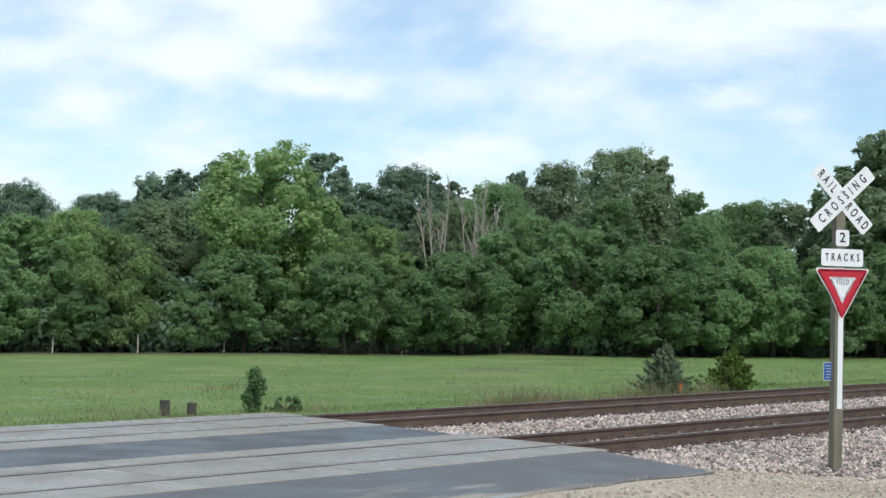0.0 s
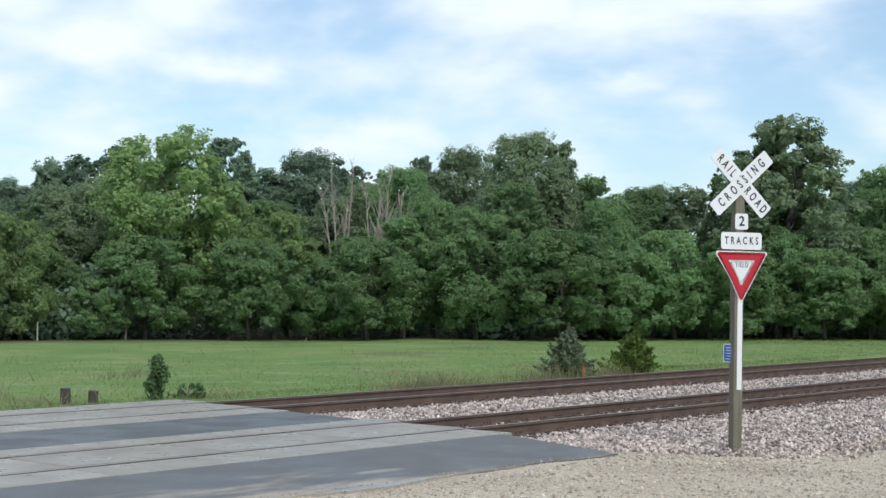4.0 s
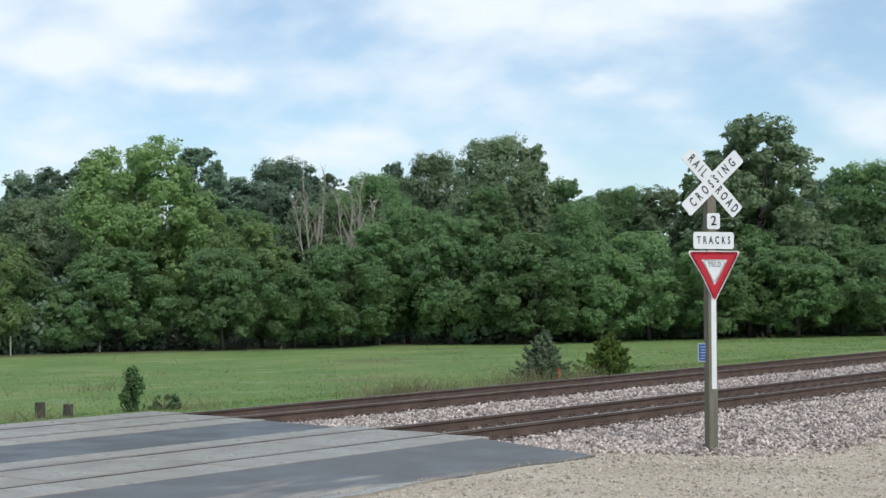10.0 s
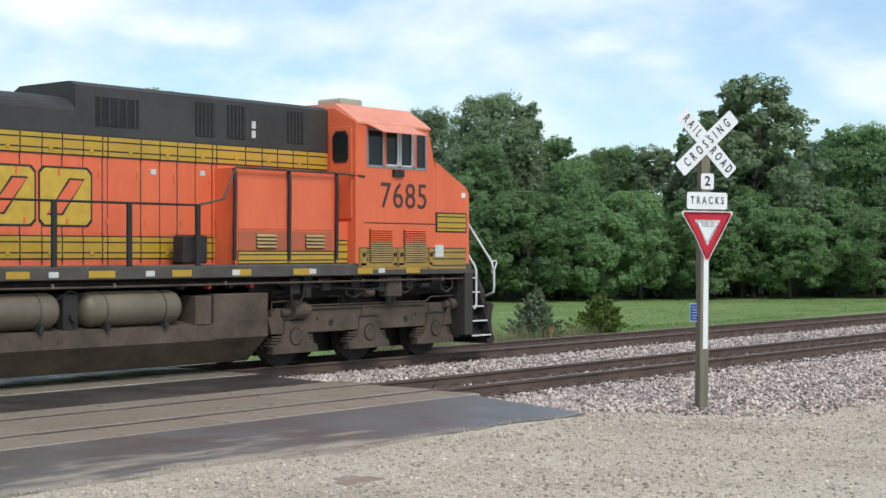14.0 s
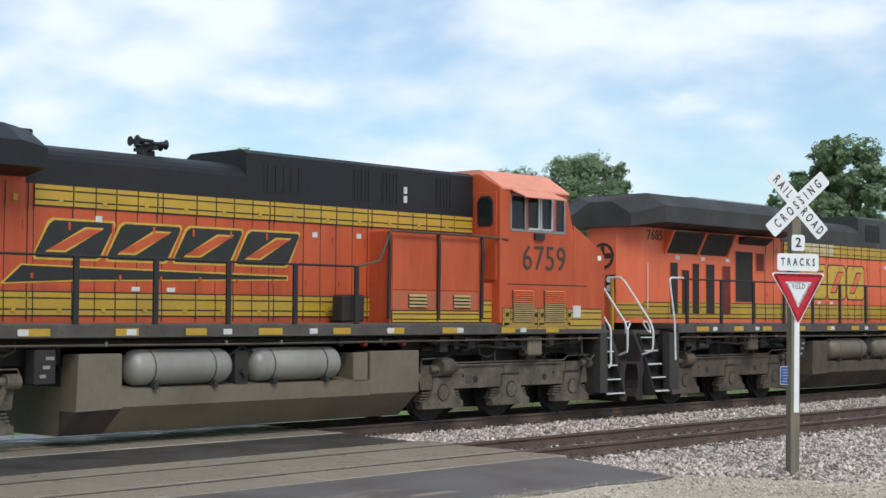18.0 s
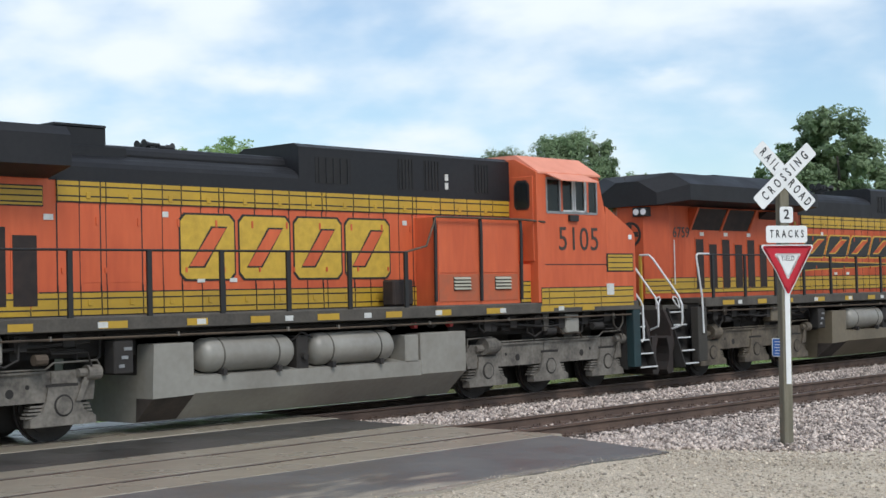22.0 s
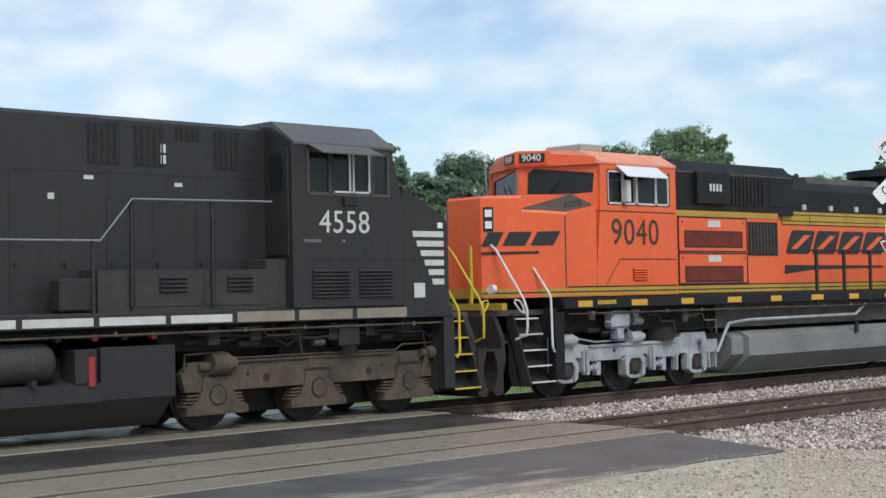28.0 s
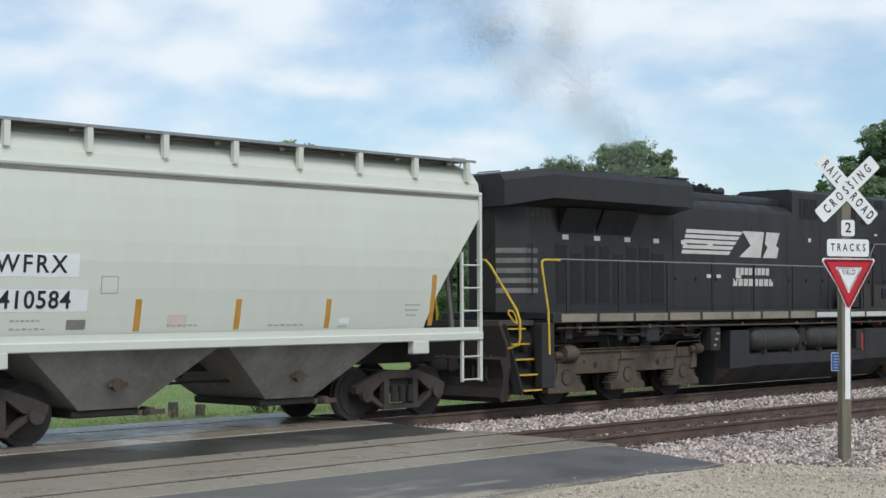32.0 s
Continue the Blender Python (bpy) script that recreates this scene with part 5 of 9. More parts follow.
def steerable_truck(parent, u0, axles, out, name="truck"):
    """Three-axle truck in silver paint: a thin frame raised at its inner end, C-shaped yokes round dark bearings; out: +1 or -1, the way to the locomotive's end."""
    # dark core boxes stand for the shade between the wheels
    t = part(name, Geo().box(u0 - 2.4, u0 + 2.4, -0.6, 0.6, 0.5, 1.05).box(u0 - 2.2, u0 + 2.2, -0.5, 0.5, 0.22, 0.55), UNDER, parent)
    inn, end = (axles[0], axles[2]) if out > 0 else (axles[2], axles[0])

    def box(g, e0, e1, y0, y1, z0, z1, bev=0.0):
        """A box by its distances from the inner axle, away from the tank."""
        a, b = sorted((inn + out * e0, inn + out * e1))
        return g.box(a, b, min(y0, y1), max(y0, y1), z0, z1, bev)
    for s in (-1, 1):
        y0, y1 = s * 1.02, s * 1.15
        E = abs(end - inn)
        prof = [(-0.78, 0.68), (-0.78, 0.97), (-0.42, 0.97), (-0.34, 1.14), (0.46, 1.14), (0.58, 1.01), (E - 0.62, 0.99), (E - 0.30, 1.05), (E + 0.28, 1.05), (E + 0.44, 0.94),
                (E + 0.44, 0.70), (E + 0.20, 0.76), (E - 0.44, 0.76), (E - 0.56, 0.68), (E / 2 + 0.44, 0.68), (E / 2 + 0.30, 0.76), (E / 2 - 0.40, 0.76), (E / 2 - 0.50, 0.68), (0.62, 0.66), (0.50, 0.72), (-0.3, 0.72)]
        part("side_frame", Geo().prism([(inn + out * a, z) for a, z in prof], "y", y0, y1), SILVER, t)
        rim = Geo()
        box(rim, 0.7, E - 0.7, y1, s * 1.19, 0.955, 0.99)
        box(rim, 0.55, 0.95, y1, s * 1.17, 1.00, 1.05)
        part("frame_rib", rim, SILVER, t)
        for k, a in enumerate((inn, (axles[0] + axles[2]) / 2, end)):
            part("yoke", Geo().prism([(a - 0.30, 0.36), (a - 0.33, 0.66), (a - 0.22, 0.76), (a + 0.22, 0.76), (a + 0.33, 0.66), (a + 0.30, 0.36), (a + 0.20, 0.30), (a + 0.22, 0.58), (a + 0.14, 0.69), (a - 0.14, 0.69), (a - 0.22, 0.58), (a - 0.20, 0.30)], "y", s * 1.0, s * 1.21), SILVER, t)
            part("yoke_foot", Geo().prism([(a - 0.19, 0.36), (a + 0.19, 0.36), (a + 0.15, 0.29), (a - 0.15, 0.29)], "y", s * 1.02, s * 1.19), SILVER, t)
            jb = part("journal_box", Geo().cyl("y", a, s * 1.12, 0.53, 0.19, 0.14, 18), UNDER, t)
            part("journal_cover", Geo().cyl("y", a, s * 1.19, 0.53, 0.125, 0.03, 16), FREIGHT, jb)
            if k:
                g = Geo().cyl("x", a + 0.03, s * 1.15, 1.10, 0.125, 0.34, 18).cyl("x", a - out * 0.22, s * 1.15, 1.11, 0.075, 0.20, 12).cyl("x", a + 0.15, s * 1.15, 1.10, 0.135, 0.05, 18)
                part("brake_cylinder", g, SILVER, t)
                # bracket arms, slack adjuster and shoe holder before the wheel
                d = abs(a - inn)
                for e0, e1, y2, z0, z1 in ((0.66, 0.58, 1.20, 0.42, 0.90), (0.52, 0.48, 1.20, 0.48, 0.88), (1.02, 0.90, 1.18, 0.40, 0.66)):
                    part("brake_hanger", box(Geo(), d - e0, d - e1, s * 1.05, s * y2, z0, z1), SILVER, t)
                part("slack_adjuster", Geo().cyl("x", inn + out * (d - 0.76), s * 1.14, 0.54, 0.05, 0.30, 10).cyl("x", inn + out * (d - 0.84), s * 1.14, 0.54, 0.075, 0.09, 12), SILVER, t)
        for e in (-0.46, -0.70, 0.30, 0.66):
            part("hanger", box(Geo(), e, e + 0.05, s * 1.04, s * 1.19, 0.38, 0.72), SILVER, t)
        for e, z0 in ((-0.14, 0.40), (E + 0.36, 0.55)):
            u = inn + out * e
            part("damper", Geo().tube([(u, s * 1.24, z0), (u, s * 1.24, z0 + 0.30)], 0.045, 10).tube([(u, s * 1.24, z0 + 0.22), (u, s * 1.24, z0 + 0.56)], 0.062, 10).box(u - 0.08, u + 0.08, min(s * 1.12, s * 1.28), max(s * 1.12, s * 1.28), z0 + 0.54, z0 + 0.60), SILVER, t)
        part("air_spring", Geo().cyl("z", inn + out * 1.05, s * 0.98, 1.10, 0.34, 0.16, 20).cyl("z", inn + out * 1.05, s * 0.98, 1.22, 0.30, 0.10, 20), UNDER, t)
        u = [inn + out * e for e in (E / 2 + 0.3, E / 2 + 1.2, E - 0.3, E - 0.1, E + 0.5, E + 0.55)]
        part("pipe", Geo().tube([(u[0], s * 1.16, 1.06), (u[1], s * 1.16, 1.05), (u[2], s * 1.16, 1.14), (u[3], s * 1.16, 1.18), (u[4], s * 1.16, 1.17), (u[5], s * 1.2, 0.5)], 0.018, 6), SILVER, t)
        for d in (-0.6, 0.55):
            part("frame_hole", Geo().cyl("y", u0 + d, s * 1.1505, 0.86, 0.035, 0.006, 12), UNDER, t)
    for a in axles:
        part("traction_motor", Geo().cyl("y", a + 0.42, 0, 0.58, 0.40, 1.2, 12), UNDER, t)
        wheelset(parent, a)
    return t


def plate_truck(parent, u0, axles, mat, name="truck"):
    """Three-axle truck: one deep plate a side, splayed pedestals under it, leaf packs, brake gear at both ends."""
    # core in near black, filling the wheel gaps as shade would
    t = part(name, Geo().box(u0 - 2.3, u0 + 2.3, -0.55, 0.55, 0.55, 1.40).box(u0 - 0.6, u0 + 0.6, -0.9, 0.9, 0.7, 1.5).box(u0 - 2.4, u0 + 2.1, -0.5, 0.5, 0.2, 0.56), UNDER, parent)
    a0, a2 = min(axles), max(axles)
    for s in (-1, 1):
        y0, y1 = s * 1.02, s * 1.14
        g = Geo().prism([(a0 - 0.58, 0.62), (a0 - 0.66, 0.90), (a0 - 0.48, 1.08), (a2 + 0.42, 1.08), (a2 + 0.60, 0.92), (a2 + 0.56, 0.62)], "y", y0, y1)
        g.box(a0 + 0.3, a2 - 0.35, min(y1, s * 1.18), max(y1, s * 1.18), 1.05, 1.085)
        part("side_frame", g, mat, t)
        for a in axles:
            b = Geo().prism([(a - 0.26, 0.84), (a + 0.26, 0.84), (a + 0.30, 0.62), (a + 0.38, 0.46), (a + 0.58, 0.38), (a + 0.58, 0.26), (a - 0.58, 0.26), (a - 0.58, 0.38), (a - 0.38, 0.46), (a - 0.30, 0.62)], "y", s * 1.00, s * 1.18)
            part("pedestal", b, mat, t)
            part("pedestal_slot", Geo().box(a - 0.28, a + 0.28, min(s * 1.10, s * 1.155), max(s * 1.10, s * 1.155), 0.84, 0.885), UNDER, t)
            part("boss", Geo().box(a - 0.20, a + 0.14, min(y1, s * 1.165), max(y1, s * 1.165), 0.885, 1.07, 0.008), mat, t)
            jb = part("journal_box", Geo().cyl("y", a, s * 1.17, 0.56, 0.168, 0.030, 20), UNDER, t)
            part("journal_cover", Geo().cyl("y", a, s * 1.18, 0.56, 0.138, 0.036, 20), mat, jb)
            for d in (-1, 1):
                k = Geo()
                for j in range(4):
                    w = 0.36 - 0.03 * j if d < 0 else 0.27 - 0.02 * j
                    e0, e1 = a + d * (0.33 - 0.015 * j), a + d * (0.33 + w - 0.05)
                    k.box(min(e0, e1), max(e0, e1), min(s * 1.0, s * 1.14), max(s * 1.0, s * 1.14), 0.395 + 0.052 * j, 0.425 + 0.052 * j)
                part("spring_leaf", k, mat, t)
        # inner end: large brake drum; outer end: small cylinder with a slanting lever and a pipe loop over it
        part("brake_cylinder", Geo().cyl("x", a0 + 0.02, s * 1.17, 1.04, 0.17, 0.34, 18).cyl("x", a0 + 0.25, s * 1.17, 1.04, 0.11, 0.14, 12).cyl("x", a0 - 0.24, s * 1.15, 1.0, 0.07, 0.22, 10), mat, t)
        part("brake_cylinder", Geo().cyl("x", a2 + 0.52, s * 1.18, 1.03, 0.115, 0.24, 16).cyl("x", a2 + 0.34, s * 1.18, 1.03, 0.07, 0.16, 10), mat, t)
        part("brake_lever", Geo().prism([(a2 + 0.40, 1.08), (a2 + 0.50, 1.05), (a2 + 0.30, 0.62), (a2 + 0.20, 0.62)], "y", s * 1.19, s * 1.22), mat, t)
        part("pipe", Geo().tube([(a0 - 0.62, s * 1.17, 0.98), (a0 - 0.60, s * 1.17, 1.20), (a0 + 0.12, s * 1.17, 1.22), (a0 + 0.32, s * 1.17, 1.115), (u0, s * 1.17, 1.12), (a2 - 0.30, s * 1.17, 1.11), (a2 - 0.16, s * 1.17, 1.20), (a2 + 0.62, s * 1.17, 1.21), (a2 + 0.66, s * 1.17, 1.14)], 0.017, 6), mat, t)
        part("bolster_post", Geo().box(u0 + 0.62, u0 + 0.94, min(s * 0.9, s * 1.05), max(s * 0.9, s * 1.05), 1.08, 1.30).box(u0 + 0.72, u0 + 0.84, min(s * 0.9, s * 1.0), max(s * 0.9, s * 1.0), 1.30, 1.62), SILL, t)
        for d, r in ((-1.05, 0.07), (1.12, 0.07), (1.42, 0.035), (-1.42, 0.035)):
            part("frame_hole", Geo().cyl("y", u0 + d, s * 1.1405, 0.78 + (0.08 if r < 0.05 else 0), r, 0.006, 14), UNDER, t)
    for a in axles:
        # motors, each with an added dark box that closes the wheel gap
        part("traction_motor", Geo().cyl("y", a + 0.42, 0, 0.58, 0.40, 1.2, 12).box(a - 0.2, a + 0.75, -0.5, 0.5, 0.55, 1.0), UNDER, t)
        wheelset(parent, a)
    return t


def striped_band(parent, u0, u1, y, z0, z1, lines, name="stripe_panel", cuts=(), mat=None):
    """A yellow band with thin dark lines along it and joints across it, on one side (sign of y)."""
    s = 1 if y > 0 else -1
    edges = [u0] + [c for c in cuts if u0 < c < u1] + [u1]
    part("band_border", Geo().box(u0, u1, min(y, y + s * 0.004), max(y, y + s * 0.004), z0 - 0.022, z1 + 0.022), LINE, parent)
    for a, b in zip(edges, edges[1:]):
        p = part(name, Geo().box(a + 0.012, b - 0.012, min(y, y + s * 0.010), max(y, y + s * 0.010), z0, z1), mat or YELLOW, parent)
        for k in range(lines):
            zz = z0 + (z1 - z0) * (k + 0.5) / lines
            part("pinstripe", Geo().box(a + 0.02, b - 0.02, min(y + s * 0.010, y + s * 0.013), max(y + s * 0.010, y + s * 0.013), zz - 0.011, zz + 0.011), LINE, p)


def ring_plate(outer, inner, faces, place, thick):
    """A plate with an opening: outer and inner outlines, the faces between them, both sides and all edges. place(a, b, depth) gives a point."""
    pts = outer + inner
    n = len(pts)
    v = [place(a, b, 0.0) for a, b in pts] + [place(a, b, thick) for a, b in pts]
    f = [tuple(q) for q in faces] + [tuple(i + n for i in q)[::-1] for q in faces]
    for loop in (list(range(len(outer))), list(range(len(outer), n))):
        f += [(loop[i], loop[(i + 1) % len(loop)], loop[(i + 1) % len(loop)] + n, loop[i] + n) for i in range(len(loop))]
    return Geo().add(v, f)


def louvres(parent, u0, u1, y, z0, z1, n, mat, name="louvre_panel", low_mat=None):
    s = 1 if y > 0 else -1
    p = part(name, Geo().box(u0, u1, min(y, y + s * 0.008), max(y, y + s * 0.008), z0, z1), GRILLE, parent)
    for k in range(n):
        z = z0 + (z1 - z0) * (k + 0.5) / n
        h = (z1 - z0) / n
        part("slat", Geo().prism([(y + s * 0.008, z + h * 0.42), (y + s * 0.008, z - h * 0.1), (y + s * 0.035, z - h * 0.35), (y + s * 0.04, z - h * 0.25)], "x", u0 + 0.01, u1 - 0.01), low_mat if low_mat and k < n * 0.55 else mat, p)
    return p


def block_marks(parent, u0, u1, y, z0, z1, n, mat, ground, edge=None, slant=0.0, name="name_mark"):
    """The railway's name as n plain slabs, each with a stripe of the ground colour left open in it."""
    s = 1 if y > 0 else -1
    w, h = (u1 - u0) / n, z1 - z0
    for k in range(n):
        a, b = u0 + k * w + w * 0.05, u0 + (k + 1) * w - w * 0.05
        e = 0.10 * h

        def field(p, q, c, d, cut):
            """An outline across p to q and up c to d, as shares of the slab, with cut corners."""
            pts = []
            for u, z, du, dz in ((p, c, cut, 0), (q, c, -cut, 0), (q, c, 0, cut), (q, d, 0, -cut), (q, d, -cut, 0), (p, d, cut, 0), (p, d, 0, -cut), (p, c, 0, cut)):
                zz = h * z + dz
                pts.append((a + (b - a) * u + du + slant * zz, z0 + zz))
            return pts
        m = part(name, Geo().prism(field(0, 1, 0, 1, e), "y", y + s * 0.004, y + s * 0.009), mat, parent, "plain block of the railway's name mark")
        if edge:
            part("mark_outline", Geo().prism([(p + (0.035 if p > (a + b) / 2 + slant * (r - z0) else -0.035), r + (0.035 if r > (z0 + z1) / 2 else -0.035)) for p, r in field(0, 1, 0, 1, e)], "y", y, y + s * 0.004), edge, m)
        # an open stripe runs slantwise over the slab
        for grow, o0, o1, mt, nm in ((0.03, 0.009, 0.011, edge, "stripe_outline"), (0.0, 0.011, 0.013, ground, "open_stripe")):
            if mt:
                lo, hi, wd = 0.16, 0.60, 0.13
                q = [(lo - wd, 0.20), (lo + wd, 0.20), (hi + wd, 0.80), (hi - wd, 0.80)]
                pts = [(a + (b - a) * (u + 0.12) + slant * h * z + (grow if i in (1, 2) else -grow), z0 + h * z + (grow if i > 1 else -grow)) for i, (u, z) in enumerate(q)]
                part(nm, Geo().prism(pts, "y", y + s * o0, y + s * o1), mt, m)


def number_on(parent, text, u, y, z, size, mat, bold=0.008):
    me = lettering(text, size, 0.006, bold, 1.05)
    s = 1 if y > 0 else -1
    for m in characters(me):
        o = part("road_number_digit", m, mat, parent)
        o.matrix_basis = pose(u, y + s * 0.006, z, 0, 0, 180 if s > 0 else 0)


def handrail(parent, pts, r, mat, name="handrail"):
    return part(name, Geo().tube(pts, r, 7), mat, parent)


def end_platform(parent, d, u_end, mat_body, mat_rail, short=0.0, rail_top=2.9, well=0.26, back=0.0):
    """Steps, corner rails, pilot, coupler and hoses at one end; d: +1 front, -1 rear; u_end: where the pilot stands; back: how far the steps stand behind it."""
    deck_in = u_end - d * (1.08 + back)
    step_out = u_end - d * back
    part("pilot", Geo().prism([(-1.0, 1.62), (1.0, 1.62), (1.18, 1.25), (1.22, 0.8), (1.12, 0.45), (0.85, 0.26), (-0.85, 0.26), (-1.12, 0.45), (-1.22, 0.8), (-1.18, 1.25)], "x", u_end - d * 0.10, u_end), PILOT_BROWN, parent)
    part("plow", Geo().prism([(u_end, 1.02), (u_end + d * 0.14, 1.03), (u_end + d * 0.24, 0.98), (u_end + d * 0.17, 0.80), (u_end + d * 0.15, 0.62), (u_end + d * 0.18, 0.44), (u_end + d * 0.27, 0.26), (u_end + d * 0.20, 0.16), (u_end, 0.20)], "y", -1.24, 1.24), PILOT_BROWN, parent)
    part("end_deck", Geo().box(min(deck_in, u_end), max(deck_in, u_end), -1.0, 1.0, 1.62, 1.72), SILL, parent)
    part("coupler", Geo().box(min(u_end, u_end + d * 0.5), max(u_end, u_end + d * 0.5), -0.12, 0.12, 0.76, 0.98, 0.03).box(min(u_end + d * 0.30, u_end + d * 0.52), max(u_end + d * 0.30, u_end + d * 0.52), -0.2, 0.16, 0.72, 1.04, 0.04), UNDER, parent)
    for s in (-1, 1):
        part("step_stile", Geo().box(min(deck_in, deck_in + d * well), max(deck_in, deck_in + d * well), min(s * 1.30, s * 1.5), max(s * 1.30, s * 1.5), 0.40, 1.665, 0.012), mat_body, parent)
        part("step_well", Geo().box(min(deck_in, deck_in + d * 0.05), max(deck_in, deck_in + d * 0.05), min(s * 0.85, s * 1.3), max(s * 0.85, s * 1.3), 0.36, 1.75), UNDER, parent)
        slope = [(s * 1.46, 0.30), (s * 1.46, 0.40), (s * 1.04, 1.66), (s * 0.92, 1.66), (s * 0.92, 0.52), (s * 1.0, 0.30)]
        part("step_cheek", Geo().prism(slope, "x", step_out - d * 0.17, step_out - d * 0.13), UNDER, parent)
        part("step_back", Geo().prism([(s * 1.20, 0.34), (s * 1.23, 0.34), (s * 0.85, 1.66), (s * 0.82, 1.66)], "x", deck_in + d * 0.05, step_out - d * 0.13), UNDER, parent)
        for k in range(5):
            z, y = 0.38 + 0.295 * k, 1.46 - 0.10 * k
            e0, e1 = sorted((deck_in + d * well, step_out - d * 0.17))
            st = part("step", Geo().box(e0, e1, min(s * (y - 0.24), s * y), max(s * (y - 0.24), s * y), z - 0.02, z + 0.01), UNDER, parent)
            part("step_edge", Geo().box(e0, e1, min(s * (y + 0.002), s * (y + 0.026)), max(s * (y + 0.002), s * (y + 0.026)), z - 0.018, z + 0.012), mat_rail, st)
        # corner rails: one beside the hood end, one at the pilot
        if short:
            handrail(parent, [(deck_in + d * 0.38, s * 0.98, short + 0.14), (deck_in + d * 0.37, s * 1.46, short - 0.48), (deck_in + d * 0.37, s * 1.50, short - 0.58), (deck_in + d * 0.36, s * 1.51, 1.02), (deck_in + d * 0.30, s * 1.50, 0.93)], 0.024, mat_rail, "corner_handrail")
        else:
            handrail(parent, [(deck_in + d * 0.17, s * 1.51, 1.05), (deck_in + d * 0.20, s * 1.51, 1.9), (deck_in + d * 0.36, s * 1.49, rail_top - 0.14), (deck_in + d * 0.35, s * 1.48, rail_top - 0.04), (deck_in + d * 0.28, s * 1.48, rail_top), (deck_in - d * 0.2, s * 1.48, rail_top)], 0.024, mat_rail, "corner_handrail")
        handrail(parent, [(step_out - d * 0.02, s * 1.22, 1.18), (step_out - d * 0.06, s * 1.46, 1.26), (step_out - d * 0.07, s * 1.48, 1.40), (step_out - d * 0.07, s * 1.48, 1.72), (step_out - d * 0.07, s * 1.40, 1.92), (step_out - d * 0.07, s * 0.72, rail_top - 0.10), (step_out - d * 0.07, s * 0.60, rail_top), (step_out - d * 0.07, s * 0.35, rail_top)], 0.024, mat_rail, "corner_handrail")
        part("end_post", Geo().box(min(u_end - d * 0.11, u_end - d * 0.05), max(u_end - d * 0.11, u_end - d * 0.05), min(s * 0.33, s * 0.39), max(s * 0.33, s * 0.39), 1.7, rail_top), YELLOW if mat_rail is RAIL_WHITE else LINE, parent)
        for k, yy in enumerate((0.45, 0.62, 0.8)):
            part("air_hose", Geo().tube([(u_end, s * yy, 1.05), (u_end + d * 0.16, s * (yy + 0.02), 0.95), (u_end + d * 0.22, s * (yy + 0.05), 0.62), (u_end + d * 0.12, s * (yy + 0.09), 0.46)], 0.022, 6), UNDER, parent)
        part("rail_hook", Geo().tube([(step_out - d * 0.06, s * 1.42, 1.66), (step_out + d * 0.04, s * 1.40, 1.72), (step_out + d * 0.16, s * 1.38, 1.86), (step_out + d * 0.14, s * 1.38, 1.92), (step_out + d * 0.02, s * 1.38, 1.90), (step_out - d * 0.04, s * 1.40, 1.80), (step_out - d * 0.06, s * 1.42, 1.66)], 0.018, 6), mat_rail, parent, "looped rail hook")
        part("marker_light", Geo().cyl("x", u_end - d * 0.98, s * 0.62, 1.98, 0.06, 0.05, 10), RED_PAINT, parent)


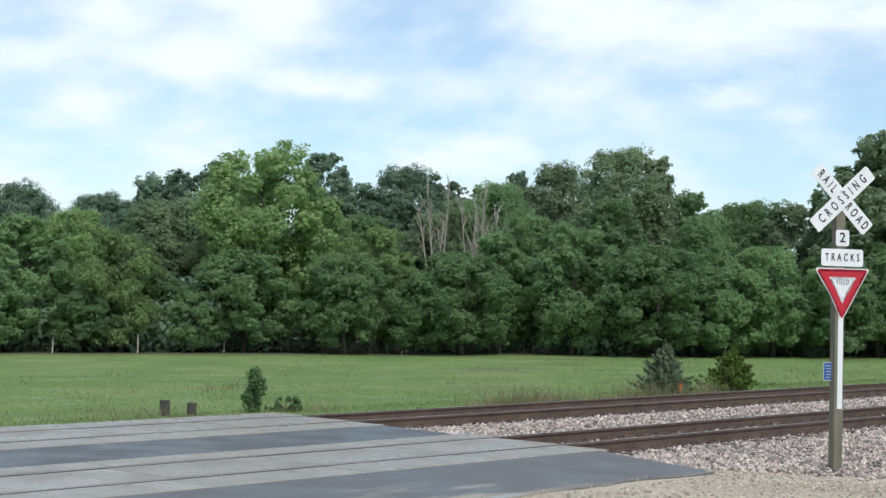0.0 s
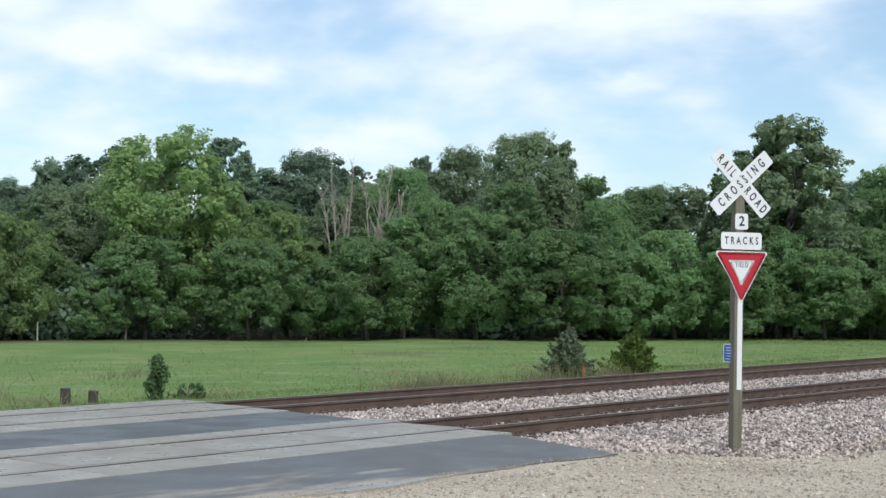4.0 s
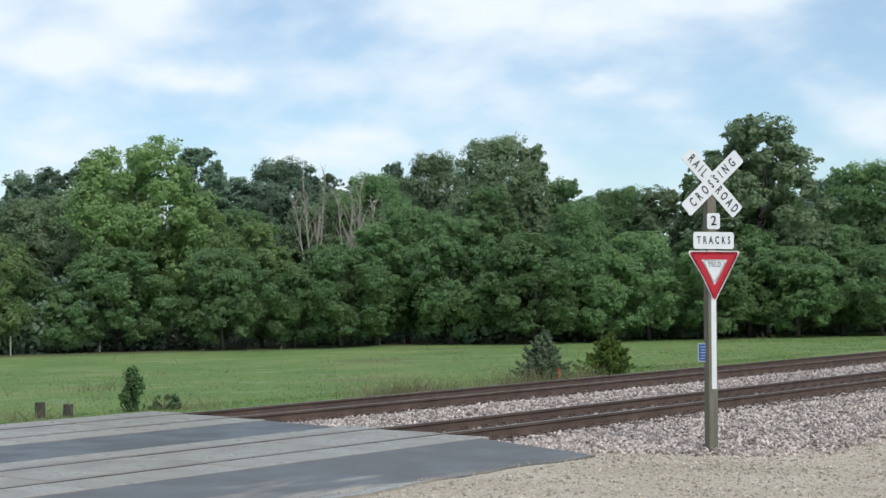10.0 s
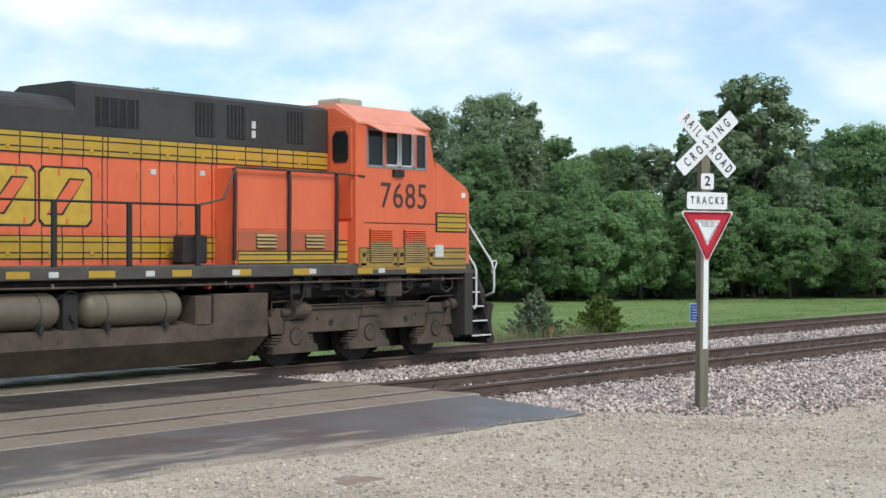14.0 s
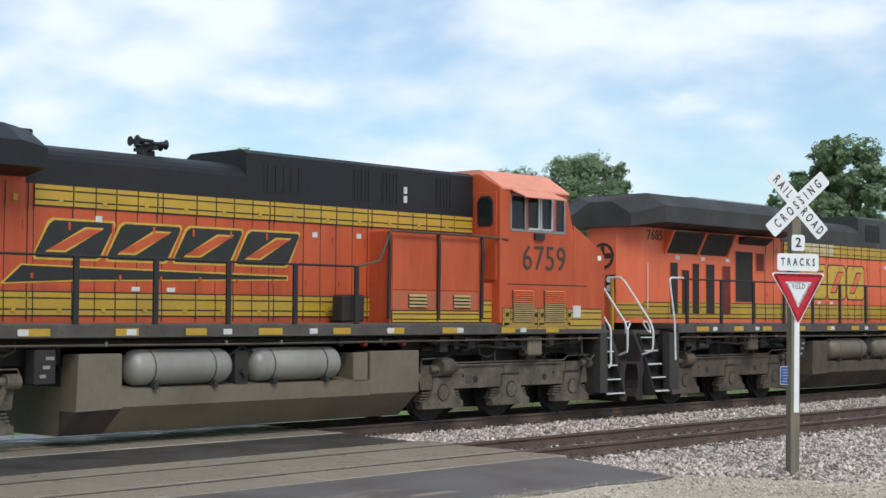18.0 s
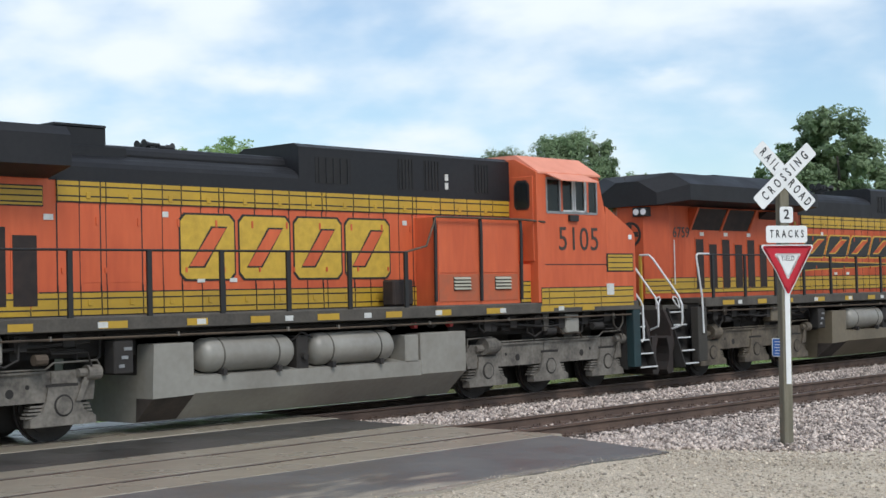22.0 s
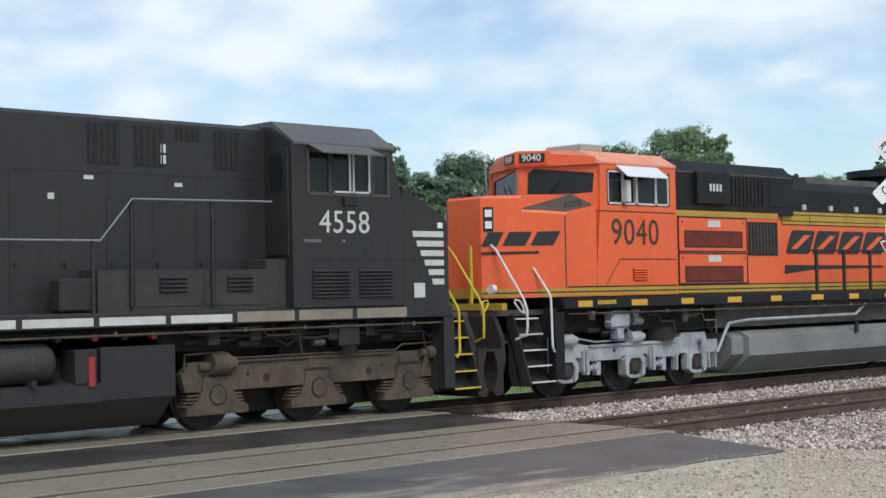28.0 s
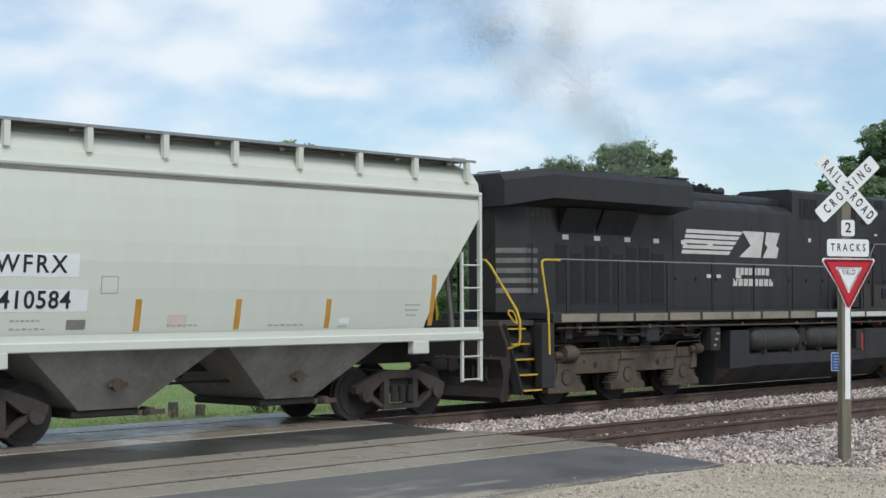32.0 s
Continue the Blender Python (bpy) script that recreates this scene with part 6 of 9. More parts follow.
def cab_shell(parent, u_rear, u_front, win, roof_z, mat, roof_mat, half=1.5, name="cab"):
    """Cab with real side openings. win: (u0, u1, z0, z1)."""
    w0, w1, z0, z1 = win
    c = part(name, Geo().box(u_rear + 0.06, u_front - 0.1, -half + 0.07, half - 0.07, 2.9, 2.95), GRILLE, parent)
    for s in (-1, 1):
        part("cab_side", ring_plate([(u_rear, 1.88), (u_front, 1.88), (u_front, z0), (u_front - 0.24, roof_z), (u_rear, roof_z)], [(w0, z0), (w1, z0), (w1, z1), (w0, z1)],
                                    [(0, 1, 6, 5), (1, 2, 6), (2, 3, 7, 6), (3, 4, 8, 7), (4, 0, 5, 8)], lambda a, b, d: (a, s * (half - d), b), 0.06), mat, c)
    # front wall with the windscreen gap left open
    part("cab_front", Geo().prism([(u_front - 0.06, 1.9), (u_front, 1.9), (u_front, z0 + 0.12), (u_front - 0.06, z0 + 0.12)], "y", -half + 0.06, half - 0.06), mat, c)
    part("cab_roof", Geo().prism([(-half - 0.02, roof_z - 0.02), (-half - 0.02, roof_z + 0.02), (-half + 0.55, roof_z + 0.39), (half - 0.55, roof_z + 0.39), (half + 0.02, roof_z + 0.02), (half + 0.02, roof_z - 0.02)], "x", u_rear - 0.02, u_front - 0.18), roof_mat, c)
    for s in (-1, 1):
        y = s * (half - 0.02)
        ps = [w0, w0 + (w1 - w0) * 0.26, w0 + (w1 - w0) * 0.53, w0 + (w1 - w0) * 0.78, w1]
        fr = Geo()
        for a in ps:
            fr.box(a - 0.022, a + 0.022, min(y - 0.03, y + 0.03), max(y - 0.03, y + 0.03), z0, z1)
        fr.box(w0, w1, min(y - 0.03, y + 0.03), max(y - 0.03, y + 0.03), z0 - 0.02, z0 + 0.03)
        fr.box(w0, w1, min(y - 0.03, y + 0.03), max(y - 0.03, y + 0.03), z1 - 0.03, z1 + 0.02)
        part("window_frame", fr, SILL if mat is NS_BLACK else STEEL, c)
        for a in (ps[1], ps[3]):
            part("window_post", Geo().box(a + 0.024, a + 0.10, min(y - 0.02, y + 0.02), max(y - 0.02, y + 0.02), z0, z1), mat, c)
        for a, b in zip(ps, ps[1:]):
            part("pane", Geo().box(a + 0.022, b - 0.022, y - 0.004, y + 0.004, z0 + 0.03, z1 - 0.03), GLASS, c)
        sash = Geo()
        for a, b, c0, c1 in ((ps[2] - 0.05, ps[2] - 0.02, z0 + 0.03, z1), (ps[2] + 0.03, ps[2] + 0.06, z0 + 0.03, z1), (ps[3] - 0.06, ps[3] - 0.03, z0 + 0.03, z1), (ps[1] + 0.11, ps[3] - 0.03, z0 + 0.03, z0 + 0.06)):
            sash.box(a, b, min(s * (half - 0.012), s * (half + 0.016)), max(s * (half - 0.012), s * (half + 0.016)), c0, c1)
        part("sliding_sash", sash, RAIL_WHITE, c)
        part("sun_visor", Geo().prism([(s * half, z1 + 0.11), (s * half, z1 + 0.085), (s * (half + 0.40), z1 - 0.085), (s * (half + 0.40), z1 - 0.06)], "x", w0 - 0.02, w1 - 0.45), roof_mat, c)
        part("mirror", Geo().box((w0 + w1) / 2 - 0.15, (w0 + w1) / 2 + 0.15, min(s * half, s * (half + 0.06)), max(s * half, s * (half + 0.06)), z0 - 0.17, z0 - 0.04), LINE, c)
    part("windscreen", Geo().prism([(u_front - 0.02, z0 + 0.12), (u_front, z0 + 0.12), (u_front - 0.20, z1 + 0.02), (u_front - 0.22, z1 + 0.02)], "y", -half + 0.12, half - 0.12), GLASS, c)
    return c


def stickers(parent, rows, y):
    s = 1 if y > 0 else -1
    for u, z, w, h in rows:
        part("notice_sticker", Geo().box(u, u + w, min(y, y + s * 0.013), max(y, y + s * 0.013), z, z + h), STICKER, parent)


def deck_and_sill(parent, u0, u1, mat, patches, patch_mat, z0=1.66, z1=1.88):
    fr = part("frame", Geo().box(u0, u1, -1.46, 1.46, z0 + 0.04, z1, 0.02), mat, parent)
    # dark sill, its colour carrying the shade between frame and trucks
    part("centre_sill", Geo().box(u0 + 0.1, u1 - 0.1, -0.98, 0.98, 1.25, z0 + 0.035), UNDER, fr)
    for s in (-1, 1):
        part("train_line", Geo().tube([(u0 + 0.2, s * 1.44, z0 - 0.10), ((u0 + u1) / 2, s * 1.44, z0 - 0.12), (u1 - 0.2, s * 1.44, z0 - 0.10)], 0.020, 6), GRIME, fr)
        for k in range(10):
            uu = u0 + 0.9 + (u1 - u0 - 1.8) * k / 9 + 0.45 * math.sin(k * 2.1)
            part("pipe_clip", Geo().box(uu - 0.014, uu + 0.014, min(s * 1.42, s * 1.465), max(s * 1.42, s * 1.465), z0 - 0.13, z0 - 0.06), GRIME_GREY, fr)
        part("side_sill", Geo().box(u0, u1, min(s * 1.462, s * 1.51), max(s * 1.462, s * 1.51), z0, z1 - 0.02, 0.008), mat, fr)
        for u, w, h in patches:
            part("reflector_patch", Geo().box(u, u + w, min(s * 1.512, s * 1.518), max(s * 1.512, s * 1.518), z0 + 0.03, z0 + 0.03 + h), patch_mat, fr)
    return fr


def walkway_rail(parent, u0, u1, n, mat, z=2.88, post=None):
    for s in (-1, 1):
        handrail(parent, [(u0, s * 1.48, z), ((u0 + u1) / 2, s * 1.48, z), (u1, s * 1.48, z)], 0.02, mat)
        for k in range(n):
            u = u0 + 0.3 + (u1 - u0 - 0.3) * k / (n - 1)
            part("rail_post", Geo().box(u - 0.045, u + 0.045, min(s * 1.46, s * 1.50), max(s * 1.46, s * 1.50), 1.66, z), post or mat, parent)


def horn(parent, u, z, k=1.0):
    """A cluster of five trumpets on a bar across the hood."""
    h = part("air_horn", Geo().box(u - 0.05, u + 0.05, -0.27, 0.27, z - 0.02, z + 0.04).box(u - 0.12, u + 0.12, -0.10, 0.10, z - 0.22, z - 0.02, 0.01), LINE, parent)
    for j, (dy, dz, d) in enumerate(((-0.24, 0.08, 1), (-0.12, 0.13, -1), (0.0, 0.08, 1), (0.12, 0.13, -1), (0.24, 0.08, 1))):
        L = (0.23 + 0.04 * (j % 3)) * k
        dz *= k
        g = Geo().tube([(u - d * 0.05, dy, z + dz), (u + d * L * 0.55, dy, z + dz), (u + d * L * 0.85, dy, z + dz), (u + d * L, dy, z + dz)], [0.03 * k, 0.035 * k, 0.055 * k, 0.085 * k], 12)
        g.cyl("z", u, dy, z + dz * 0.5, 0.022, dz + 0.04, 6)
        part("trumpet", g, LINE, h)


def tank_and_gear(parent, mat_tank, mat_cyl, u0=-3.66, u1=4.22):
    part("fuel_tank", Geo().prism([(-0.92, 0.17), (0.92, 0.17), (1.40, 0.60), (1.40, 0.87), (0.99, 0.93), (-0.99, 0.93), (-1.40, 0.87), (-1.40, 0.60)], "x", u0 + 0.35, u1 - 0.1), mat_tank, parent)
    # dark block added above the tank for the shade in the gap
    part("tank_gap_block", Geo().box(u0 + 0.35, u1 - 0.1, -0.98, 0.98, 0.92, 1.5), UNDER, parent)
    for s in (-1, 1):
        lo, hi = min(s * 1.0, s * 1.42), max(s * 1.0, s * 1.42)
        part("equipment_box", Geo().prism([(u0 + 0.33, 0.56), (u0 + 1.15, 0.58), (u0 + 1.15, 1.40), (u0 + 1.12, 1.42), (u0 + 0.40, 1.42), (u0 + 0.37, 1.40)], "y", lo, hi), mat_tank, parent)
        # darker than the box above: the slope's shade is in its colour
        part("shaded_tank_skirt", Geo().add([(u0 + 0.33, s * 1.42, 0.56), (u0 + 1.15, s * 1.42, 0.58), (u0 + 1.15, s * 0.95, 0.18), (u0 + 0.35, s * 0.95, 0.18), (u0 + 0.33, s * 1.0, 0.56), (u0 + 1.15, s * 1.0, 0.58)], [(0, 1, 2, 3), (0, 4, 5, 1), (4, 3, 2, 5), (0, 3, 4), (1, 5, 2)]), FREIGHT, parent)
        part("equipment_box", Geo().box(u1 - 1.76, u1 - 1.40, lo, hi, 0.86, 1.36, 0.02), mat_tank, parent)
        part("equipment_box", Geo().box(u1 - 1.34, u1 - 0.06, lo, hi, 0.60, 1.38, 0.02), mat_tank, parent)
        part("drain_valve", Geo().box(-0.20, 0.08, min(s * 0.98, s * 1.36), max(s * 0.98, s * 1.36), 0.84, 1.44, 0.02).cyl("y", -0.06, s * 1.40, 1.08, 0.06, 0.08, 10).tube([(-0.3, s * 1.3, 1.35), (-0.1, s * 1.38, 1.5), (0.2, s * 1.3, 1.4)], 0.02, 6), UNDER, parent)
        part("cable_run", Geo().tube([(u0 - 0.4, s * 1.2, 1.56), (u0 + 3.2, s * 1.25, 1.60), (u1 + 0.6, s * 1.2, 1.56)], 0.03, 6), UNDER, parent)
        for c in (-1.29, 1.18):
            a = part("air_reservoir", Geo().tube([(c - 1.02, s * 1.20, 1.19), (c - 1.0, s * 1.20, 1.19), (c - 0.96, s * 1.20, 1.19), (c - 0.90, s * 1.20, 1.19), (c - 0.84, s * 1.20, 1.19), (c + 0.84, s * 1.20, 1.19), (c + 0.90, s * 1.20, 1.19), (c + 0.96, s * 1.20, 1.19), (c + 1.0, s * 1.20, 1.19), (c + 1.02, s * 1.20, 1.19)], [0.06, 0.16, 0.225, 0.265, 0.285, 0.285, 0.265, 0.225, 0.16, 0.06], 26), mat_cyl, parent, smooth=True)
            for k in (-0.62, 0.58):
                part("band", Geo().cyl("x", c + k, s * 1.20, 1.19, 0.289, 0.03, 26), SILL, a)
            for k in (-0.6, 0.6):
                part("strap", Geo().box(c + k - 0.04, c + k + 0.04, min(s * 1.1, s * 1.47), max(s * 1.1, s * 1.47), 0.86, 0.96), UNDER, a)
        for k, u in enumerate((u1 - 2.0, u1 - 1.4, u1 - 0.9, u1 - 0.4)):
            part("valve", Geo().cyl("y", u, s * 1.3, 1.52, 0.055, 0.12, 8), RED_PAINT if k % 2 else UNDER, parent)
        part("valve_rack", Geo().box(u0 - 0.38, u0 - 0.02, min(s * 1.15, s * 1.42), max(s * 1.15, s * 1.42), 0.98, 1.5, 0.02), UNDER, parent)
        for k in range(3):
            part("valve_tag", Geo().box(u0 - 0.30 + 0.05 * k, u0 - 0.20 + 0.07 * k, min(s * 1.42, s * 1.43), max(s * 1.42, s * 1.43), 1.08 + 0.13 * k, 1.13 + 0.13 * k), STEEL, parent)
        # pipes and brackets between the trucks and the frame
        for a, b in ((-9.4, -4.4), (4.5, 9.3)):
            g = Geo()
            for k in range(6):
                uu = a + (b - a) * (k + 0.5) / 6
                part("frame_bracket", Geo().box(uu - 0.09, uu + 0.12, min(s * 1.05, s * 1.35), max(s * 1.05, s * 1.35), 1.34 + 0.05 * (k % 3), 1.62), UNDER, parent)
            g = Geo()
            g.tube([(a, s * 1.3, 1.52), ((a + b) / 2, s * 1.34, 1.38), (b, s * 1.3, 1.50)], 0.025, 5)
            part("underframe_pipe", g, UNDER, parent)
            g = Geo()
            g.tube([(a, s * 1.15, 1.38), ((a + b) / 2, s * 1.2, 1.46), (b, s * 1.15, 1.36)], 0.035, 5)
            part("underframe_pipe", g, UNDER, parent)
            part("sand_box", Geo().box((a + b) / 2 + 0.5, (a + b) / 2 + 0.95, min(s * 1.12, s * 1.4), max(s * 1.12, s * 1.4), 1.22, 1.62, 0.03), mat_tank, parent)


def hash_of(text):
    return sum(ord(c) * (i + 3) for i, c in enumerate(text))


def clutter(parent, u0, u1, seed, silver):
    """Pipes, hoses, brackets and canisters between the frame and a truck."""
    rg = random.Random(seed)
    shades = [GRIME, UNDER, UNDER, SILL, UNDER] if not silver else [SILVER, UNDER, GRIME_GREY, SILL, UNDER]
    for s in (-1, 1):
        for k in range(13):
            u = u0 + (u1 - u0) * (k + rg.uniform(0.1, 0.9)) / 13
            y, z = s * rg.uniform(1.12, 1.38), rg.uniform(1.34, 1.6)
            mt = rg.choice(shades)
            kind = k % 4
            if kind == 0:
                w = rg.uniform(0.25, 0.6)
                part("hose", Geo().tube([(u, y, 1.62), (u + 0.05 * w, y, z - 0.12), (u + w * 0.5, y, z - rg.uniform(0.15, 0.3)), (u + w * 0.95, y, z - 0.1), (u + w, y, 1.6)], 0.02, 6), mt, parent)
            elif kind == 1:
                part("bracket", Geo().prism([(u, 1.66), (u + 0.22, 1.66), (u + 0.18, z - 0.1), (u + 0.05, z - 0.1)], "y", y - 0.03, y + 0.03), mt, parent)
            elif kind == 2:
                part("canister", Geo().cyl("x", u, y, z - 0.08, rg.uniform(0.05, 0.09), rg.uniform(0.2, 0.4), 10), mt, parent)
            else:
                L = rg.uniform(0.6, 1.3)
                part("pipe", Geo().tube([(u - L * 0.5, y, z), (u - L * 0.1, y, z), (u, y, z - 0.14), (u + L * 0.5, y, z - 0.14), (u + L * 0.56, y, 1.12)], 0.016, 6), mt, parent)


def ge_loco(name, label, number, style):
    """A six-axle road locomotive with a wide nose; x runs forward from its middle, z up from the rail."""
    t = empty(name)
    tagged(t, label, "locomotive", group="locomotives of the train")
    black = style == "black"
    old = style in ("old", "black")          # older car body with straight flat radiator
    body = {"black": NS_BLACK, "ferro": ORANGE, "old": ORANGE_SUN}.get(style, ORANGE_OLD)
    roof = NS_BLACK if black else (ROOF_DARK if style == "ferro" else ROOF_BLACK)
    rail = RAIL_YELLOW if black else RAIL_WHITE
    H = 0.80
    rad0, rad1 = (-10.15, -4.8) if old else (-10.55, -3.9)
    ur, us = (-10.05, -9.62) if old else (-10.45, -10.02)      # rear face and start of the straight sides
    # frame
    if black:
        patches = [(-9.4 + 1.22 * k, 1.12, 0.12) for k in range(15)]
        fr = deck_and_sill(t, -9.65, 9.9, NS_BLACK, patches[8:12], LETTER_WHITE)
        for s in (-1, 1):
            for u, w, h in patches[:8] + patches[12:]:
                part("reflector_patch", Geo().box(u, u + w, min(s * 1.512, s * 1.518), max(s * 1.512, s * 1.518), 1.68, 1.84), DIRTY_WHITE, fr)
            for k in range(5):
                z = 2.26 + 0.20 * k
                part("rear_stripe", Geo().box(us + 0.01, -9.28, min(s * H, s * (H + 0.005)), max(s * H, s * (H + 0.005)), z, z + 0.10), FADED_WHITE, t)
                part("corner_stripe", Geo().prism([(ur, s * 0.362), (us, s * (H + 0.002)), (us - 0.004, s * (H + 0.006)), (ur - 0.004, s * 0.366)], "z", z, z + 0.10), FADED_WHITE, t)
    else:
        patches = [(-8.9 + 1.52 * k + 0.12 * math.sin(k * 2), 0.42 + 0.1 * (k % 3 == 0), 0.11) for k in range(12)]
        fr = deck_and_sill(t, -9.65, 9.9, SILL, patches, YELLOW)
        for k in range(9):
            part("sill_sticker", Geo().box(-8.2 + 1.9 * k, -8.02 + 1.9 * k, -1.519, -1.512, 1.70, 1.79), STICKER, fr)
    # long hood: side body, joints, roof
    part("hood", Geo().prism([(ur, -0.36), (us, -H), (6.41, -H), (6.41, H), (us, H), (ur, 0.36)], "z", 1.88, 4.02 if old else 4.10), body, t)
    roof_low = 3.99
    part("hood_roof", Geo().prism([(-H - 0.004, roof_low - 0.015)] + [((H + 0.004) * -math.cos(math.pi * k / 12), (4.20 if old else 4.36) + 0.29 * math.sin(math.pi * k / 12)) for k in range(13)] + [(H + 0.004, roof_low - 0.015)], "x", rad1 + 0.05, 0.45), roof, t)
    part("equipment_hood", Geo().prism([(-H - 0.006, roof_low - 0.02), (-H - 0.006, 4.78), (-0.66, 4.85), (0.66, 4.85), (H + 0.006, 4.78), (H + 0.006, roof_low - 0.02)], "x", 0.45, 6.41), roof, t)
    for s in (-1, 1):
        y = s * (H + 0.006)
        for a, b, c, d in ((0.85, 1.75, 4.14, 4.62), (3.0, 3.45, 4.10, 4.70), (3.75, 4.2, 4.10, 4.70), (5.25, 5.7, 4.10, 4.70)) if not black else ((0.78, 1.65, 4.12, 4.63), (3.06, 3.62, 4.09, 4.72), (3.87, 4.43, 4.09, 4.72), (4.62, 5.10, 4.52, 4.74), (5.35, 5.85, 4.09, 4.72)):
            v = part("intake_grille", Geo().box(a, b, min(y, y + s * 0.006), max(y, y + s * 0.006), c, d), VENT_BLACK, t)
            for k in range(5):
                uu = a + (b - a) * (k + 0.5) / 5
                part("slat", Geo().box(uu - 0.012, uu + 0.012, min(y + s * 0.006, y + s * 0.02), max(y + s * 0.006, y + s * 0.02), c + 0.02, d - 0.02), roof, v)
        stickers(t, [(4.35, 4.15, 0.09, 0.13), (4.35, 4.32, 0.09, 0.13)], y + s * 0.0)
    # radiator wing over the rear
    zb = 4.15 if not old else 4.13
    wr, side_from = (0.70, -9.57) if old else (0.83, -10.13)
    zt, zs = (4.73, 4.59) if old else (4.82, 4.52)
    plan = [(rad0, wr, 0.10 if old else 0.18), (side_from, 1.49, 0.0), (rad1 - (0.0 if old else 0.45), 1.49, 0.0), (rad1, 1.49 if old else 1.44, 0.0 if old else 0.07)]
    v, n = [], 8
    for u, w, drop in plan:
        i_w = w - (0.13 if old else 0.52)
        v += [(u, q, z) for q, z in ((-min(w, 0.90), 3.99 if old else 4.06), (-w, zb), (-w, zs - drop), (-i_w, zt - drop), (i_w, zt - drop), (w, zs - drop), (w, zb), (min(w, 0.90), 3.99 if old else 4.06))]
    f = [tuple(range(n)), tuple(range(3 * n, 4 * n))] + [(k * n + i, k * n + (i + 1) % n, (k + 1) * n + (i + 1) % n, (k + 1) * n + i) for k in range(3) for i in range(n)]
    part("radiator", Geo().add(v, f), roof, t)
    if not old:
        part("radiator_screen", Geo().prism([(-0.9, 4.822), (-0.6, 4.90), (0.6, 4.90), (0.9, 4.822)], "x", rad0 + 2.9, rad1 - 0.5), STEEL if style == "ferro" else roof, t)
    # dark radiator intakes under the wing, sloping outwards
    for s in (-1, 1):
        lo_y = H + 0.006
        for a, b in (((-8.62, -7.47), (-7.37, -6.17)) if old else ((-9.08, -7.80), (-7.68, -6.47), (-5.87, -4.57))):
            zlow = 3.50 if b < -5 else 3.82
            part("radiator_intake", Geo().prism([(s * lo_y, zlow), (s * lo_y, 4.0), (s * (lo_y + 0.24), 4.0)], "x", a, b), VENT_BLACK if black else GRILLE, t)
        for a in () if black else ((-8.69, -7.42, -6.10) if old else (-9.13, -7.74, -6.40)):
            part("intake_rib", Geo().prism([(s * lo_y, 3.46), (s * lo_y, 4.02), (s * (lo_y + 0.27), 4.02)], "x", a - 0.04, a + 0.04), body, t)
        y = s * H
        # louvred doors of the radiator room
        if old:
            doors = [(-8.67 + 0.475 * k, 0.30, 3.24 if k not in (1, 4) else 3.08, 2.05) for k in range(7)] + [(-5.40, 0.42, 3.12, 2.05)]
        elif style == "ferro":
            doors = [(-8.92, 0.30, 3.28, 2.10), (-8.43, 0.30, 3.12, 2.10), (-7.98, 0.28, 3.28, 2.10), (-7.38, 0.36, 3.28, 2.10), (-6.65, 0.36, 3.26, 2.10), (-6.04, 0.80, 3.64, 2.40), (-5.05, 0.36, 3.62, 3.18)]
        else:
            doors = [(-8.9 + 0.60 * k, 0.34, 3.28 - 0.12 * (k % 2), 2.10) for k in range(6)]
        for u, w, z1, z0 in doors:
            d = part("vented_door", Geo().box(u - 0.03, u + w + 0.03, min(y, y + s * 0.012), max(y, y + s * 0.012), z0 - 0.03, z1 + 0.03), body, t)
            part("vent", Geo().box(u, u + w, min(y + s * 0.012, y + s * 0.018), max(y + s * 0.012, y + s * 0.018), z0, z1), GRILLE_RED if (not black and style == "ferro" and w < 0.37 and u > -7) else VENT_BLACK if black else GRILLE, d)
        # door joints, latches and lifting lugs along the hood
        for k in range(13):
            u = -4.6 + 0.80 * k
            if u > 5.6:
                break
            if not black or k % 2 == 0:
                part("hood_door", Geo().box(u, u + 0.775, min(y, y + s * 0.006), max(y, y + s * 0.006), 2.40 if not black else 1.95, 3.55 if not black else 3.9), body, t)
            part("door_seam", Geo().box(u - 0.025, u - 0.001, min(y, y + s * 0.004), max(y, y + s * 0.004), 1.95, 3.62), LINE, t)
            if not black:
                # seams that run on through the bands, doubled at the frames between the doors
                for du in ((-0.020, 0.085) if k % 3 == 1 else (-0.020, 0.39)):
                    part("band_seam", Geo().box(u + du, u + du + 0.016, min(y + s * 0.018, y + s * 0.026), max(y + s * 0.018, y + s * 0.026), 3.62, 3.99), LINE, t)
                    part("band_seam", Geo().box(u + du, u + du + 0.016, min(y + s * 0.014, y + s * 0.020), max(y + s * 0.014, y + s * 0.020), 1.90, 2.36), LINE, t)
                    if du > 0:
                        part("door_seam", Geo().box(u + du, u + du + 0.014, min(y + s * 0.006, y + s * 0.009), max(y + s * 0.006, y + s * 0.009), 2.36, 3.62), LINE, t)
                part("band_latch", Geo().box(u + 0.52, u + 0.60, min(y + s * 0.018, y + s * 0.034), max(y + s * 0.018, y + s * 0.034), 3.70, 3.80, 0.006), YELLOW, t)
                part("band_latch", Geo().box(u + 0.52, u + 0.60, min(y + s * 0.014, y + s * 0.030), max(y + s * 0.014, y + s * 0.030), 2.04, 2.14, 0.006), YELLOW, t)
            part("latch", Geo().box(u + 0.05, u + 0.09, min(y, y + s * 0.03), max(y, y + s * 0.03), 2.55, 2.63), LINE if black else body, t)
            if not black:
                part("hinge", Geo().box(u + 0.70, u + 0.74, min(y, y + s * 0.025), max(y, y + s * 0.025), 3.30, 3.42), LINE if black else body, t)
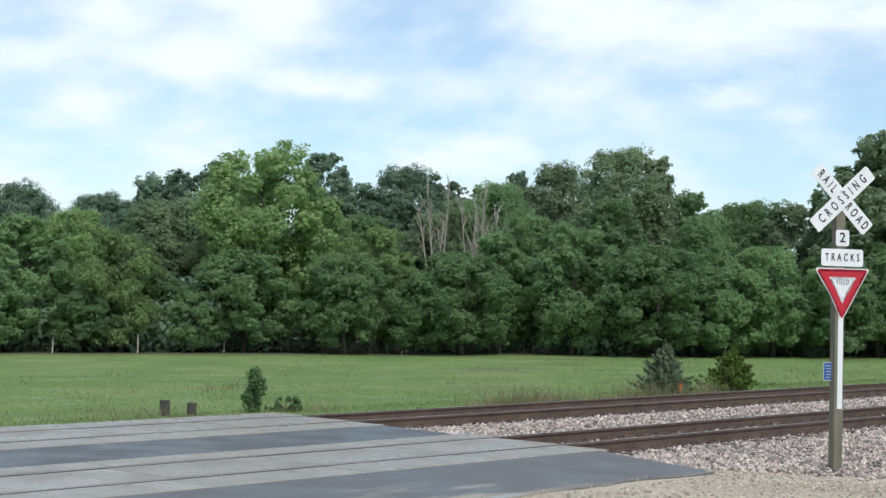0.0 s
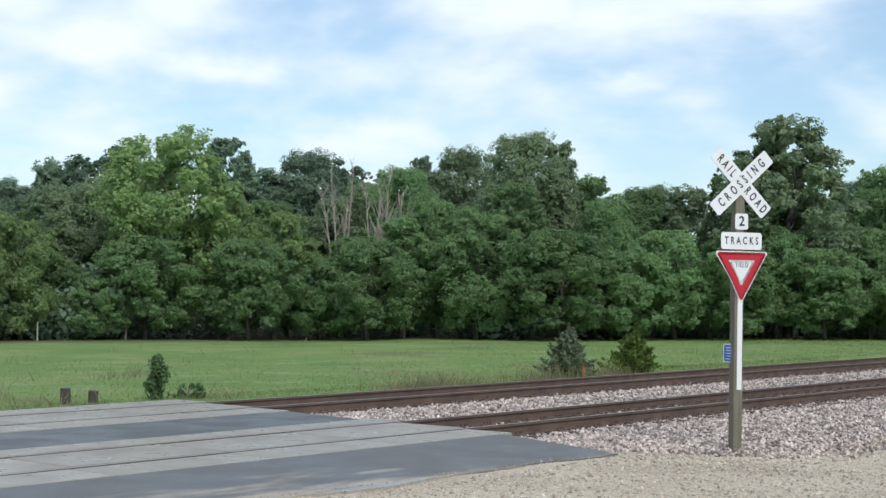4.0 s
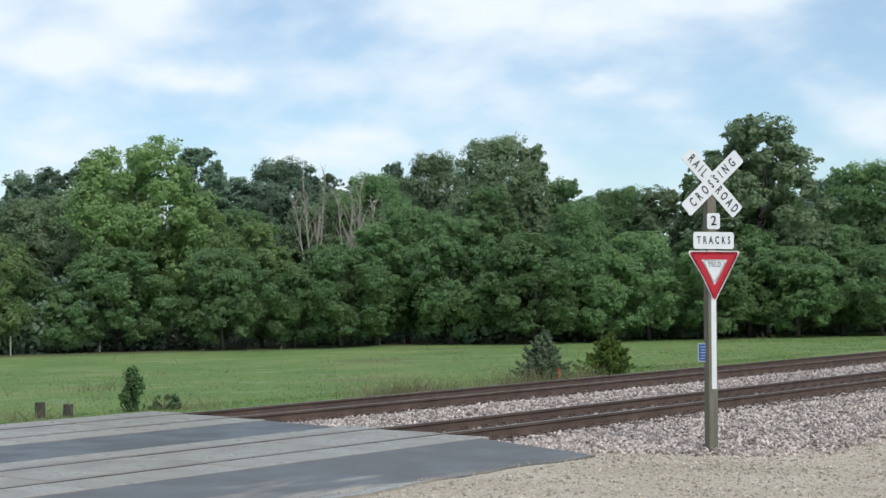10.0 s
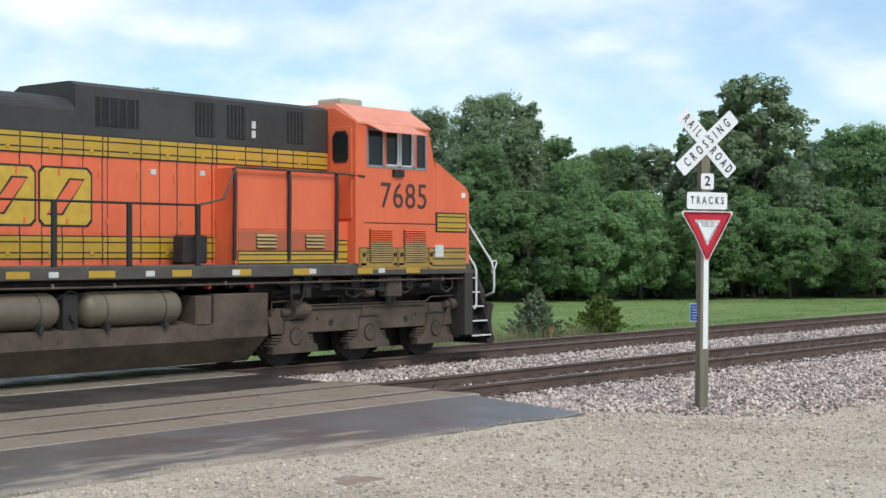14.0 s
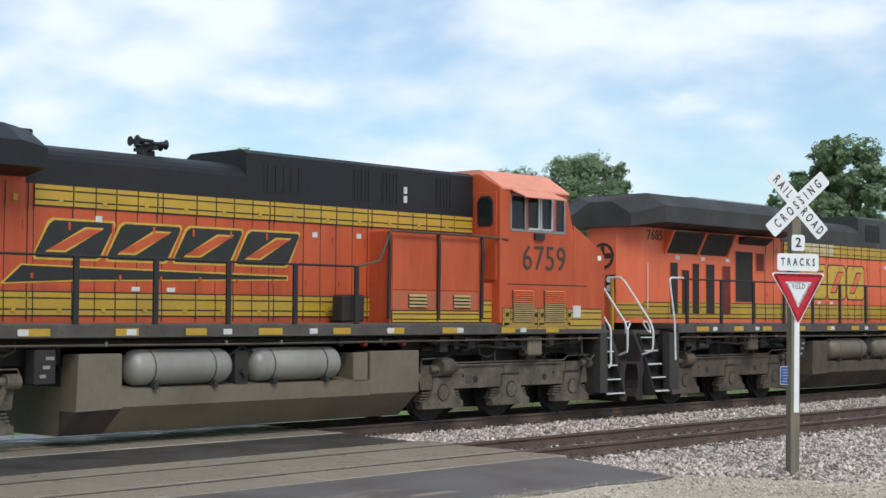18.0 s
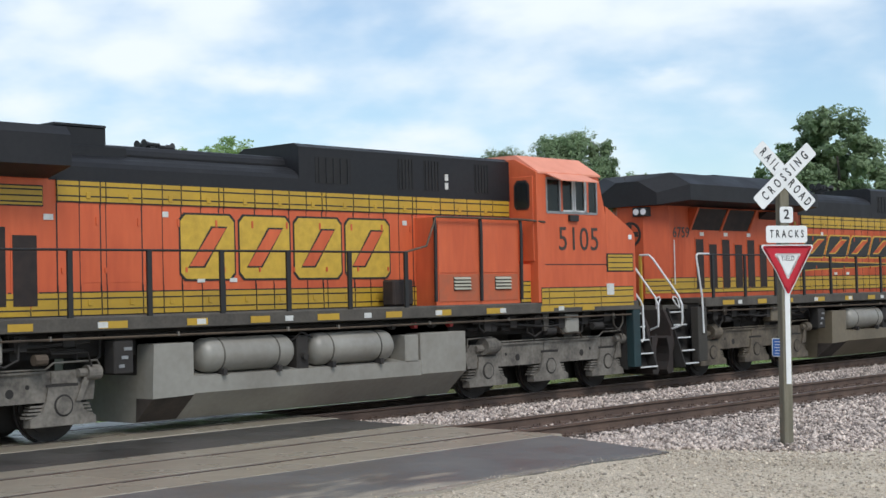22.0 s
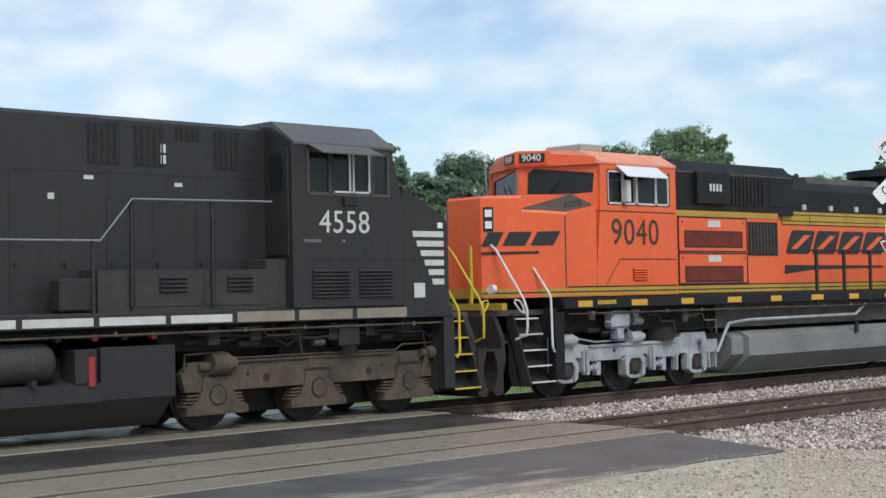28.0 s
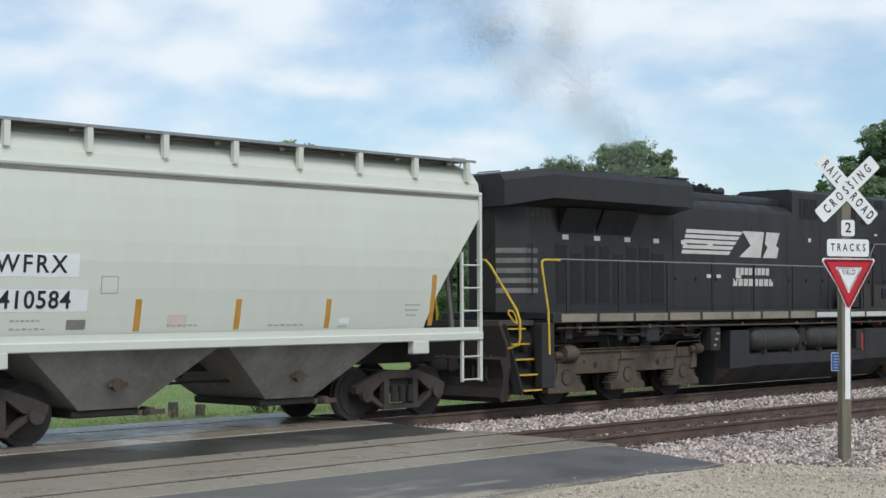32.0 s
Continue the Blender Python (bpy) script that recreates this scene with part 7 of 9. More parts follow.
        if not black:
            cuts = [-4.61 + 0.80 * k for k in range(14)]
            zl0, zl1 = (1.90, 2.24) if old else (2.00, 2.34)
            striped_band(t, us + 0.02, 6.3, s * (H + 0.003), zl0, zl1, 2, cuts=[-9.0 + 1.3 * k for k in range(4)] + cuts)
            striped_band(t, rad1 + 0.18, 6.33, s * (H + 0.009), 3.66, 3.97, 2, cuts=cuts)
            for z, zz in ((zl0, zl1),) + (((3.62, 3.92),) if old else ()):
                cs = part("corner_stripe", Geo().prism([(ur + 0.01, s * 0.37), (us, s * (H + 0.002)), (us - 0.006, s * (H + 0.010)), (ur, s * 0.382)], "z", z, zz), YELLOW, t)
                for k in range(3):
                    zk = z + (zz - z) * (k + 0.5) / 3
                    part("pinstripe", Geo().prism([(ur + 0.004, s * 0.38), (us - 0.006, s * (H + 0.010)), (us - 0.010, s * (H + 0.014)), (ur, s * 0.386)], "z", zk - 0.011, zk + 0.011), LINE, cs)
            if old:
                striped_band(t, us + 0.02, -8.9, s * (H + 0.003), 3.62, 3.92, 3)
                striped_band(t, -6.0, -4.85, s * (H + 0.003), 3.58, 3.86, 3)
            stickers(t, [(-8.7 + 0.55 * k, 3.36, 0.17, 0.09) for k in (0, 2, 4, 7)] + [(-2.6, 3.45, 0.12, 0.09), (2.0, 3.40, 0.12, 0.09), (3.1, 3.42, 0.12, 0.09), (-1.9, 2.38, 0.16, 0.07), (-1.2, 2.38, 0.16, 0.07)], y + s * 0.002)
        else:
            stickers(t, [(-8.5 + 1.05 * k, 3.36, 0.20, 0.10) for k in range(6)] + [(-3.3, 2.62, 0.16, 0.08), (-2.9, 2.62, 0.16, 0.08), (-2.1, 2.62, 0.22, 0.08), (1.2, 3.55, 0.12, 0.10), (2.4, 3.55, 0.10, 0.09), (3.0, 3.86, 0.16, 0.06), (4.6, 3.80, 0.14, 0.06)], y + s * 0.002)
    # exhaust stack and horn
    if old:
        e0, e1 = (-4.20, -3.45) if black else (-4.38, -3.38)
        st = part("exhaust_outlet", Geo().box(e0, e1, -0.40, 0.40, 4.3, 4.88, 0.015), roof, t)
        part("outlet_rim", Geo().box(e0 - (0.04 if black else -0.01), e1 + (0.04 if black else -0.01), -0.42, 0.42, 4.88, 4.92), roof, st)
        part("outlet_grille", Geo().box(e1 - 0.002, e1 + 0.008, -0.25, 0.05, 4.55, 4.80), VENT_BLACK, st)
        part("outlet_base", Geo().box(-4.75, -3.1, -0.55, 0.55, 4.3, 4.56), roof, st)
        part("hood_roof_pipe", Geo().cyl("x", -1.8, -0.3, 4.47, 0.16, 4.6, 12), roof, t)
    else:
        part("exhaust_outlet", Geo().box(-4.1, -3.5, -0.45, 0.45, 4.4, 4.84, 0.02), roof, t)
    horn(t, -2.15 if old else -1.05, 4.58 if old else 4.76, 1.35 if black else 1.0)
    part("grab_iron", Geo().tube([(rad0 + 0.15, -0.45, zt - 0.2), (rad0 + 0.15, -0.45, zt - 0.03), (rad0 + 0.15, 0.15, zt - 0.03), (rad0 + 0.15, 0.15, zt - 0.2)], 0.012, 6), SILL, t)
    # equipment cabinet behind the cab
    for s in (-1, 1):
        lo, hi = min(s * H, s * 1.32), max(s * H, s * 1.32)
        cab2 = part("side_cabinet", Geo().prism([(2.9 if black else 3.45, 1.88), (5.965, 1.88), (5.965, 2.50 if black else 3.56), (2.9 if black else 3.45, 2.50 if black else 3.56)], "y", lo, hi), BLACK_DUST if black else body, t)
        for u, w in ((3.52, 1.18), (4.76, 1.14)):
            if not black:
                part("cabinet_door", Geo().box(u, u + w, min(s * 1.32, s * 1.332), max(s * 1.32, s * 1.332), 2.50, 3.50), body, cab2)
            part("cabinet_panel", Geo().box(u, u + w, min(s * 1.32, s * 1.332), max(s * 1.32, s * 1.332), 1.95, 2.47), BLACK_DUST if black else DUSTY_ORANGE, cab2, "dusty lower panel")
            louvres(cab2, u + 0.42, u + 0.92, s * 1.333, 2.16, 2.42, 4, NS_BLACK if black else AC_GREY if style == "old" else LOUVRE_PALE)
        if not black:
            if style != "old":
                striped_band(t, 3.50, 5.95, s * 1.334, 1.90, 2.10, 2, cuts=(4.73,))
            striped_band(t, 5.99, 6.33, s * 1.325, 1.90, 2.30, 3)
        part("door_step", Geo().box(5.97, 6.36, min(s * H, s * 1.32), max(s * H, s * 1.32), 1.88, 2.66, 0.01), BLACK_DUST if black else body, t)
        part("brake_stand", Geo().box(2.3, 2.85, min(s * 1.0, s * 1.3), max(s * 1.0, s * 1.3), 1.9, 2.38, 0.03), NS_BLACK if black else GRILLE, t)
        # tall grab rails beside the cabinet
        for u in (3.40, 4.74, 5.99) if not black else (3.45, 4.9):
            part("grab_rail", Geo().tube([(u, s * 1.36, 1.95), (u, s * 1.38, 3.30), (u, s * 1.36, 3.55)], 0.036, 6), LINE, t)
        if not black:
            handrail(t, [(2.45, s * 1.48, 2.88), (3.05, s * 1.46, 3.0), (3.38, s * 1.42, 3.56), (6.0, s * 1.42, 3.56), (6.6, s * 1.52, 3.52)], 0.022, GRIME, "upper_handrail")
    # cab and nose
    cab = cab_shell(t, 6.42, 8.75, (6.70, 8.44, 3.72, 4.43), 4.53, body, NS_ROOF if black else PALE_ROOF)
    part("cab_rear_wall", Geo().prism([(-1.505, 1.88), (-1.505, 4.54), (-0.955, 4.825), (0.955, 4.825), (1.505, 4.54), (1.505, 1.88)], "x", 6.36, 6.42), body, t)
    for s in (-1, 1):
        door = part("cab_door", Geo().box(6.335, 6.36, min(s * 0.87, s * 1.43), max(s * 0.87, s * 1.43), 2.72, 4.46, 0.008), body, t)
        part("window_rubber", Geo().prism([(s * 0.95, 3.86), (s * 1.0, 3.78), (s * 1.30, 3.78), (s * 1.35, 3.86), (s * 1.35, 4.28), (s * 1.27, 4.38), (s * 1.03, 4.38), (s * 0.95, 4.28)], "x", 6.322, 6.336), LINE, door)
        part("pane", Geo().prism([(s * 0.99, 3.88), (s * 1.03, 3.82), (s * 1.27, 3.82), (s * 1.31, 3.88), (s * 1.31, 4.26), (s * 1.25, 4.34), (s * 1.05, 4.34), (s * 0.99, 4.26)], "x", 6.314, 6.322), GLASS, door)
        part("corner_seam", Geo().box(6.42, 6.45, min(s * 1.5, s * 1.505), max(s * 1.5, s * 1.505), 2.7, 4.45), body, cab)
        part("cab_seam", Geo().box(6.6, 9.2, min(s * 1.5, s * 1.5035), max(s * 1.5, s * 1.5035), 2.64, 2.66), LINE, cab)
    nose = Geo()
    side = [(8.754, 3.90), (9.86, 3.40), (9.95, 3.28), (9.95, 1.74), (8.754, 1.74)]
    v, f, n = [], [], len(side)
    for y, k in ((-1.5, 0), (-1.10, 1), (1.10, 1), (1.5, 0)):
        for i, (u, z) in enumerate(side):
            v.append((u - (0.0 if k else (0.12 if i in (1, 2, 3) else 0.0)), y, z + (0.10 if (k and i == 0) else 0.05 if (k and i == 1) else 0)))
    for k in range(3):
        f += [(k * n + i, k * n + (i + 1) % n, (k + 1) * n + (i + 1) % n, (k + 1) * n + i) for i in range(n)]
    f += [tuple(range(n)), tuple(range(3 * n, 4 * n))]
    # the sides lie on the cab's sides
    nb = part("nose", nose.add(v, f), body, t)
    for s in (-1, 1):
        y = s * 1.5
        if black:
            for k in range(6):
                z = 2.22 + 0.165 * k
                part("nose_stripe", Geo().prism([(9.00 + 0.09 * (5 - k), z), (9.72, z), (9.72, z + 0.10), (8.98 + 0.09 * (5 - k), z + 0.10)], "y", y, y + s * 0.005), LETTER_WHITE, nb)
            part("nose_plate", Geo().box(9.0, 9.25, min(y, y + s * 0.008), max(y, y + s * 0.008), 2.0, 2.25), STICKER, nb)
            louvres(t, 6.75, 7.55, s * 1.501, 2.02, 2.5, 8, NS_BLACK)
            louvres(t, 7.75, 8.5, s * 1.501, 2.02, 2.5, 8, NS_BLACK)
        else:
            striped_band(t, 6.45, 9.72, s * 1.501, 1.76, 2.16, 3, cuts=(6.7, 7.55, 8.5), mat=YELLOW_DUSTY if style == "ferro" else None)
            if style != "swoosh":
                part("stripe_border", Geo().box(8.74, 9.745, min(y, y + s * 0.004), max(y, y + s * 0.004), 2.49, 2.89), LINE, nb)
                striped_band(nb, 8.78, 9.72, s * 1.504, 2.52, 2.86, 3)
            if style == "ferro" or style == "swoosh":
                louvres(t, 6.75, 7.40, s * 1.512, 1.90, 2.54, 15, ORANGE, low_mat=LOUVRE_PALE)
                louvres(t, 7.75, 8.42, s * 1.512, 1.90, 2.54, 15, ORANGE, low_mat=LOUVRE_PALE)
                for a in (6.50, 7.60):
                    pl = part("louvre_frame", Geo().box(a, a + 0.14, min(s * 1.512, s * 1.524), max(s * 1.512, s * 1.524), 1.84, 2.17).box(a + 0.93, a + 1.02, min(s * 1.512, s * 1.524), max(s * 1.512, s * 1.524), 1.84, 2.17).box(a, a + 1.02, min(s * 1.512, s * 1.524), max(s * 1.512, s * 1.524), 1.80, 1.885), YELLOW_DUSTY, t)
                    for e in (0.07, 0.975):
                        part("latch", Geo().cyl("y", a + e, s * 1.530, 2.05, 0.042, 0.03, 10), LINE, pl)
            part("builder_plate", Geo().box(8.72, 8.98, min(y, y + s * 0.016), max(y, y + s * 0.016), 2.0, 2.24), STICKER, nb)
        part("nose_lamp", Geo().box(9.58, 9.70, min(y, y + s * 0.01), max(y, y + s * 0.01), 3.20, 3.30), LAMP_ON, nb)
    part("nose_door", Geo().box(9.951, 9.96, -0.75, -0.15, 1.9, 3.2), body, nb)
    for yy in (-0.25, 0.25):
        part("headlight", Geo().cyl("x", 9.962, yy, 3.0, 0.10, 0.03, 14), LAMP_ON, nb)
    part("number_board", Geo().box(8.55, 8.62, -0.95, -0.45, 4.50, 4.70).box(8.55, 8.62, 0.45, 0.95, 4.50, 4.70), LINE, cab)
    part("antenna", Geo().cyl("z", 7.2, 0.3, 4.86, 0.05, 0.16, 8).cyl("z", 7.7, -0.4, 4.84, 0.06, 0.12, 8).box(6.3, 8.1, -0.06, 0.06, 4.82, 4.90), roof, t)
    if style == "ferro":
        part("air_conditioner", Geo().box(6.80, 7.42, -0.75, -0.10, 4.90, 5.07, 0.03), AC_GREY, t)
    # numbers and marks
    for s in (-1, 1):
        number_on(t, number, 7.77 if not black else 7.46, s * 1.501, 3.16 if not black else 3.25, 0.70 if not black else 0.53, NUMBER_DARK if not black else LETTER_WHITE, 0.0)
        nu, nz, ns = {"ferro": (-9.55, 3.88, 0.32), "swoosh": (-9.52, 3.42, 0.35), "old": (-9.20, 3.37, 0.31), "black": (-9.18, 3.82, 0.34)}[style]
        number_on(t, number, nu, s * (H + 0.002), nz, ns, NUMBER_DARK if not black else SILL, 0.004)
        if style == "ferro":
            for u in (-2.58, -1.78):
                part("faded_patch", Geo().box(u, u + 0.76, min(s * (H + 0.004), s * (H + 0.022)), max(s * (H + 0.004), s * (H + 0.022)), 3.68, 3.98), PATCH_PALE, t, "bleached pale patch")
        yb = s * (H + 0.008)
        if style == "ferro":
            block_marks(t, -3.56, 0.80, yb, 2.53, 3.42, 4, LETTER_YELLOW, body, LETTER_DARK)
        elif style == "old":
            block_marks(t, -2.30, 2.78, yb, 2.44, 3.50, 4, LETTER_YELLOW, body, LETTER_DARK)
        elif style == "swoosh":
            block_marks(t, -3.78, 1.46, yb, 2.87, 3.44, 4, LETTER_DARK, body, LETTER_YELLOW, slant=0.55)
            part("underline_mark", Geo().prism([(-4.20, 2.48), (-3.90, 2.74), (1.40, 2.68), (1.40, 2.64), (-3.0, 2.54)], "y", yb + s * 0.004, yb + s * 0.009), LETTER_DARK, t)
            part("underline_edge", Geo().prism([(-4.27, 2.455), (-3.92, 2.765), (1.43, 2.705), (1.43, 2.615), (-3.0, 2.515)], "y", yb, yb + s * 0.004), LETTER_YELLOW, t)
        else:
            for k in range(5):
                z = 3.16 + 0.118 * k
                part("mark_stripe", Geo().prism([(-4.30 + 0.045 * k, z), (-2.40 + 0.13 * k, z), (-2.30 + 0.13 * k, z + 0.085), (-4.26 + 0.045 * k, z + 0.085)], "y", yb, yb + s * 0.005), LETTER_WHITE, t)
            part("mark_block", Geo().prism([(-1.95, 3.12), (-1.02, 3.12), (-0.85, 3.74), (-1.80, 3.74), (-1.45, 3.4)], "y", yb, yb + s * 0.005), LETTER_WHITE, t)
            part("mark_block", Geo().prism([(-0.92, 3.12), (-0.30, 3.12), (-0.20, 3.36), (-0.32, 3.42), (-0.14, 3.74), (-0.74, 3.74), (-0.82, 3.46), (-0.7, 3.38)], "y", yb, yb + s * 0.005), LETTER_WHITE, t)
            for z, ua, ub in ((2.70, -2.10, -0.62), (2.44, -2.22, -0.44)):
                for k in range(8):
                    w = (ub - ua) / 8
                    part("name_bar", Geo().prism([(ua + w * k, z), (ua + w * (k + 0.78), z), (ua + w * (k + 0.86), z + 0.17), (ua + w * (k + 0.08), z + 0.17)], "y", yb, yb + s * 0.005), LETTER_WHITE, t)
    # rear face: herald, headlights, number lamp, door
    part("rear_herald", Geo().cyl("x", ur - 0.004, 0.0, 3.40, 0.30, 0.012, 24), LETTER_DARK, t)
    if not black:
        h = part("herald_ring", Geo().cyl("x", ur - 0.012, 0.0, 3.40, 0.235, 0.012, 24), body, t)
        part("herald_cross", Geo().box(ur - 0.024, ur - 0.018, -0.05, 0.05, 3.17, 3.63).box(ur - 0.024, ur - 0.018, -0.23, 0.23, 3.34, 3.46), LETTER_DARK, h)
    for k, (yy, zz) in enumerate(((0.0, 4.36), (0.0, 4.16)) if black else ((-0.52, 4.36), (-0.52, 4.16)) if old else ((-0.22, 2.86), (-0.22, 2.66)) if style == "ferro" else ((-0.42, 3.92), (-0.22, 3.92))):
        lc = part("lamp_case", Geo().box((rad0 if old else ur) - 0.06, (rad0 if old else ur) + 0.1, yy - 0.11, yy + 0.11, zz - 0.11, zz + 0.11, 0.01), LINE, t)
        part("headlight", Geo().cyl("x", (rad0 if old else ur) - 0.065, yy, zz, 0.075 if not black else 0.05, 0.03, 14), LAMP_ON if not black else STEEL, lc)
    part("rear_door", Geo().box(ur - 0.012, ur - 0.002, -0.30, 0.30, 1.95, 3.0), body, t)
    for s in (-1, 1):
        part("rear_grab", Geo().tube([(us + 0.12, s * (H + 0.05), 2.2), (us + 0.12, s * (H + 0.05), 3.25)], 0.014, 5), LINE if black else STICKER, t)
    if black:
        for s in (-1, 1):
            handrail(t, [(-9.5, s * 1.48, 2.92), (2.85, s * 1.48, 2.92), (3.42, s * 1.44, 3.54), (6.0, s * 1.44, 3.57)], 0.016, RAIL_GREY)
            for k in range(8):
                part("rail_post", Geo().box(-9.2 + 1.7 * k, -9.15 + 1.7 * k, min(s * 1.465, s * 1.495), max(s * 1.465, s * 1.495), 1.66, 2.92), NS_BLACK, t)
            for k in range(10):
                part("model_bar", Geo().box(6.60 + 0.045 * k + (0.43 if k > 7 else 0.0), 6.60 + 0.033 + 0.045 * k + (0.43 if k > 7 else 0.0), min(s * 1.501, s * 1.506), max(s * 1.501, s * 1.506), 2.93, 2.98), FADED_WHITE, t)
            part("red_mark", Geo().box(2.67, 2.77, min(s * 1.42, s * 1.43), max(s * 1.42, s * 1.43), 0.83, 1.25), RED_PAINT, t)
    else:
        walkway_rail(t, -9.55, 2.45, 9, LINE)
    part("nose_band", Geo().box(9.955, 9.975, -1.05, 1.05, 1.76, 2.16), NS_BLACK if black else YELLOW, nb)
    end_platform(t, 1, 10.78, NS_BLACK if black else TEAL if style == "old" else BLACK_DUST, rail, short=2.3)
    end_platform(t, -1, -10.68, BLACK_DUST if not black else NS_BLACK, rail, well=0.38)
    grime = GRIME if style in ("ferro", "black") else TRUCK_TAN if style == "swoosh" else GRIME_GREY
    tank_and_gear(t, {"ferro": GRIME, "black": NS_BLACK}.get(style, TANK_TAN if style == "swoosh" else TANK_PALE), {"ferro": TANK_TAN, "black": ROOF_DARK}.get(style, TANK_PALE))
    clutter(t, -9.3, -4.5, hash_of(number), False)
    clutter(t, 4.6, 9.4, hash_of(number) + 1, False)
    plate_truck(t, -6.82, (-8.85, -6.82, -4.8), grime, "rear_truck")
    plate_truck(t, 7.12, (5.09, 7.12, 9.14), grime, "front_truck")
    return t


def sd_loco():
    """The locomotive that runs backwards: its nose is at -x."""
    t = empty("locomotive")
    tagged(t, "bright orange locomotive with black roof and silver trucks, cab trailing", "locomotive", group="locomotives of the train")
    number = "9040"
    body, roof = ORANGE_BRIGHT, ROOF_GLOSS
    patches = [(-9.0 + 1.62 * k, 0.5 if k % 2 else 0.42, 0.12) for k in range(12)]
    deck_and_sill(t, -9.4, 10.0, ROOF_GLOSS, patches, AMBER_YELLOW, 1.72, 1.95)
    H = 1.0
    part("hood", Geo().box(-1.9, 10.4, -H, H, 1.95, 3.82, 0.015), body, t)
    part("hood_forward", Geo().box(-5.9, -1.86, -1.32, 1.32, 1.95, 3.70, 0.02), body, t)
    part("hood_roof", Geo().prism([(-H - 0.004, 3.79), (-H - 0.004, 4.30), (-0.80, 4.50), (0.80, 4.50), (H + 0.004, 4.30), (H + 0.004, 3.79)], "x", -0.9, 10.42), roof, t)
    part("equipment_hood", Geo().prism([(-1.1, 3.68), (-1.1, 4.55), (-0.85, 4.80), (0.85, 4.80), (1.1, 4.55), (1.1, 3.68)], "x", -5.9, -0.9), roof, t)
    for s in (-1, 1):
        bx = part("equipment_box", Geo().box(-4.70, -3.52, min(s * 1.08, s * 1.22), max(s * 1.08, s * 1.22), 3.86, 4.56, 0.02), roof, t)
        for k in range(4):
            part("pale_vent", Geo().box(-4.28 + 0.12 * k, -4.21 + 0.12 * k, min(s * 1.22, s * 1.226), max(s * 1.22, s * 1.226), 4.14, 4.30), STICKER, bx)
        sc = part("intake_screen", Geo().box(-3.42, -2.12, min(s * 1.1, s * 1.125), max(s * 1.1, s * 1.125), 3.88, 4.50), VENT_BLACK, t)
        for k in range(9):
            part("slat", Geo().box(-3.36 + 0.145 * k, -3.32 + 0.145 * k, min(s * 1.125, s * 1.15), max(s * 1.125, s * 1.15), 3.9, 4.48), roof, sc)
        part("roof_seam", Geo().box(-5.85, -0.95, min(s * 1.1, s * 1.112), max(s * 1.1, s * 1.112), 4.52, 4.56), SILL, t)
        for u in (-5.75, -1.85):
            part("hatch", Geo().box(u, u + 0.72, min(s * 1.1, s * 1.115), max(s * 1.1, s * 1.115), 3.86, 4.48, 0.004), roof, t)
    part("silencer_hood", Geo().prism([(-0.75, 4.48), (-0.65, 4.66), (0.65, 4.66), (0.75, 4.48)], "x", 0.3, 3.6), SILL, t)
    # flared radiator
    sec = [(-H, 3.80), (-1.46, 4.22), (-1.46, 4.55), (-1.25, 4.70), (1.25, 4.70), (1.46, 4.55), (1.46, 4.22), (H, 3.80)]
    part("radiator", Geo().prism(sec, "x", 4.1, 8.66), roof, t)
    part("rear_hood", Geo().prism([(-1.02, 3.79), (-1.02, 4.62), (-0.85, 4.80), (0.85, 4.80), (1.02, 4.62), (1.02, 3.79)], "x", 8.60, 10.40), roof, t)
    part("roof_ridge", Geo().box(4.4, 9.0, -0.95, 0.95, 4.69, 4.85, 0.03), roof, t)
    for s in (-1, 1):
        part("radiator_screen", Geo().prism([(s * 1.04, 3.83), (s * 1.46, 4.215), (s * 1.466, 4.20), (s * 1.046, 3.81)], "x", 4.3, 8.5), GRILLE, t)
        # thin pale strip added as the highlight along the radiator's top edge
        part("roof_walk", Geo().box(4.3, 8.6, min(s * 1.1, s * 1.36), max(s * 1.1, s * 1.36), 4.70, 4.725), RAIL_GREY, t)
        for k in range(7):
            part("hood_rib", Geo().box(8.78 + 0.2 * k, 8.81 + 0.2 * k, min(s * 1.02, s * 1.035), max(s * 1.02, s * 1.035), 4.22, 4.56), roof, t)
        for u in (8.72, 9.62):
            part("roof_lug", Geo().box(u, u + 0.10, min(s * 1.02, s * 1.06), max(s * 1.02, s * 1.06), 4.0, 4.1), STICKER, t)
    for u in (4.85, 7.0):
        part("cooling_fan", Geo().cyl("z", u, 0, 4.93, 0.82, 0.18, 28).cyl("z", u, 0, 5.02, 0.66, 0.04, 24), roof, t)
    horn(t, 0.35, 4.62)
    # cab and nose, built towards -x
    win = (-8.02, -6.08, 3.75, 4.42)
    LEAN = 0.07
    # front of the cab: two planes that meet at the middle, each with its windscreen opening

    def front(y, lean):
        return -8.98 + 0.50 * abs(y) + lean
    cab = part("cab", Geo().box(-8.2, -5.95, -1.43, 1.43, 2.9, 2.96), GRILLE, t)
    for s in (-1, 1):
        part("cab_side", ring_plate([(-8.45, 1.95), (-5.85, 1.95), (-5.85, 4.56), (-8.24, 4.56), (-8.26, win[2])], [(win[0], win[2]), (win[1], win[2]), (win[1], win[3]), (win[0], win[3])],
                                    [(0, 1, 6, 5), (1, 2, 7, 6), (2, 3, 8, 7), (3, 4, 5, 8), (4, 0, 5)], lambda a, b, d: (a, s * (1.5 - d), b), 0.06), body, cab)
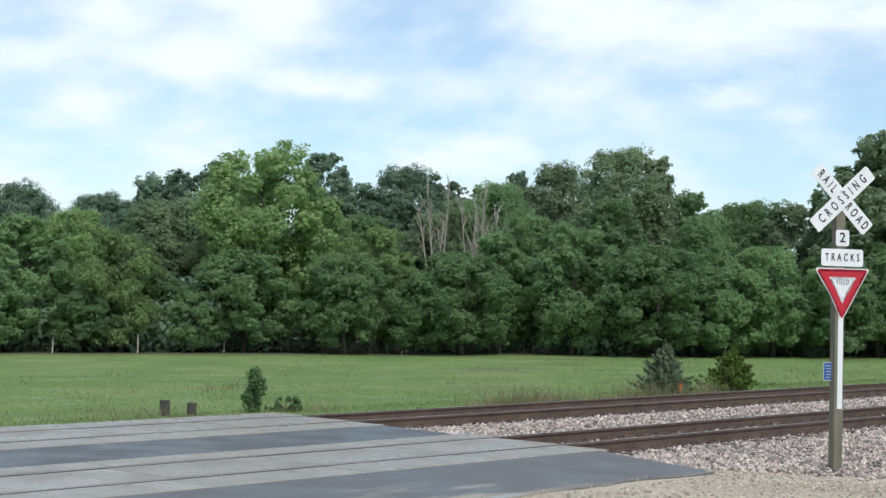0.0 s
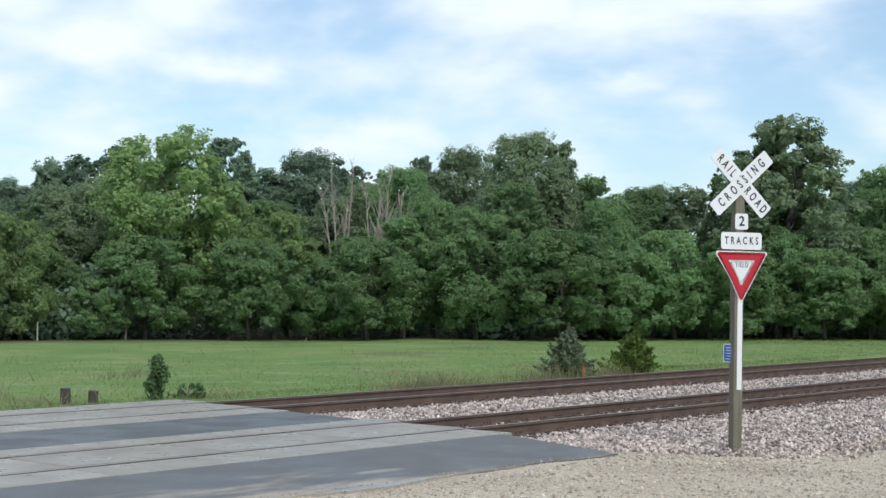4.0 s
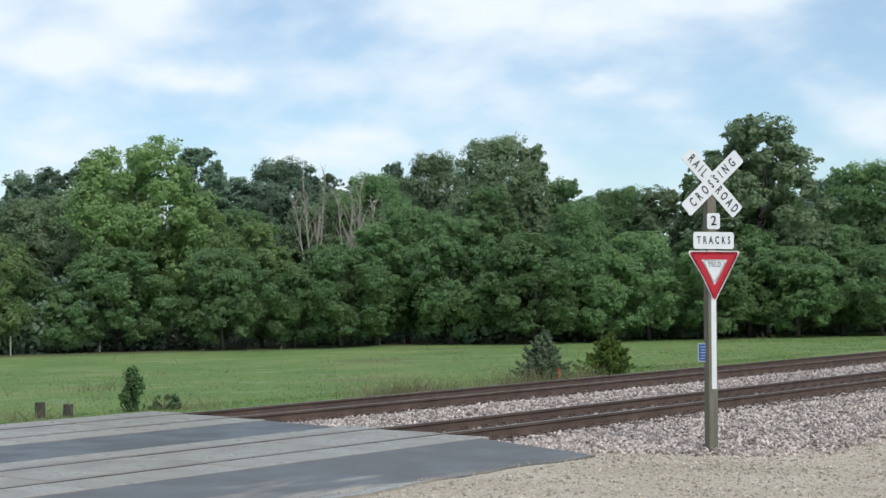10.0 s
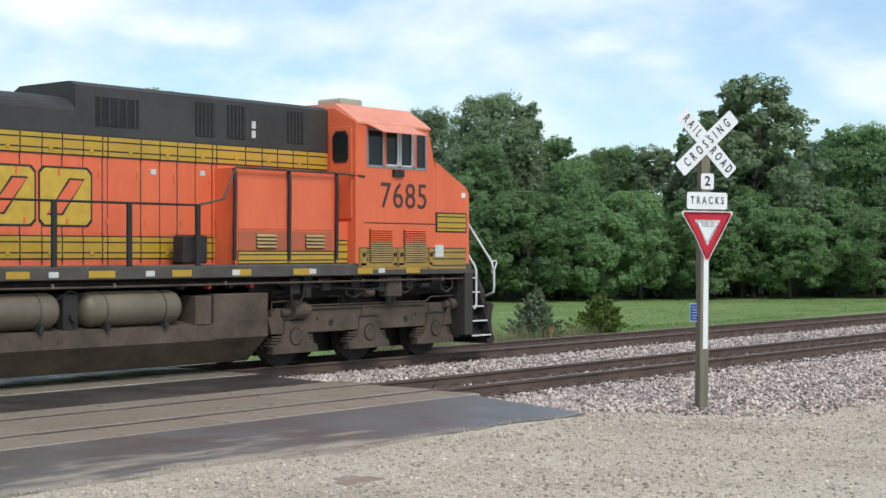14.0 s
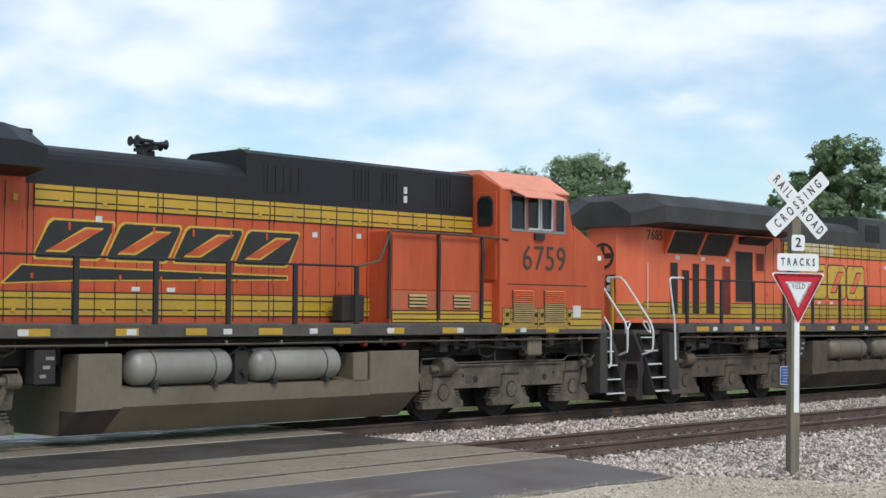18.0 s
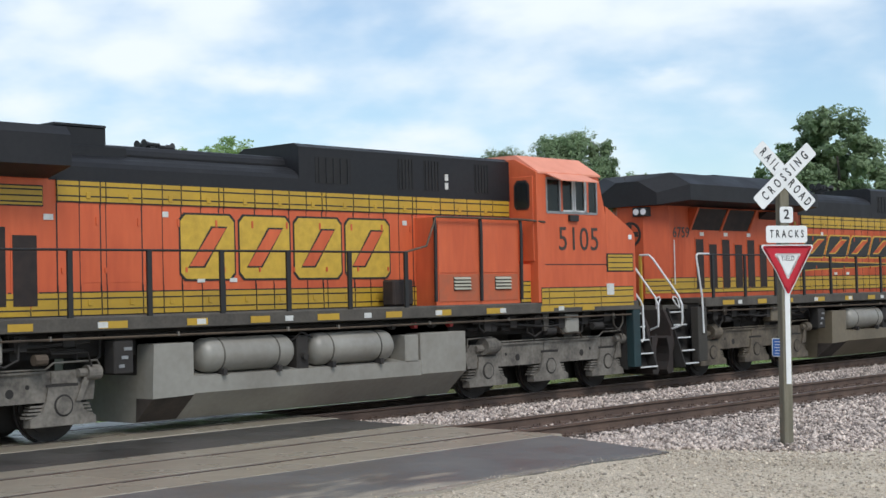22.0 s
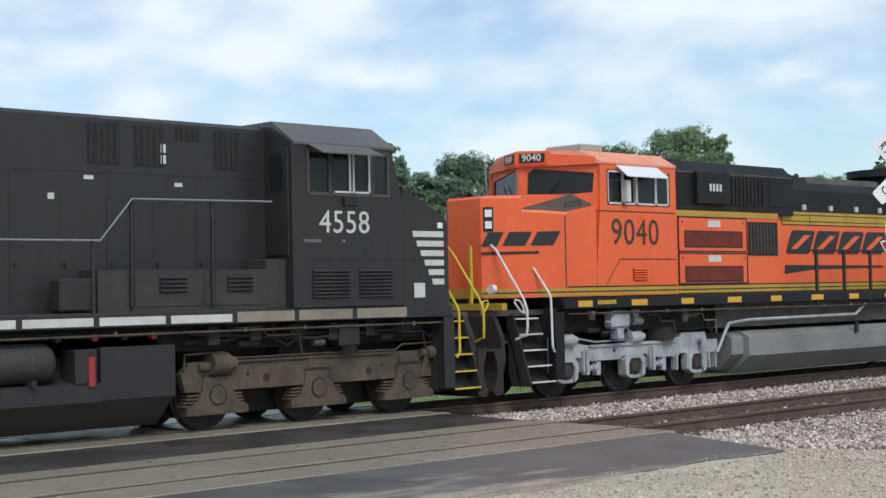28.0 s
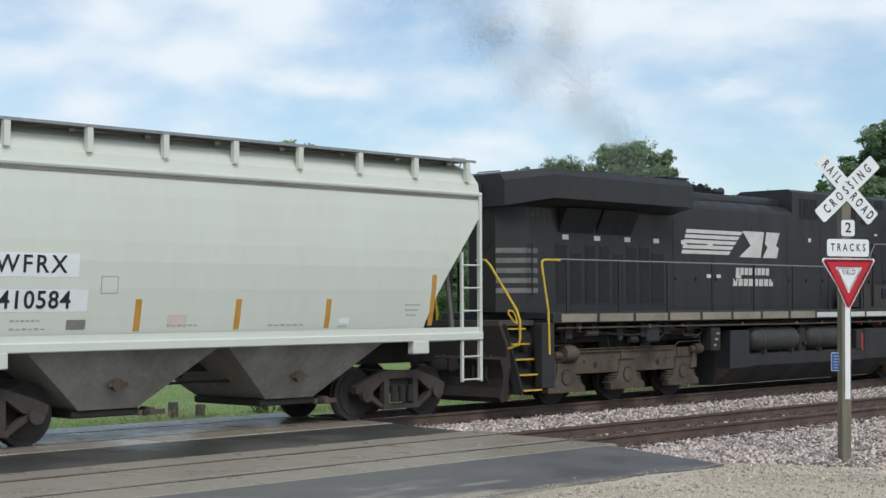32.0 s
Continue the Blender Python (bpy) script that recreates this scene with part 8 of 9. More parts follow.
        part("cab_front", ring_plate([(0.0, 3.3), (1.47, 3.3), (1.47, 4.60), (0.0, 4.60)], [(0.14, 3.98), (0.9, 3.96), (1.34, 3.98), (1.36, 4.36), (0.24, 4.50), (0.14, 4.40)],
                                     [(0, 1, 6, 5, 4), (1, 2, 7, 6), (2, 3, 8, 7), (3, 0, 4, 9, 8)], lambda a, b, d: (front(a, (b - 3.8) * LEAN) + d, s * a, b), 0.07), body, cab)
    part("cab_back", Geo().box(-5.91, -5.85, -1.44, 1.44, 1.95, 4.58), body, cab)
    sec2 = [(-1.52, 4.54), (-1.52, 4.58), (-1.10, 4.82), (0.0, 4.86), (1.10, 4.82), (1.52, 4.58), (1.52, 4.54), (0.0, 4.54)]
    rv = [(front(y, (z - 3.8) * LEAN) - 0.07, y, z) for y, z in sec2] + [(-5.84, y, z) for y, z in sec2]
    part("cab_roof", Geo().add(rv, [tuple(range(8)), tuple(range(8, 16))] + [(i, (i + 1) % 8, 8 + (i + 1) % 8, 8 + i) for i in range(8)]), PALE_ROOF, cab)
    for s in (-1, 1):
        part("roof_fascia", Geo().add([(front(y, (z - 3.8) * LEAN) - 0.075 - e, y, z) for y in (0.0, s * 1.42) for z in (4.53, 4.68 if y else 4.84) for e in (0, 0.02)], [(0, 4, 6, 2), (1, 3, 7, 5), (0, 1, 5, 4), (2, 6, 7, 3), (0, 2, 3, 1), (4, 5, 7, 6)]), body, cab)
    for s in (-1, 1):
        pane = Geo()
        pane.add([(front(y, (z - 3.8) * LEAN) + 0.03 + e, y, z) for y in (s * 0.12, s * 1.38) for z in (3.95, 4.51) for e in (0, 0.012)], [(0, 4, 6, 2), (1, 3, 7, 5), (0, 1, 5, 4), (2, 6, 7, 3), (0, 2, 3, 1), (4, 5, 7, 6)])
        part("windscreen", pane, GLASS, cab)
        wp = Geo().tube([(front(0.5, 0) - 0.03, s * 0.5, 3.94), (front(0.75, 0.02) - 0.02, s * 0.75, 4.22)], 0.012, 5)
        part("wiper", wp, LINE, cab)
        bd = Geo()
        bd.add([(front(y, (z - 3.8) * LEAN) - 0.15 + e, y, z) for y in (s * 0.08, s * 0.54) for z in (4.61, 4.79) for e in (0, 0.09)], [(0, 4, 6, 2), (1, 3, 7, 5), (0, 1, 5, 4), (2, 6, 7, 3), (0, 2, 3, 1), (4, 5, 7, 6)])
        part("number_board", bd, LINE, cab)
        part("board_hood", Geo().add([(front(y, (z - 3.8) * LEAN) - 0.13 + e, y, z) for y in (s * 0.0, s * 0.60) for z in (4.57, 4.83) for e in (0, 0.12)], [(0, 4, 6, 2), (1, 3, 7, 5), (0, 1, 5, 4), (2, 6, 7, 3), (0, 2, 3, 1), (4, 5, 7, 6)]), body, cab)
        for m in characters(lettering(number, 0.20, 0.004, 0.003)):
            nb = part("board_digit", m, LETTER_WHITE, cab)
            nb.matrix_basis = pose(front(0.31, (4.70 - 3.8) * LEAN) - 0.157, s * 0.31, 4.70, 0, 0, -90 + s * -26.6) @ pose(0, 0, 0, -4.0, 0, 0)
    for s in (-1, 1):
        y = s * 1.47
        fr2 = Geo()
        for a in (win[0], -7.55, -7.12, -6.50, win[1]):
            fr2.box(a - 0.03, a + 0.03, min(y - 0.03, y + 0.04), max(y - 0.03, y + 0.04), win[2], win[3])
        fr2.box(win[0], win[1], min(y - 0.03, y + 0.04), max(y - 0.03, y + 0.04), win[2] - 0.02, win[2] + 0.04).box(win[0], win[1], min(y - 0.03, y + 0.04), max(y - 0.03, y + 0.04), win[3] - 0.04, win[3] + 0.01)
        part("window_frame", fr2, STICKER, cab)
        for a, b in ((win[0], -7.55), (-7.12, -6.50), (-6.50, win[1])):
            part("pane", Geo().box(a + 0.03, b - 0.03, y - 0.004, y + 0.004, win[2] + 0.04, win[3] - 0.04), GLASS, cab)
        part("sun_visor", Geo().prism([(s * 1.5, 4.53), (s * 1.5, 4.50), (s * 1.78, 4.28), (s * 1.78, 4.305)], "x", -7.75, -6.45), SIGN_WHITE, cab)
        part("mirror", Geo().box(-7.62, -7.50, min(s * 1.52, s * 1.66), max(s * 1.52, s * 1.66), 3.80, 4.22), STICKER, cab)
        part("cab_seam", Geo().box(-8.4, -5.9, min(s * 1.5, s * 1.504), max(s * 1.5, s * 1.504), 3.60, 3.62).box(-7.7, -5.9, min(s * 1.5, s * 1.504), max(s * 1.5, s * 1.504), 2.66, 2.68).prism([(-8.2, 2.1), (-8.18, 2.1), (-7.68, 2.67), (-7.70, 2.67)], "y", s * 1.5, s * 1.504), LINE, cab)
        louvres(t, -7.3, -6.85, s * 1.501, 2.25, 2.5, 5, ORANGE_BRIGHT)
        number_on(t, number, -7.20, s * 1.501, 3.18, 0.74, NUMBER_DARK, 0.0)
        # yellow bands with a black line
        for a, b, yy in ((-9.27, -5.9, 1.501), (-5.9, -1.88, 1.322), (-1.88, 10.35, 1.002)):
            part("stripe_panel", Geo().box(a, b, min(s * yy, s * (yy + 0.008)), max(s * yy, s * (yy + 0.008)), 1.97, 2.12), YELLOW, t)
            part("pinstripe", Geo().box(a, b, min(s * (yy + 0.008), s * (yy + 0.012)), max(s * (yy + 0.008), s * (yy + 0.012)), 2.03, 2.055).box(a, b, min(s * yy, s * (yy + 0.006)), max(s * yy, s * (yy + 0.006)), 2.12, 2.15), LINE, t)
        striped_band(t, -1.25, 4.0, s * 1.006, 3.50, 3.79, 2, cuts=(-0.1, 1.5, 2.9))
        striped_band(t, 8.75, 10.38, s * 1.006, 3.46, 3.79, 2)
        part("stripe_panel", Geo().box(-5.85, -1.9, min(s * 1.322, s * 1.332), max(s * 1.322, s * 1.332), 3.58, 3.70), YELLOW, t)
        # grilles of the forward hood
        gf = part("grille_frame", Geo().box(-5.55, -3.15, min(s * 1.32, s * 1.34), max(s * 1.32, s * 1.34), 2.18, 3.55), body, t)
        for za, zb in ((2.84, 3.56), (2.16, 2.80)):
            for a0, a1, c0, c1 in ((-5.58, -3.12, zb - 0.015, zb + 0.015), (-5.58, -3.12, za - 0.015, za + 0.015), (-5.59, -5.56, za, zb), (-3.14, -3.11, za, zb)):
                part("box_seam", Geo().box(a0, a1, min(s * 1.33, s * 1.344), max(s * 1.33, s * 1.344), c0, c1), LINE, gf)
            for du in (-5.45, -3.25):
                part("box_bolt", Geo().cyl("y", du, s * 1.345, zb - 0.1, 0.02, 0.02, 8), LINE, gf)
        for z0, z1 in ((2.95, 3.25), (2.22, 2.50)):
            part("opening_shade", Geo().box(-5.38, -3.29, min(s * 1.34, s * 1.3425), max(s * 1.34, s * 1.3425), z0 - 0.03, z1 + 0.03), GRILLE, gf)
            part("grille", Geo().box(-5.35, -3.32, min(s * 1.34, s * 1.345), max(s * 1.34, s * 1.345), z0, z1), GRILLE_RED, gf)
        for z in (3.36, 2.62):
            part("notice_sticker", Geo().box(-4.55, -4.1, min(s * 1.34, s * 1.346), max(s * 1.34, s * 1.346), z, z + 0.14), STICKER, gf)
        dp = part("dark_grille", Geo().box(-3.06, -1.92, min(s * 1.32, s * 1.335), max(s * 1.32, s * 1.335), 2.76, 3.50), GRILLE, t)
        for k in range(9):
            part("slat", Geo().box(-3.0 + 0.125 * k, -2.97 + 0.125 * k, min(s * 1.335, s * 1.36), max(s * 1.335, s * 1.36), 2.80, 3.46), SILL, dp)
        block_marks(t, -1.18, 3.20, s * 1.005, 2.82, 3.36, 4, LETTER_DARK, body, slant=0.5)
        part("underline_mark", Geo().prism([(-1.18, 2.35), (-1.15, 2.56), (3.2, 2.54), (3.2, 2.49), (0.0, 2.45)], "y", s * 1.003, s * 1.008), LETTER_DARK, t)
        for k in range(8):
            u = 4.0 + 0.80 * k if k < 7 else 9.6
            if u < 8.8:
                part("hood_door", Geo().box(u, u + 0.77, min(s * H, s * 1.008), max(s * H, s * 1.008), 2.2, 3.42), body, t)
            part("latch", Geo().box(u + 0.30, u + 0.34, min(s * H, s * 1.03), max(s * H, s * 1.03), 2.30, 2.40).box(u + 0.30, u + 0.34, min(s * H, s * 1.03), max(s * H, s * 1.03), 3.22, 3.32), GRILLE_RED, t)
            part("notice_sticker", Geo().box(u + 0.45, u + 0.56, min(s * 1.008, s * 1.012), max(s * 1.008, s * 1.012), 3.22, 3.38), STICKER, t)
        part("dark_door", Geo().box(7.25, 7.85, min(s * 1.008, s * 1.014), max(s * 1.008, s * 1.014), 2.05, 3.36), GRILLE, t)
        eg = part("end_grille", Geo().box(8.97, 10.28, min(s * H, s * 1.012), max(s * H, s * 1.012), 2.02, 3.36), GRILLE, t)
        for k in range(11):
            part("slat", Geo().box(9.0 + 0.115 * k, 9.05 + 0.115 * k, min(s * 1.012, s * 1.035), max(s * 1.012, s * 1.035), 2.05, 3.33), GRILLE_RED, eg)
        for k in range(3):
            part("grille_bar", Geo().box(8.97, 10.28, min(s * 1.03, s * 1.045), max(s * 1.03, s * 1.045), 2.25 + 0.42 * k, 2.29 + 0.42 * k), body, eg)
        for a in (-0.4, 0.75, 1.9, 3.0):
            part("roof_lug", Geo().box(a, a + 0.10, min(s * 1.0, s * 1.06), max(s * 1.0, s * 1.06), 3.84, 3.96), STICKER, t)
    nose = Geo()
    v, n = [], 5
    # a raised middle, then a step down to the sloping shoulders
    for y, uf, zt, ub, zb in ((-1.5, -9.28, 3.56, -8.40, 3.70), (-0.96, -9.94, 3.64, -8.50, 3.95), (-0.94, -9.96, 3.885, -9.30, 3.93), (-0.45, -10.53, 3.89, -9.30, 3.96),
                              (0.45, -10.53, 3.89, -9.30, 3.96), (0.94, -9.96, 3.885, -9.30, 3.93), (0.96, -9.94, 3.64, -8.50, 3.95), (1.5, -9.28, 3.56, -8.40, 3.70)):
        v += [(ub, y, zb), (uf + 0.05, y, zt), (uf, y, zt - 0.05), (uf, y, 1.95), (-8.40, y, 1.95)]
    f = [(k * n + i, k * n + (i + 1) % n, (k + 1) * n + (i + 1) % n, (k + 1) * n + i) for k in range(7) for i in range(n)] + [tuple(range(n)), tuple(range(7 * n, 8 * n))]
    nz = part("nose", nose.add(v, f), body, t)
    part("anti_glare_panel", Geo().add([(-9.28, -0.93, 3.60), (-9.28, 0.93, 3.60), (-8.45, 0.93, 3.60), (-8.45, -0.93, 3.60), (-9.28, -0.93, 3.93), (-9.28, 0.93, 3.93), (-8.45, 0.93, 3.99), (-8.45, -0.93, 3.99)],
                                       [(0, 1, 2, 3), (4, 5, 6, 7), (0, 1, 5, 4), (1, 2, 6, 5), (2, 3, 7, 6), (3, 0, 4, 7)]), SILL, nz)
    for s in (-1, 1):
        top = [(-9.90, s * 0.965, 3.655), (-9.26, s * 1.46, 3.585), (-8.42, s * 1.46, 3.72), (-8.50, s * 0.965, 3.962)]
        part("anti_glare_panel", Geo().add(top + [(a, b, c - 0.03) for a, b, c in top], [(0, 1, 2, 3), (4, 5, 6, 7), (0, 1, 5, 4), (1, 2, 6, 5), (2, 3, 7, 6), (3, 0, 4, 7)]), SILL, nz, "grey anti-glare paint")
        part("grab_iron", Geo().tube([(-9.1, s * 1.32, 3.62), (-9.1, s * 1.32, 3.74), (-8.7, s * 1.36, 3.80), (-8.7, s * 1.36, 3.68)], 0.014, 5), LINE, nz)
    # things on the slanting near and far faces of the nose
    def on_face(s, k, z, out):
        """A point k metres along the slanting face from its front edge."""
        return (-10.53 + 0.766 * k - 0.643 * out, s * (0.45 + 0.643 * k + 0.766 * out), z)

    def face_box(s, k0, k1, z0, z1, o0, o1, slant=0.0):
        pts = [on_face(s, k + (slant if z == z1 else 0.0), z, o) for k in (k0, k1) for z in (z0, z1) for o in (o0, o1)]
        return Geo().add(pts, [(0, 4, 6, 2), (1, 3, 7, 5), (0, 1, 5, 4), (2, 6, 7, 3), (0, 2, 3, 1), (4, 5, 7, 6)])
    for s in (-1, 1):
        part("headlight_case", face_box(s, 0.05, 0.24, 3.22, 3.68, -0.01, 0.02), LINE, nz)
        for zz in (3.34, 3.56):
            part("headlight", face_box(s, 0.08, 0.21, zz - 0.07, zz + 0.07, 0.02, 0.04), LAMP_ON, nz)
        for k0, k1 in ((0.0, 0.30), (0.40, 0.84), (0.94, 1.38)):
            part("name_mark", face_box(s, k0, k1, 2.94, 3.20, 0.004, 0.020, 0.14), LETTER_DARK, nz, "plain block of the railway's name mark")
        part("underline_mark", face_box(s, 0.0, 1.10, 2.78, 2.83, 0.004, 0.020), LETTER_DARK, nz)
        part("stripe_panel", face_box(s, 0.0, 1.62, 1.97, 2.12, 0.002, 0.008), YELLOW, nz)
        part("pinstripe", face_box(s, 0.0, 1.62, 2.03, 2.055, 0.008, 0.012), LINE, nz)
        part("nose_edge_line", face_box(s, 1.60, 1.62, 1.97, 3.50, 0.0, 0.006), LINE, nz)
        part("ditch_light", Geo().cyl("x", -10.62, s * 0.80, 2.12, 0.09, 0.10, 14), LAMP_ON, nz)
    for s in (-1, 1):
        handrail(t, [(-10.76, s * 0.40, 1.75), (-10.76, s * 0.40, 2.92)], 0.03, RAIL_YELLOW, "end_rail_post")
    part("nose_band", Geo().prism([(-10.54, 1.96), (-10.533, 1.96), (-10.533, 2.14), (-10.54, 2.14)], "y", -0.45, 0.45), YELLOW, nz)
    part("air_conditioner", Geo().box(-7.95, -7.30, -0.8, 0.2, 4.84, 5.0, 0.03), AC_GREY, t)
    walkway_rail(t, -0.9, 10.0, 10, LINE)
    for s in (-1, 1):
        for k in range(7):
            part("model_bar", Geo().box(-8.42 + 0.082 * k, -8.36 + 0.082 * k, min(s * 1.508, s * 1.522), max(s * 1.508, s * 1.522), 1.79, 1.87), LETTER_YELLOW, t)
    end_platform(t, -1, -10.82, ROOF_GLOSS, RAIL_WHITE, short=2.5, rail_top=2.95, back=0.35)
    part("deck_edge", Geo().box(-10.84, -10.70, -1.25, 1.25, 1.735, 1.86), YELLOW, t)
    end_platform(t, 1, 11.12, ROOF_GLOSS, RAIL_WHITE)
    part("fuel_tank", Geo().prism([(-0.95, 0.18), (0.95, 0.18), (1.45, 0.58), (1.45, 0.98), (1.2, 1.12), (-1.2, 1.12), (-1.45, 0.98), (-1.45, 0.58)], "x", -3.3, 4.5), GREY_TANK, t)
    part("tank_end", Geo().prism([(-0.9, 0.28), (0.9, 0.28), (1.3, 0.62), (1.3, 0.98), (1.1, 1.10), (-1.1, 1.10), (-1.3, 0.98), (-1.3, 0.62)], "x", -3.75, -3.3), GREY_TANK, t)
    for s in (-1, 1):
        part("underframe_pipe", Geo().tube([(-4.2, s * 1.25, 0.7), (-3.9, s * 1.35, 1.3), (-3.2, s * 1.38, 1.36), (1.2, s * 1.38, 1.38), (1.6, s * 1.4, 1.62)], 0.035, 6), SILVER, t)
        part("underframe_pipe", Geo().tube([(4.3, s * 1.38, 1.20), (5.0, s * 1.38, 1.34), (6.4, s * 1.38, 1.46), (9.6, s * 1.36, 1.56)], 0.022, 6), GRIME_GREY, t)
        part("underframe_beam", Geo().box(-4.2, 10.0, min(s * 0.9, s * 1.2), max(s * 0.9, s * 1.2), 1.22, 1.74), SILL, t)
        part("silver_box", Geo().box(-7.85, -7.30, min(s * 1.15, s * 1.42), max(s * 1.15, s * 1.42), 1.30, 1.66, 0.05).box(-7.68, -7.48, min(s * 1.2, s * 1.38), max(s * 1.2, s * 1.38), 1.1, 1.32), SILVER, t)
        part("silver_box", Geo().box(8.45, 8.90, min(s * 1.15, s * 1.42), max(s * 1.15, s * 1.42), 1.36, 1.68, 0.05).box(8.58, 8.78, min(s * 1.2, s * 1.38), max(s * 1.2, s * 1.38), 1.18, 1.38), SILVER, t)
        part("fuel_gauge", Geo().box(1.0, 1.12, min(s * 1.45, s * 1.5), max(s * 1.45, s * 1.5), 0.95, 1.2), LINE, t)
    clutter(t, -9.1, -4.2, 90, True)
    clutter(t, 4.7, 9.6, 91, True)
    steerable_truck(t, -6.92, (-9.00, -6.92, -4.84), -1, "front_truck")
    steerable_truck(t, 7.48, (5.38, 7.48, 9.58), 1, "rear_truck")
    return t


def hopper_car():
    t = empty("hopper_car")
    tagged(t, "cream white covered hopper car with grey bays", "hopper car")
    E = 5.85

    def side_y(z):
        return float(np.interp(z, [1.60, 1.75, 1.9, 2.3, 2.7, 3.0, 3.3, 3.7, 4.06], [1.37, 1.405, 1.435, 1.500, 1.540, 1.548, 1.540, 1.515, 1.475]))

    def on_side(s, u0, u1, z0, z1, o0, o1):
        """A thin plate that lies on the bowed side."""
        zs = [z0 + (z1 - z0) * k / 4 for k in range(5)]
        c = [(s * (side_y(z) + o0), z) for z in zs] + [(s * (side_y(z) + o1), z) for z in zs[::-1]]
        return Geo().prism(c, "x", u0, u1)
    def shift(z):
        return float(np.interp(z, [1.6, 1.75, 2.2, 2.8, 3.3, 3.7, 5], [1.42, 1.38, 1.18, 0.78, 0.36, 0.02, 0.0]))
    g = Geo()
    zs = [1.60, 1.75, 1.9, 2.1, 2.3, 2.5, 2.7, 3.0, 3.3, 3.7, 4.06]
    # sides and curved ends from stacked outlines
    v, f = [], []
    for z in zs:
        e = E - shift(z)
        v += [(-e, -side_y(z), z), (e, -side_y(z), z), (e, side_y(z), z), (-e, side_y(z), z)]
    for k in range(len(zs) - 1):
        f += [(k * 4 + i, k * 4 + (i + 1) % 4, k * 4 + 4 + (i + 1) % 4, k * 4 + 4 + i) for i in range(4)]
    f += [(0, 1, 2, 3)]
    g.add(v, f)
    part("car_body", g, HOPPER_WHITE, t)
    part("roof", Geo().prism([(-1.475, 4.062), (-1.43, 4.29), (-1.24, 4.53), (-0.9, 4.675), (-0.4, 4.73), (0.4, 4.73), (0.9, 4.675), (1.24, 4.53), (1.43, 4.29), (1.475, 4.062)], "x", -E, E), HOPPER_WHITE, t)
    for s in (-1, 1):
        part("top_chord", Geo().cyl("x", 0, s * 1.495, 4.08, 0.045, 2 * E, 8), HOPPER_WHITE, t)
        part("chord_dirt", Geo().box(-E, E, min(s * 1.45, s * 1.500), max(s * 1.45, s * 1.500), 3.985, 4.02), HOPPER_GREY, t, "dark grey line under the top chord")
        part("side_sill", Geo().box(-E, E, min(s * 1.38, s * 1.56), max(s * 1.38, s * 1.56), 1.38, 1.52, 0.015).box(-E, E, min(s * 1.47, s * 1.51), max(s * 1.47, s * 1.51), 1.5, 1.62), HOPPER_WHITE, t)
        for k in range(9):
            u = -E + 0.5 + 1.36 * k
            part("walk_bracket", Geo().box(u - 0.05, u + 0.05, min(s * 0.9, s * 1.0), max(s * 0.9, s * 1.0), 4.55, 4.685), HOPPER_WHITE, t)
            part("walk_bracket", Geo().box(u - 0.05, u + 0.05, min(s * 1.40, s * 1.49), max(s * 1.40, s * 1.49), 4.30, 4.66), HOPPER_WHITE, t)
        part("roof_walk", Geo().box(-E + 0.1, E - 0.1, min(s * 0.92, s * 1.46), max(s * 0.92, s * 1.46), 4.685, 4.705), STEEL, t)
        part("walk_edge", Geo().box(-E + 0.1, E - 0.1, min(s * 1.46, s * 1.48), max(s * 1.46, s * 1.475), 4.665, 4.71), STEEL, t)
        part("walk_edge", Geo().box(-E + 0.1, E - 0.1, min(s * 0.91, s * 0.925), max(s * 0.91, s * 0.925), 4.665, 4.71), STEEL, t)
        for u, z1 in ((-1.76, 2.14), (0.15, 2.14), (2.08, 2.14), (4.58, 2.57)):
            part("reflector_strip", on_side(s, u - 0.055, u + 0.055, 1.66, z1, -0.004, 0.006), AMBER, t)
        part("mark_panel", on_side(s, -4.48, -2.84, 2.46, 2.80, -0.004, 0.004), SIGN_WHITE, t)
        part("number_panel", on_side(s, -4.45, -2.66, 1.96, 2.28, -0.004, 0.004), SIGN_WHITE, t)
        mk = part("reporting_mark", lettering("WFRX", 0.36, 0.004, 0.004, 1.25), INK, t)
        mk.matrix_basis = pose(-3.62, s * (side_y(2.63) + 0.007), 2.63, 5.4, 0, 180 if s > 0 else 0)
        me = part("car_number", lettering("410584", 0.36, 0.004, 0.006, 1.1), INK, t)
        me.matrix_basis = pose(-3.53, s * (side_y(2.12) + 0.008), 2.12, 8.1, 0, 180 if s > 0 else 0)
        for u, z, w in ((-4.6, 1.82, 0.5), (-3.9, 1.82, 0.5), (-4.6, 1.70, 0.5), (-3.9, 1.70, 0.6), (3.9, 2.02, 0.4), (3.9, 1.93, 0.35), (3.95, 1.84, 0.25), (-1.2, 1.72, 0.6), (0.8, 1.70, 0.8), (2.35, 1.66, 0.2)):
            for k in range(6):
                part("small_text_bar", on_side(s, u + w * k / 6, u + w * (k + 0.72) / 6, z, z + 0.028 - 0.006 * (k % 2), -0.003, 0.003), SMALL_PRINT, t)
        cb = part("chalk_mark_box", on_side(s, -2.45, -2.15, 2.22, 2.48, -0.003, 0.003), SMALL_PRINT, t)
        part("chalk_mark_field", on_side(s, -2.435, -2.165, 2.235, 2.465, 0.003, 0.005), HOPPER_WHITE, cb)
        part("notice_plate", on_side(s, 2.36, 2.58, 1.72, 1.82, -0.003, 0.004), SIGN_WHITE, t)
        part("data_plate", on_side(s, -2.98, -2.66, 1.70, 1.84, -0.003, 0.006), HOPPER_GREY, t)
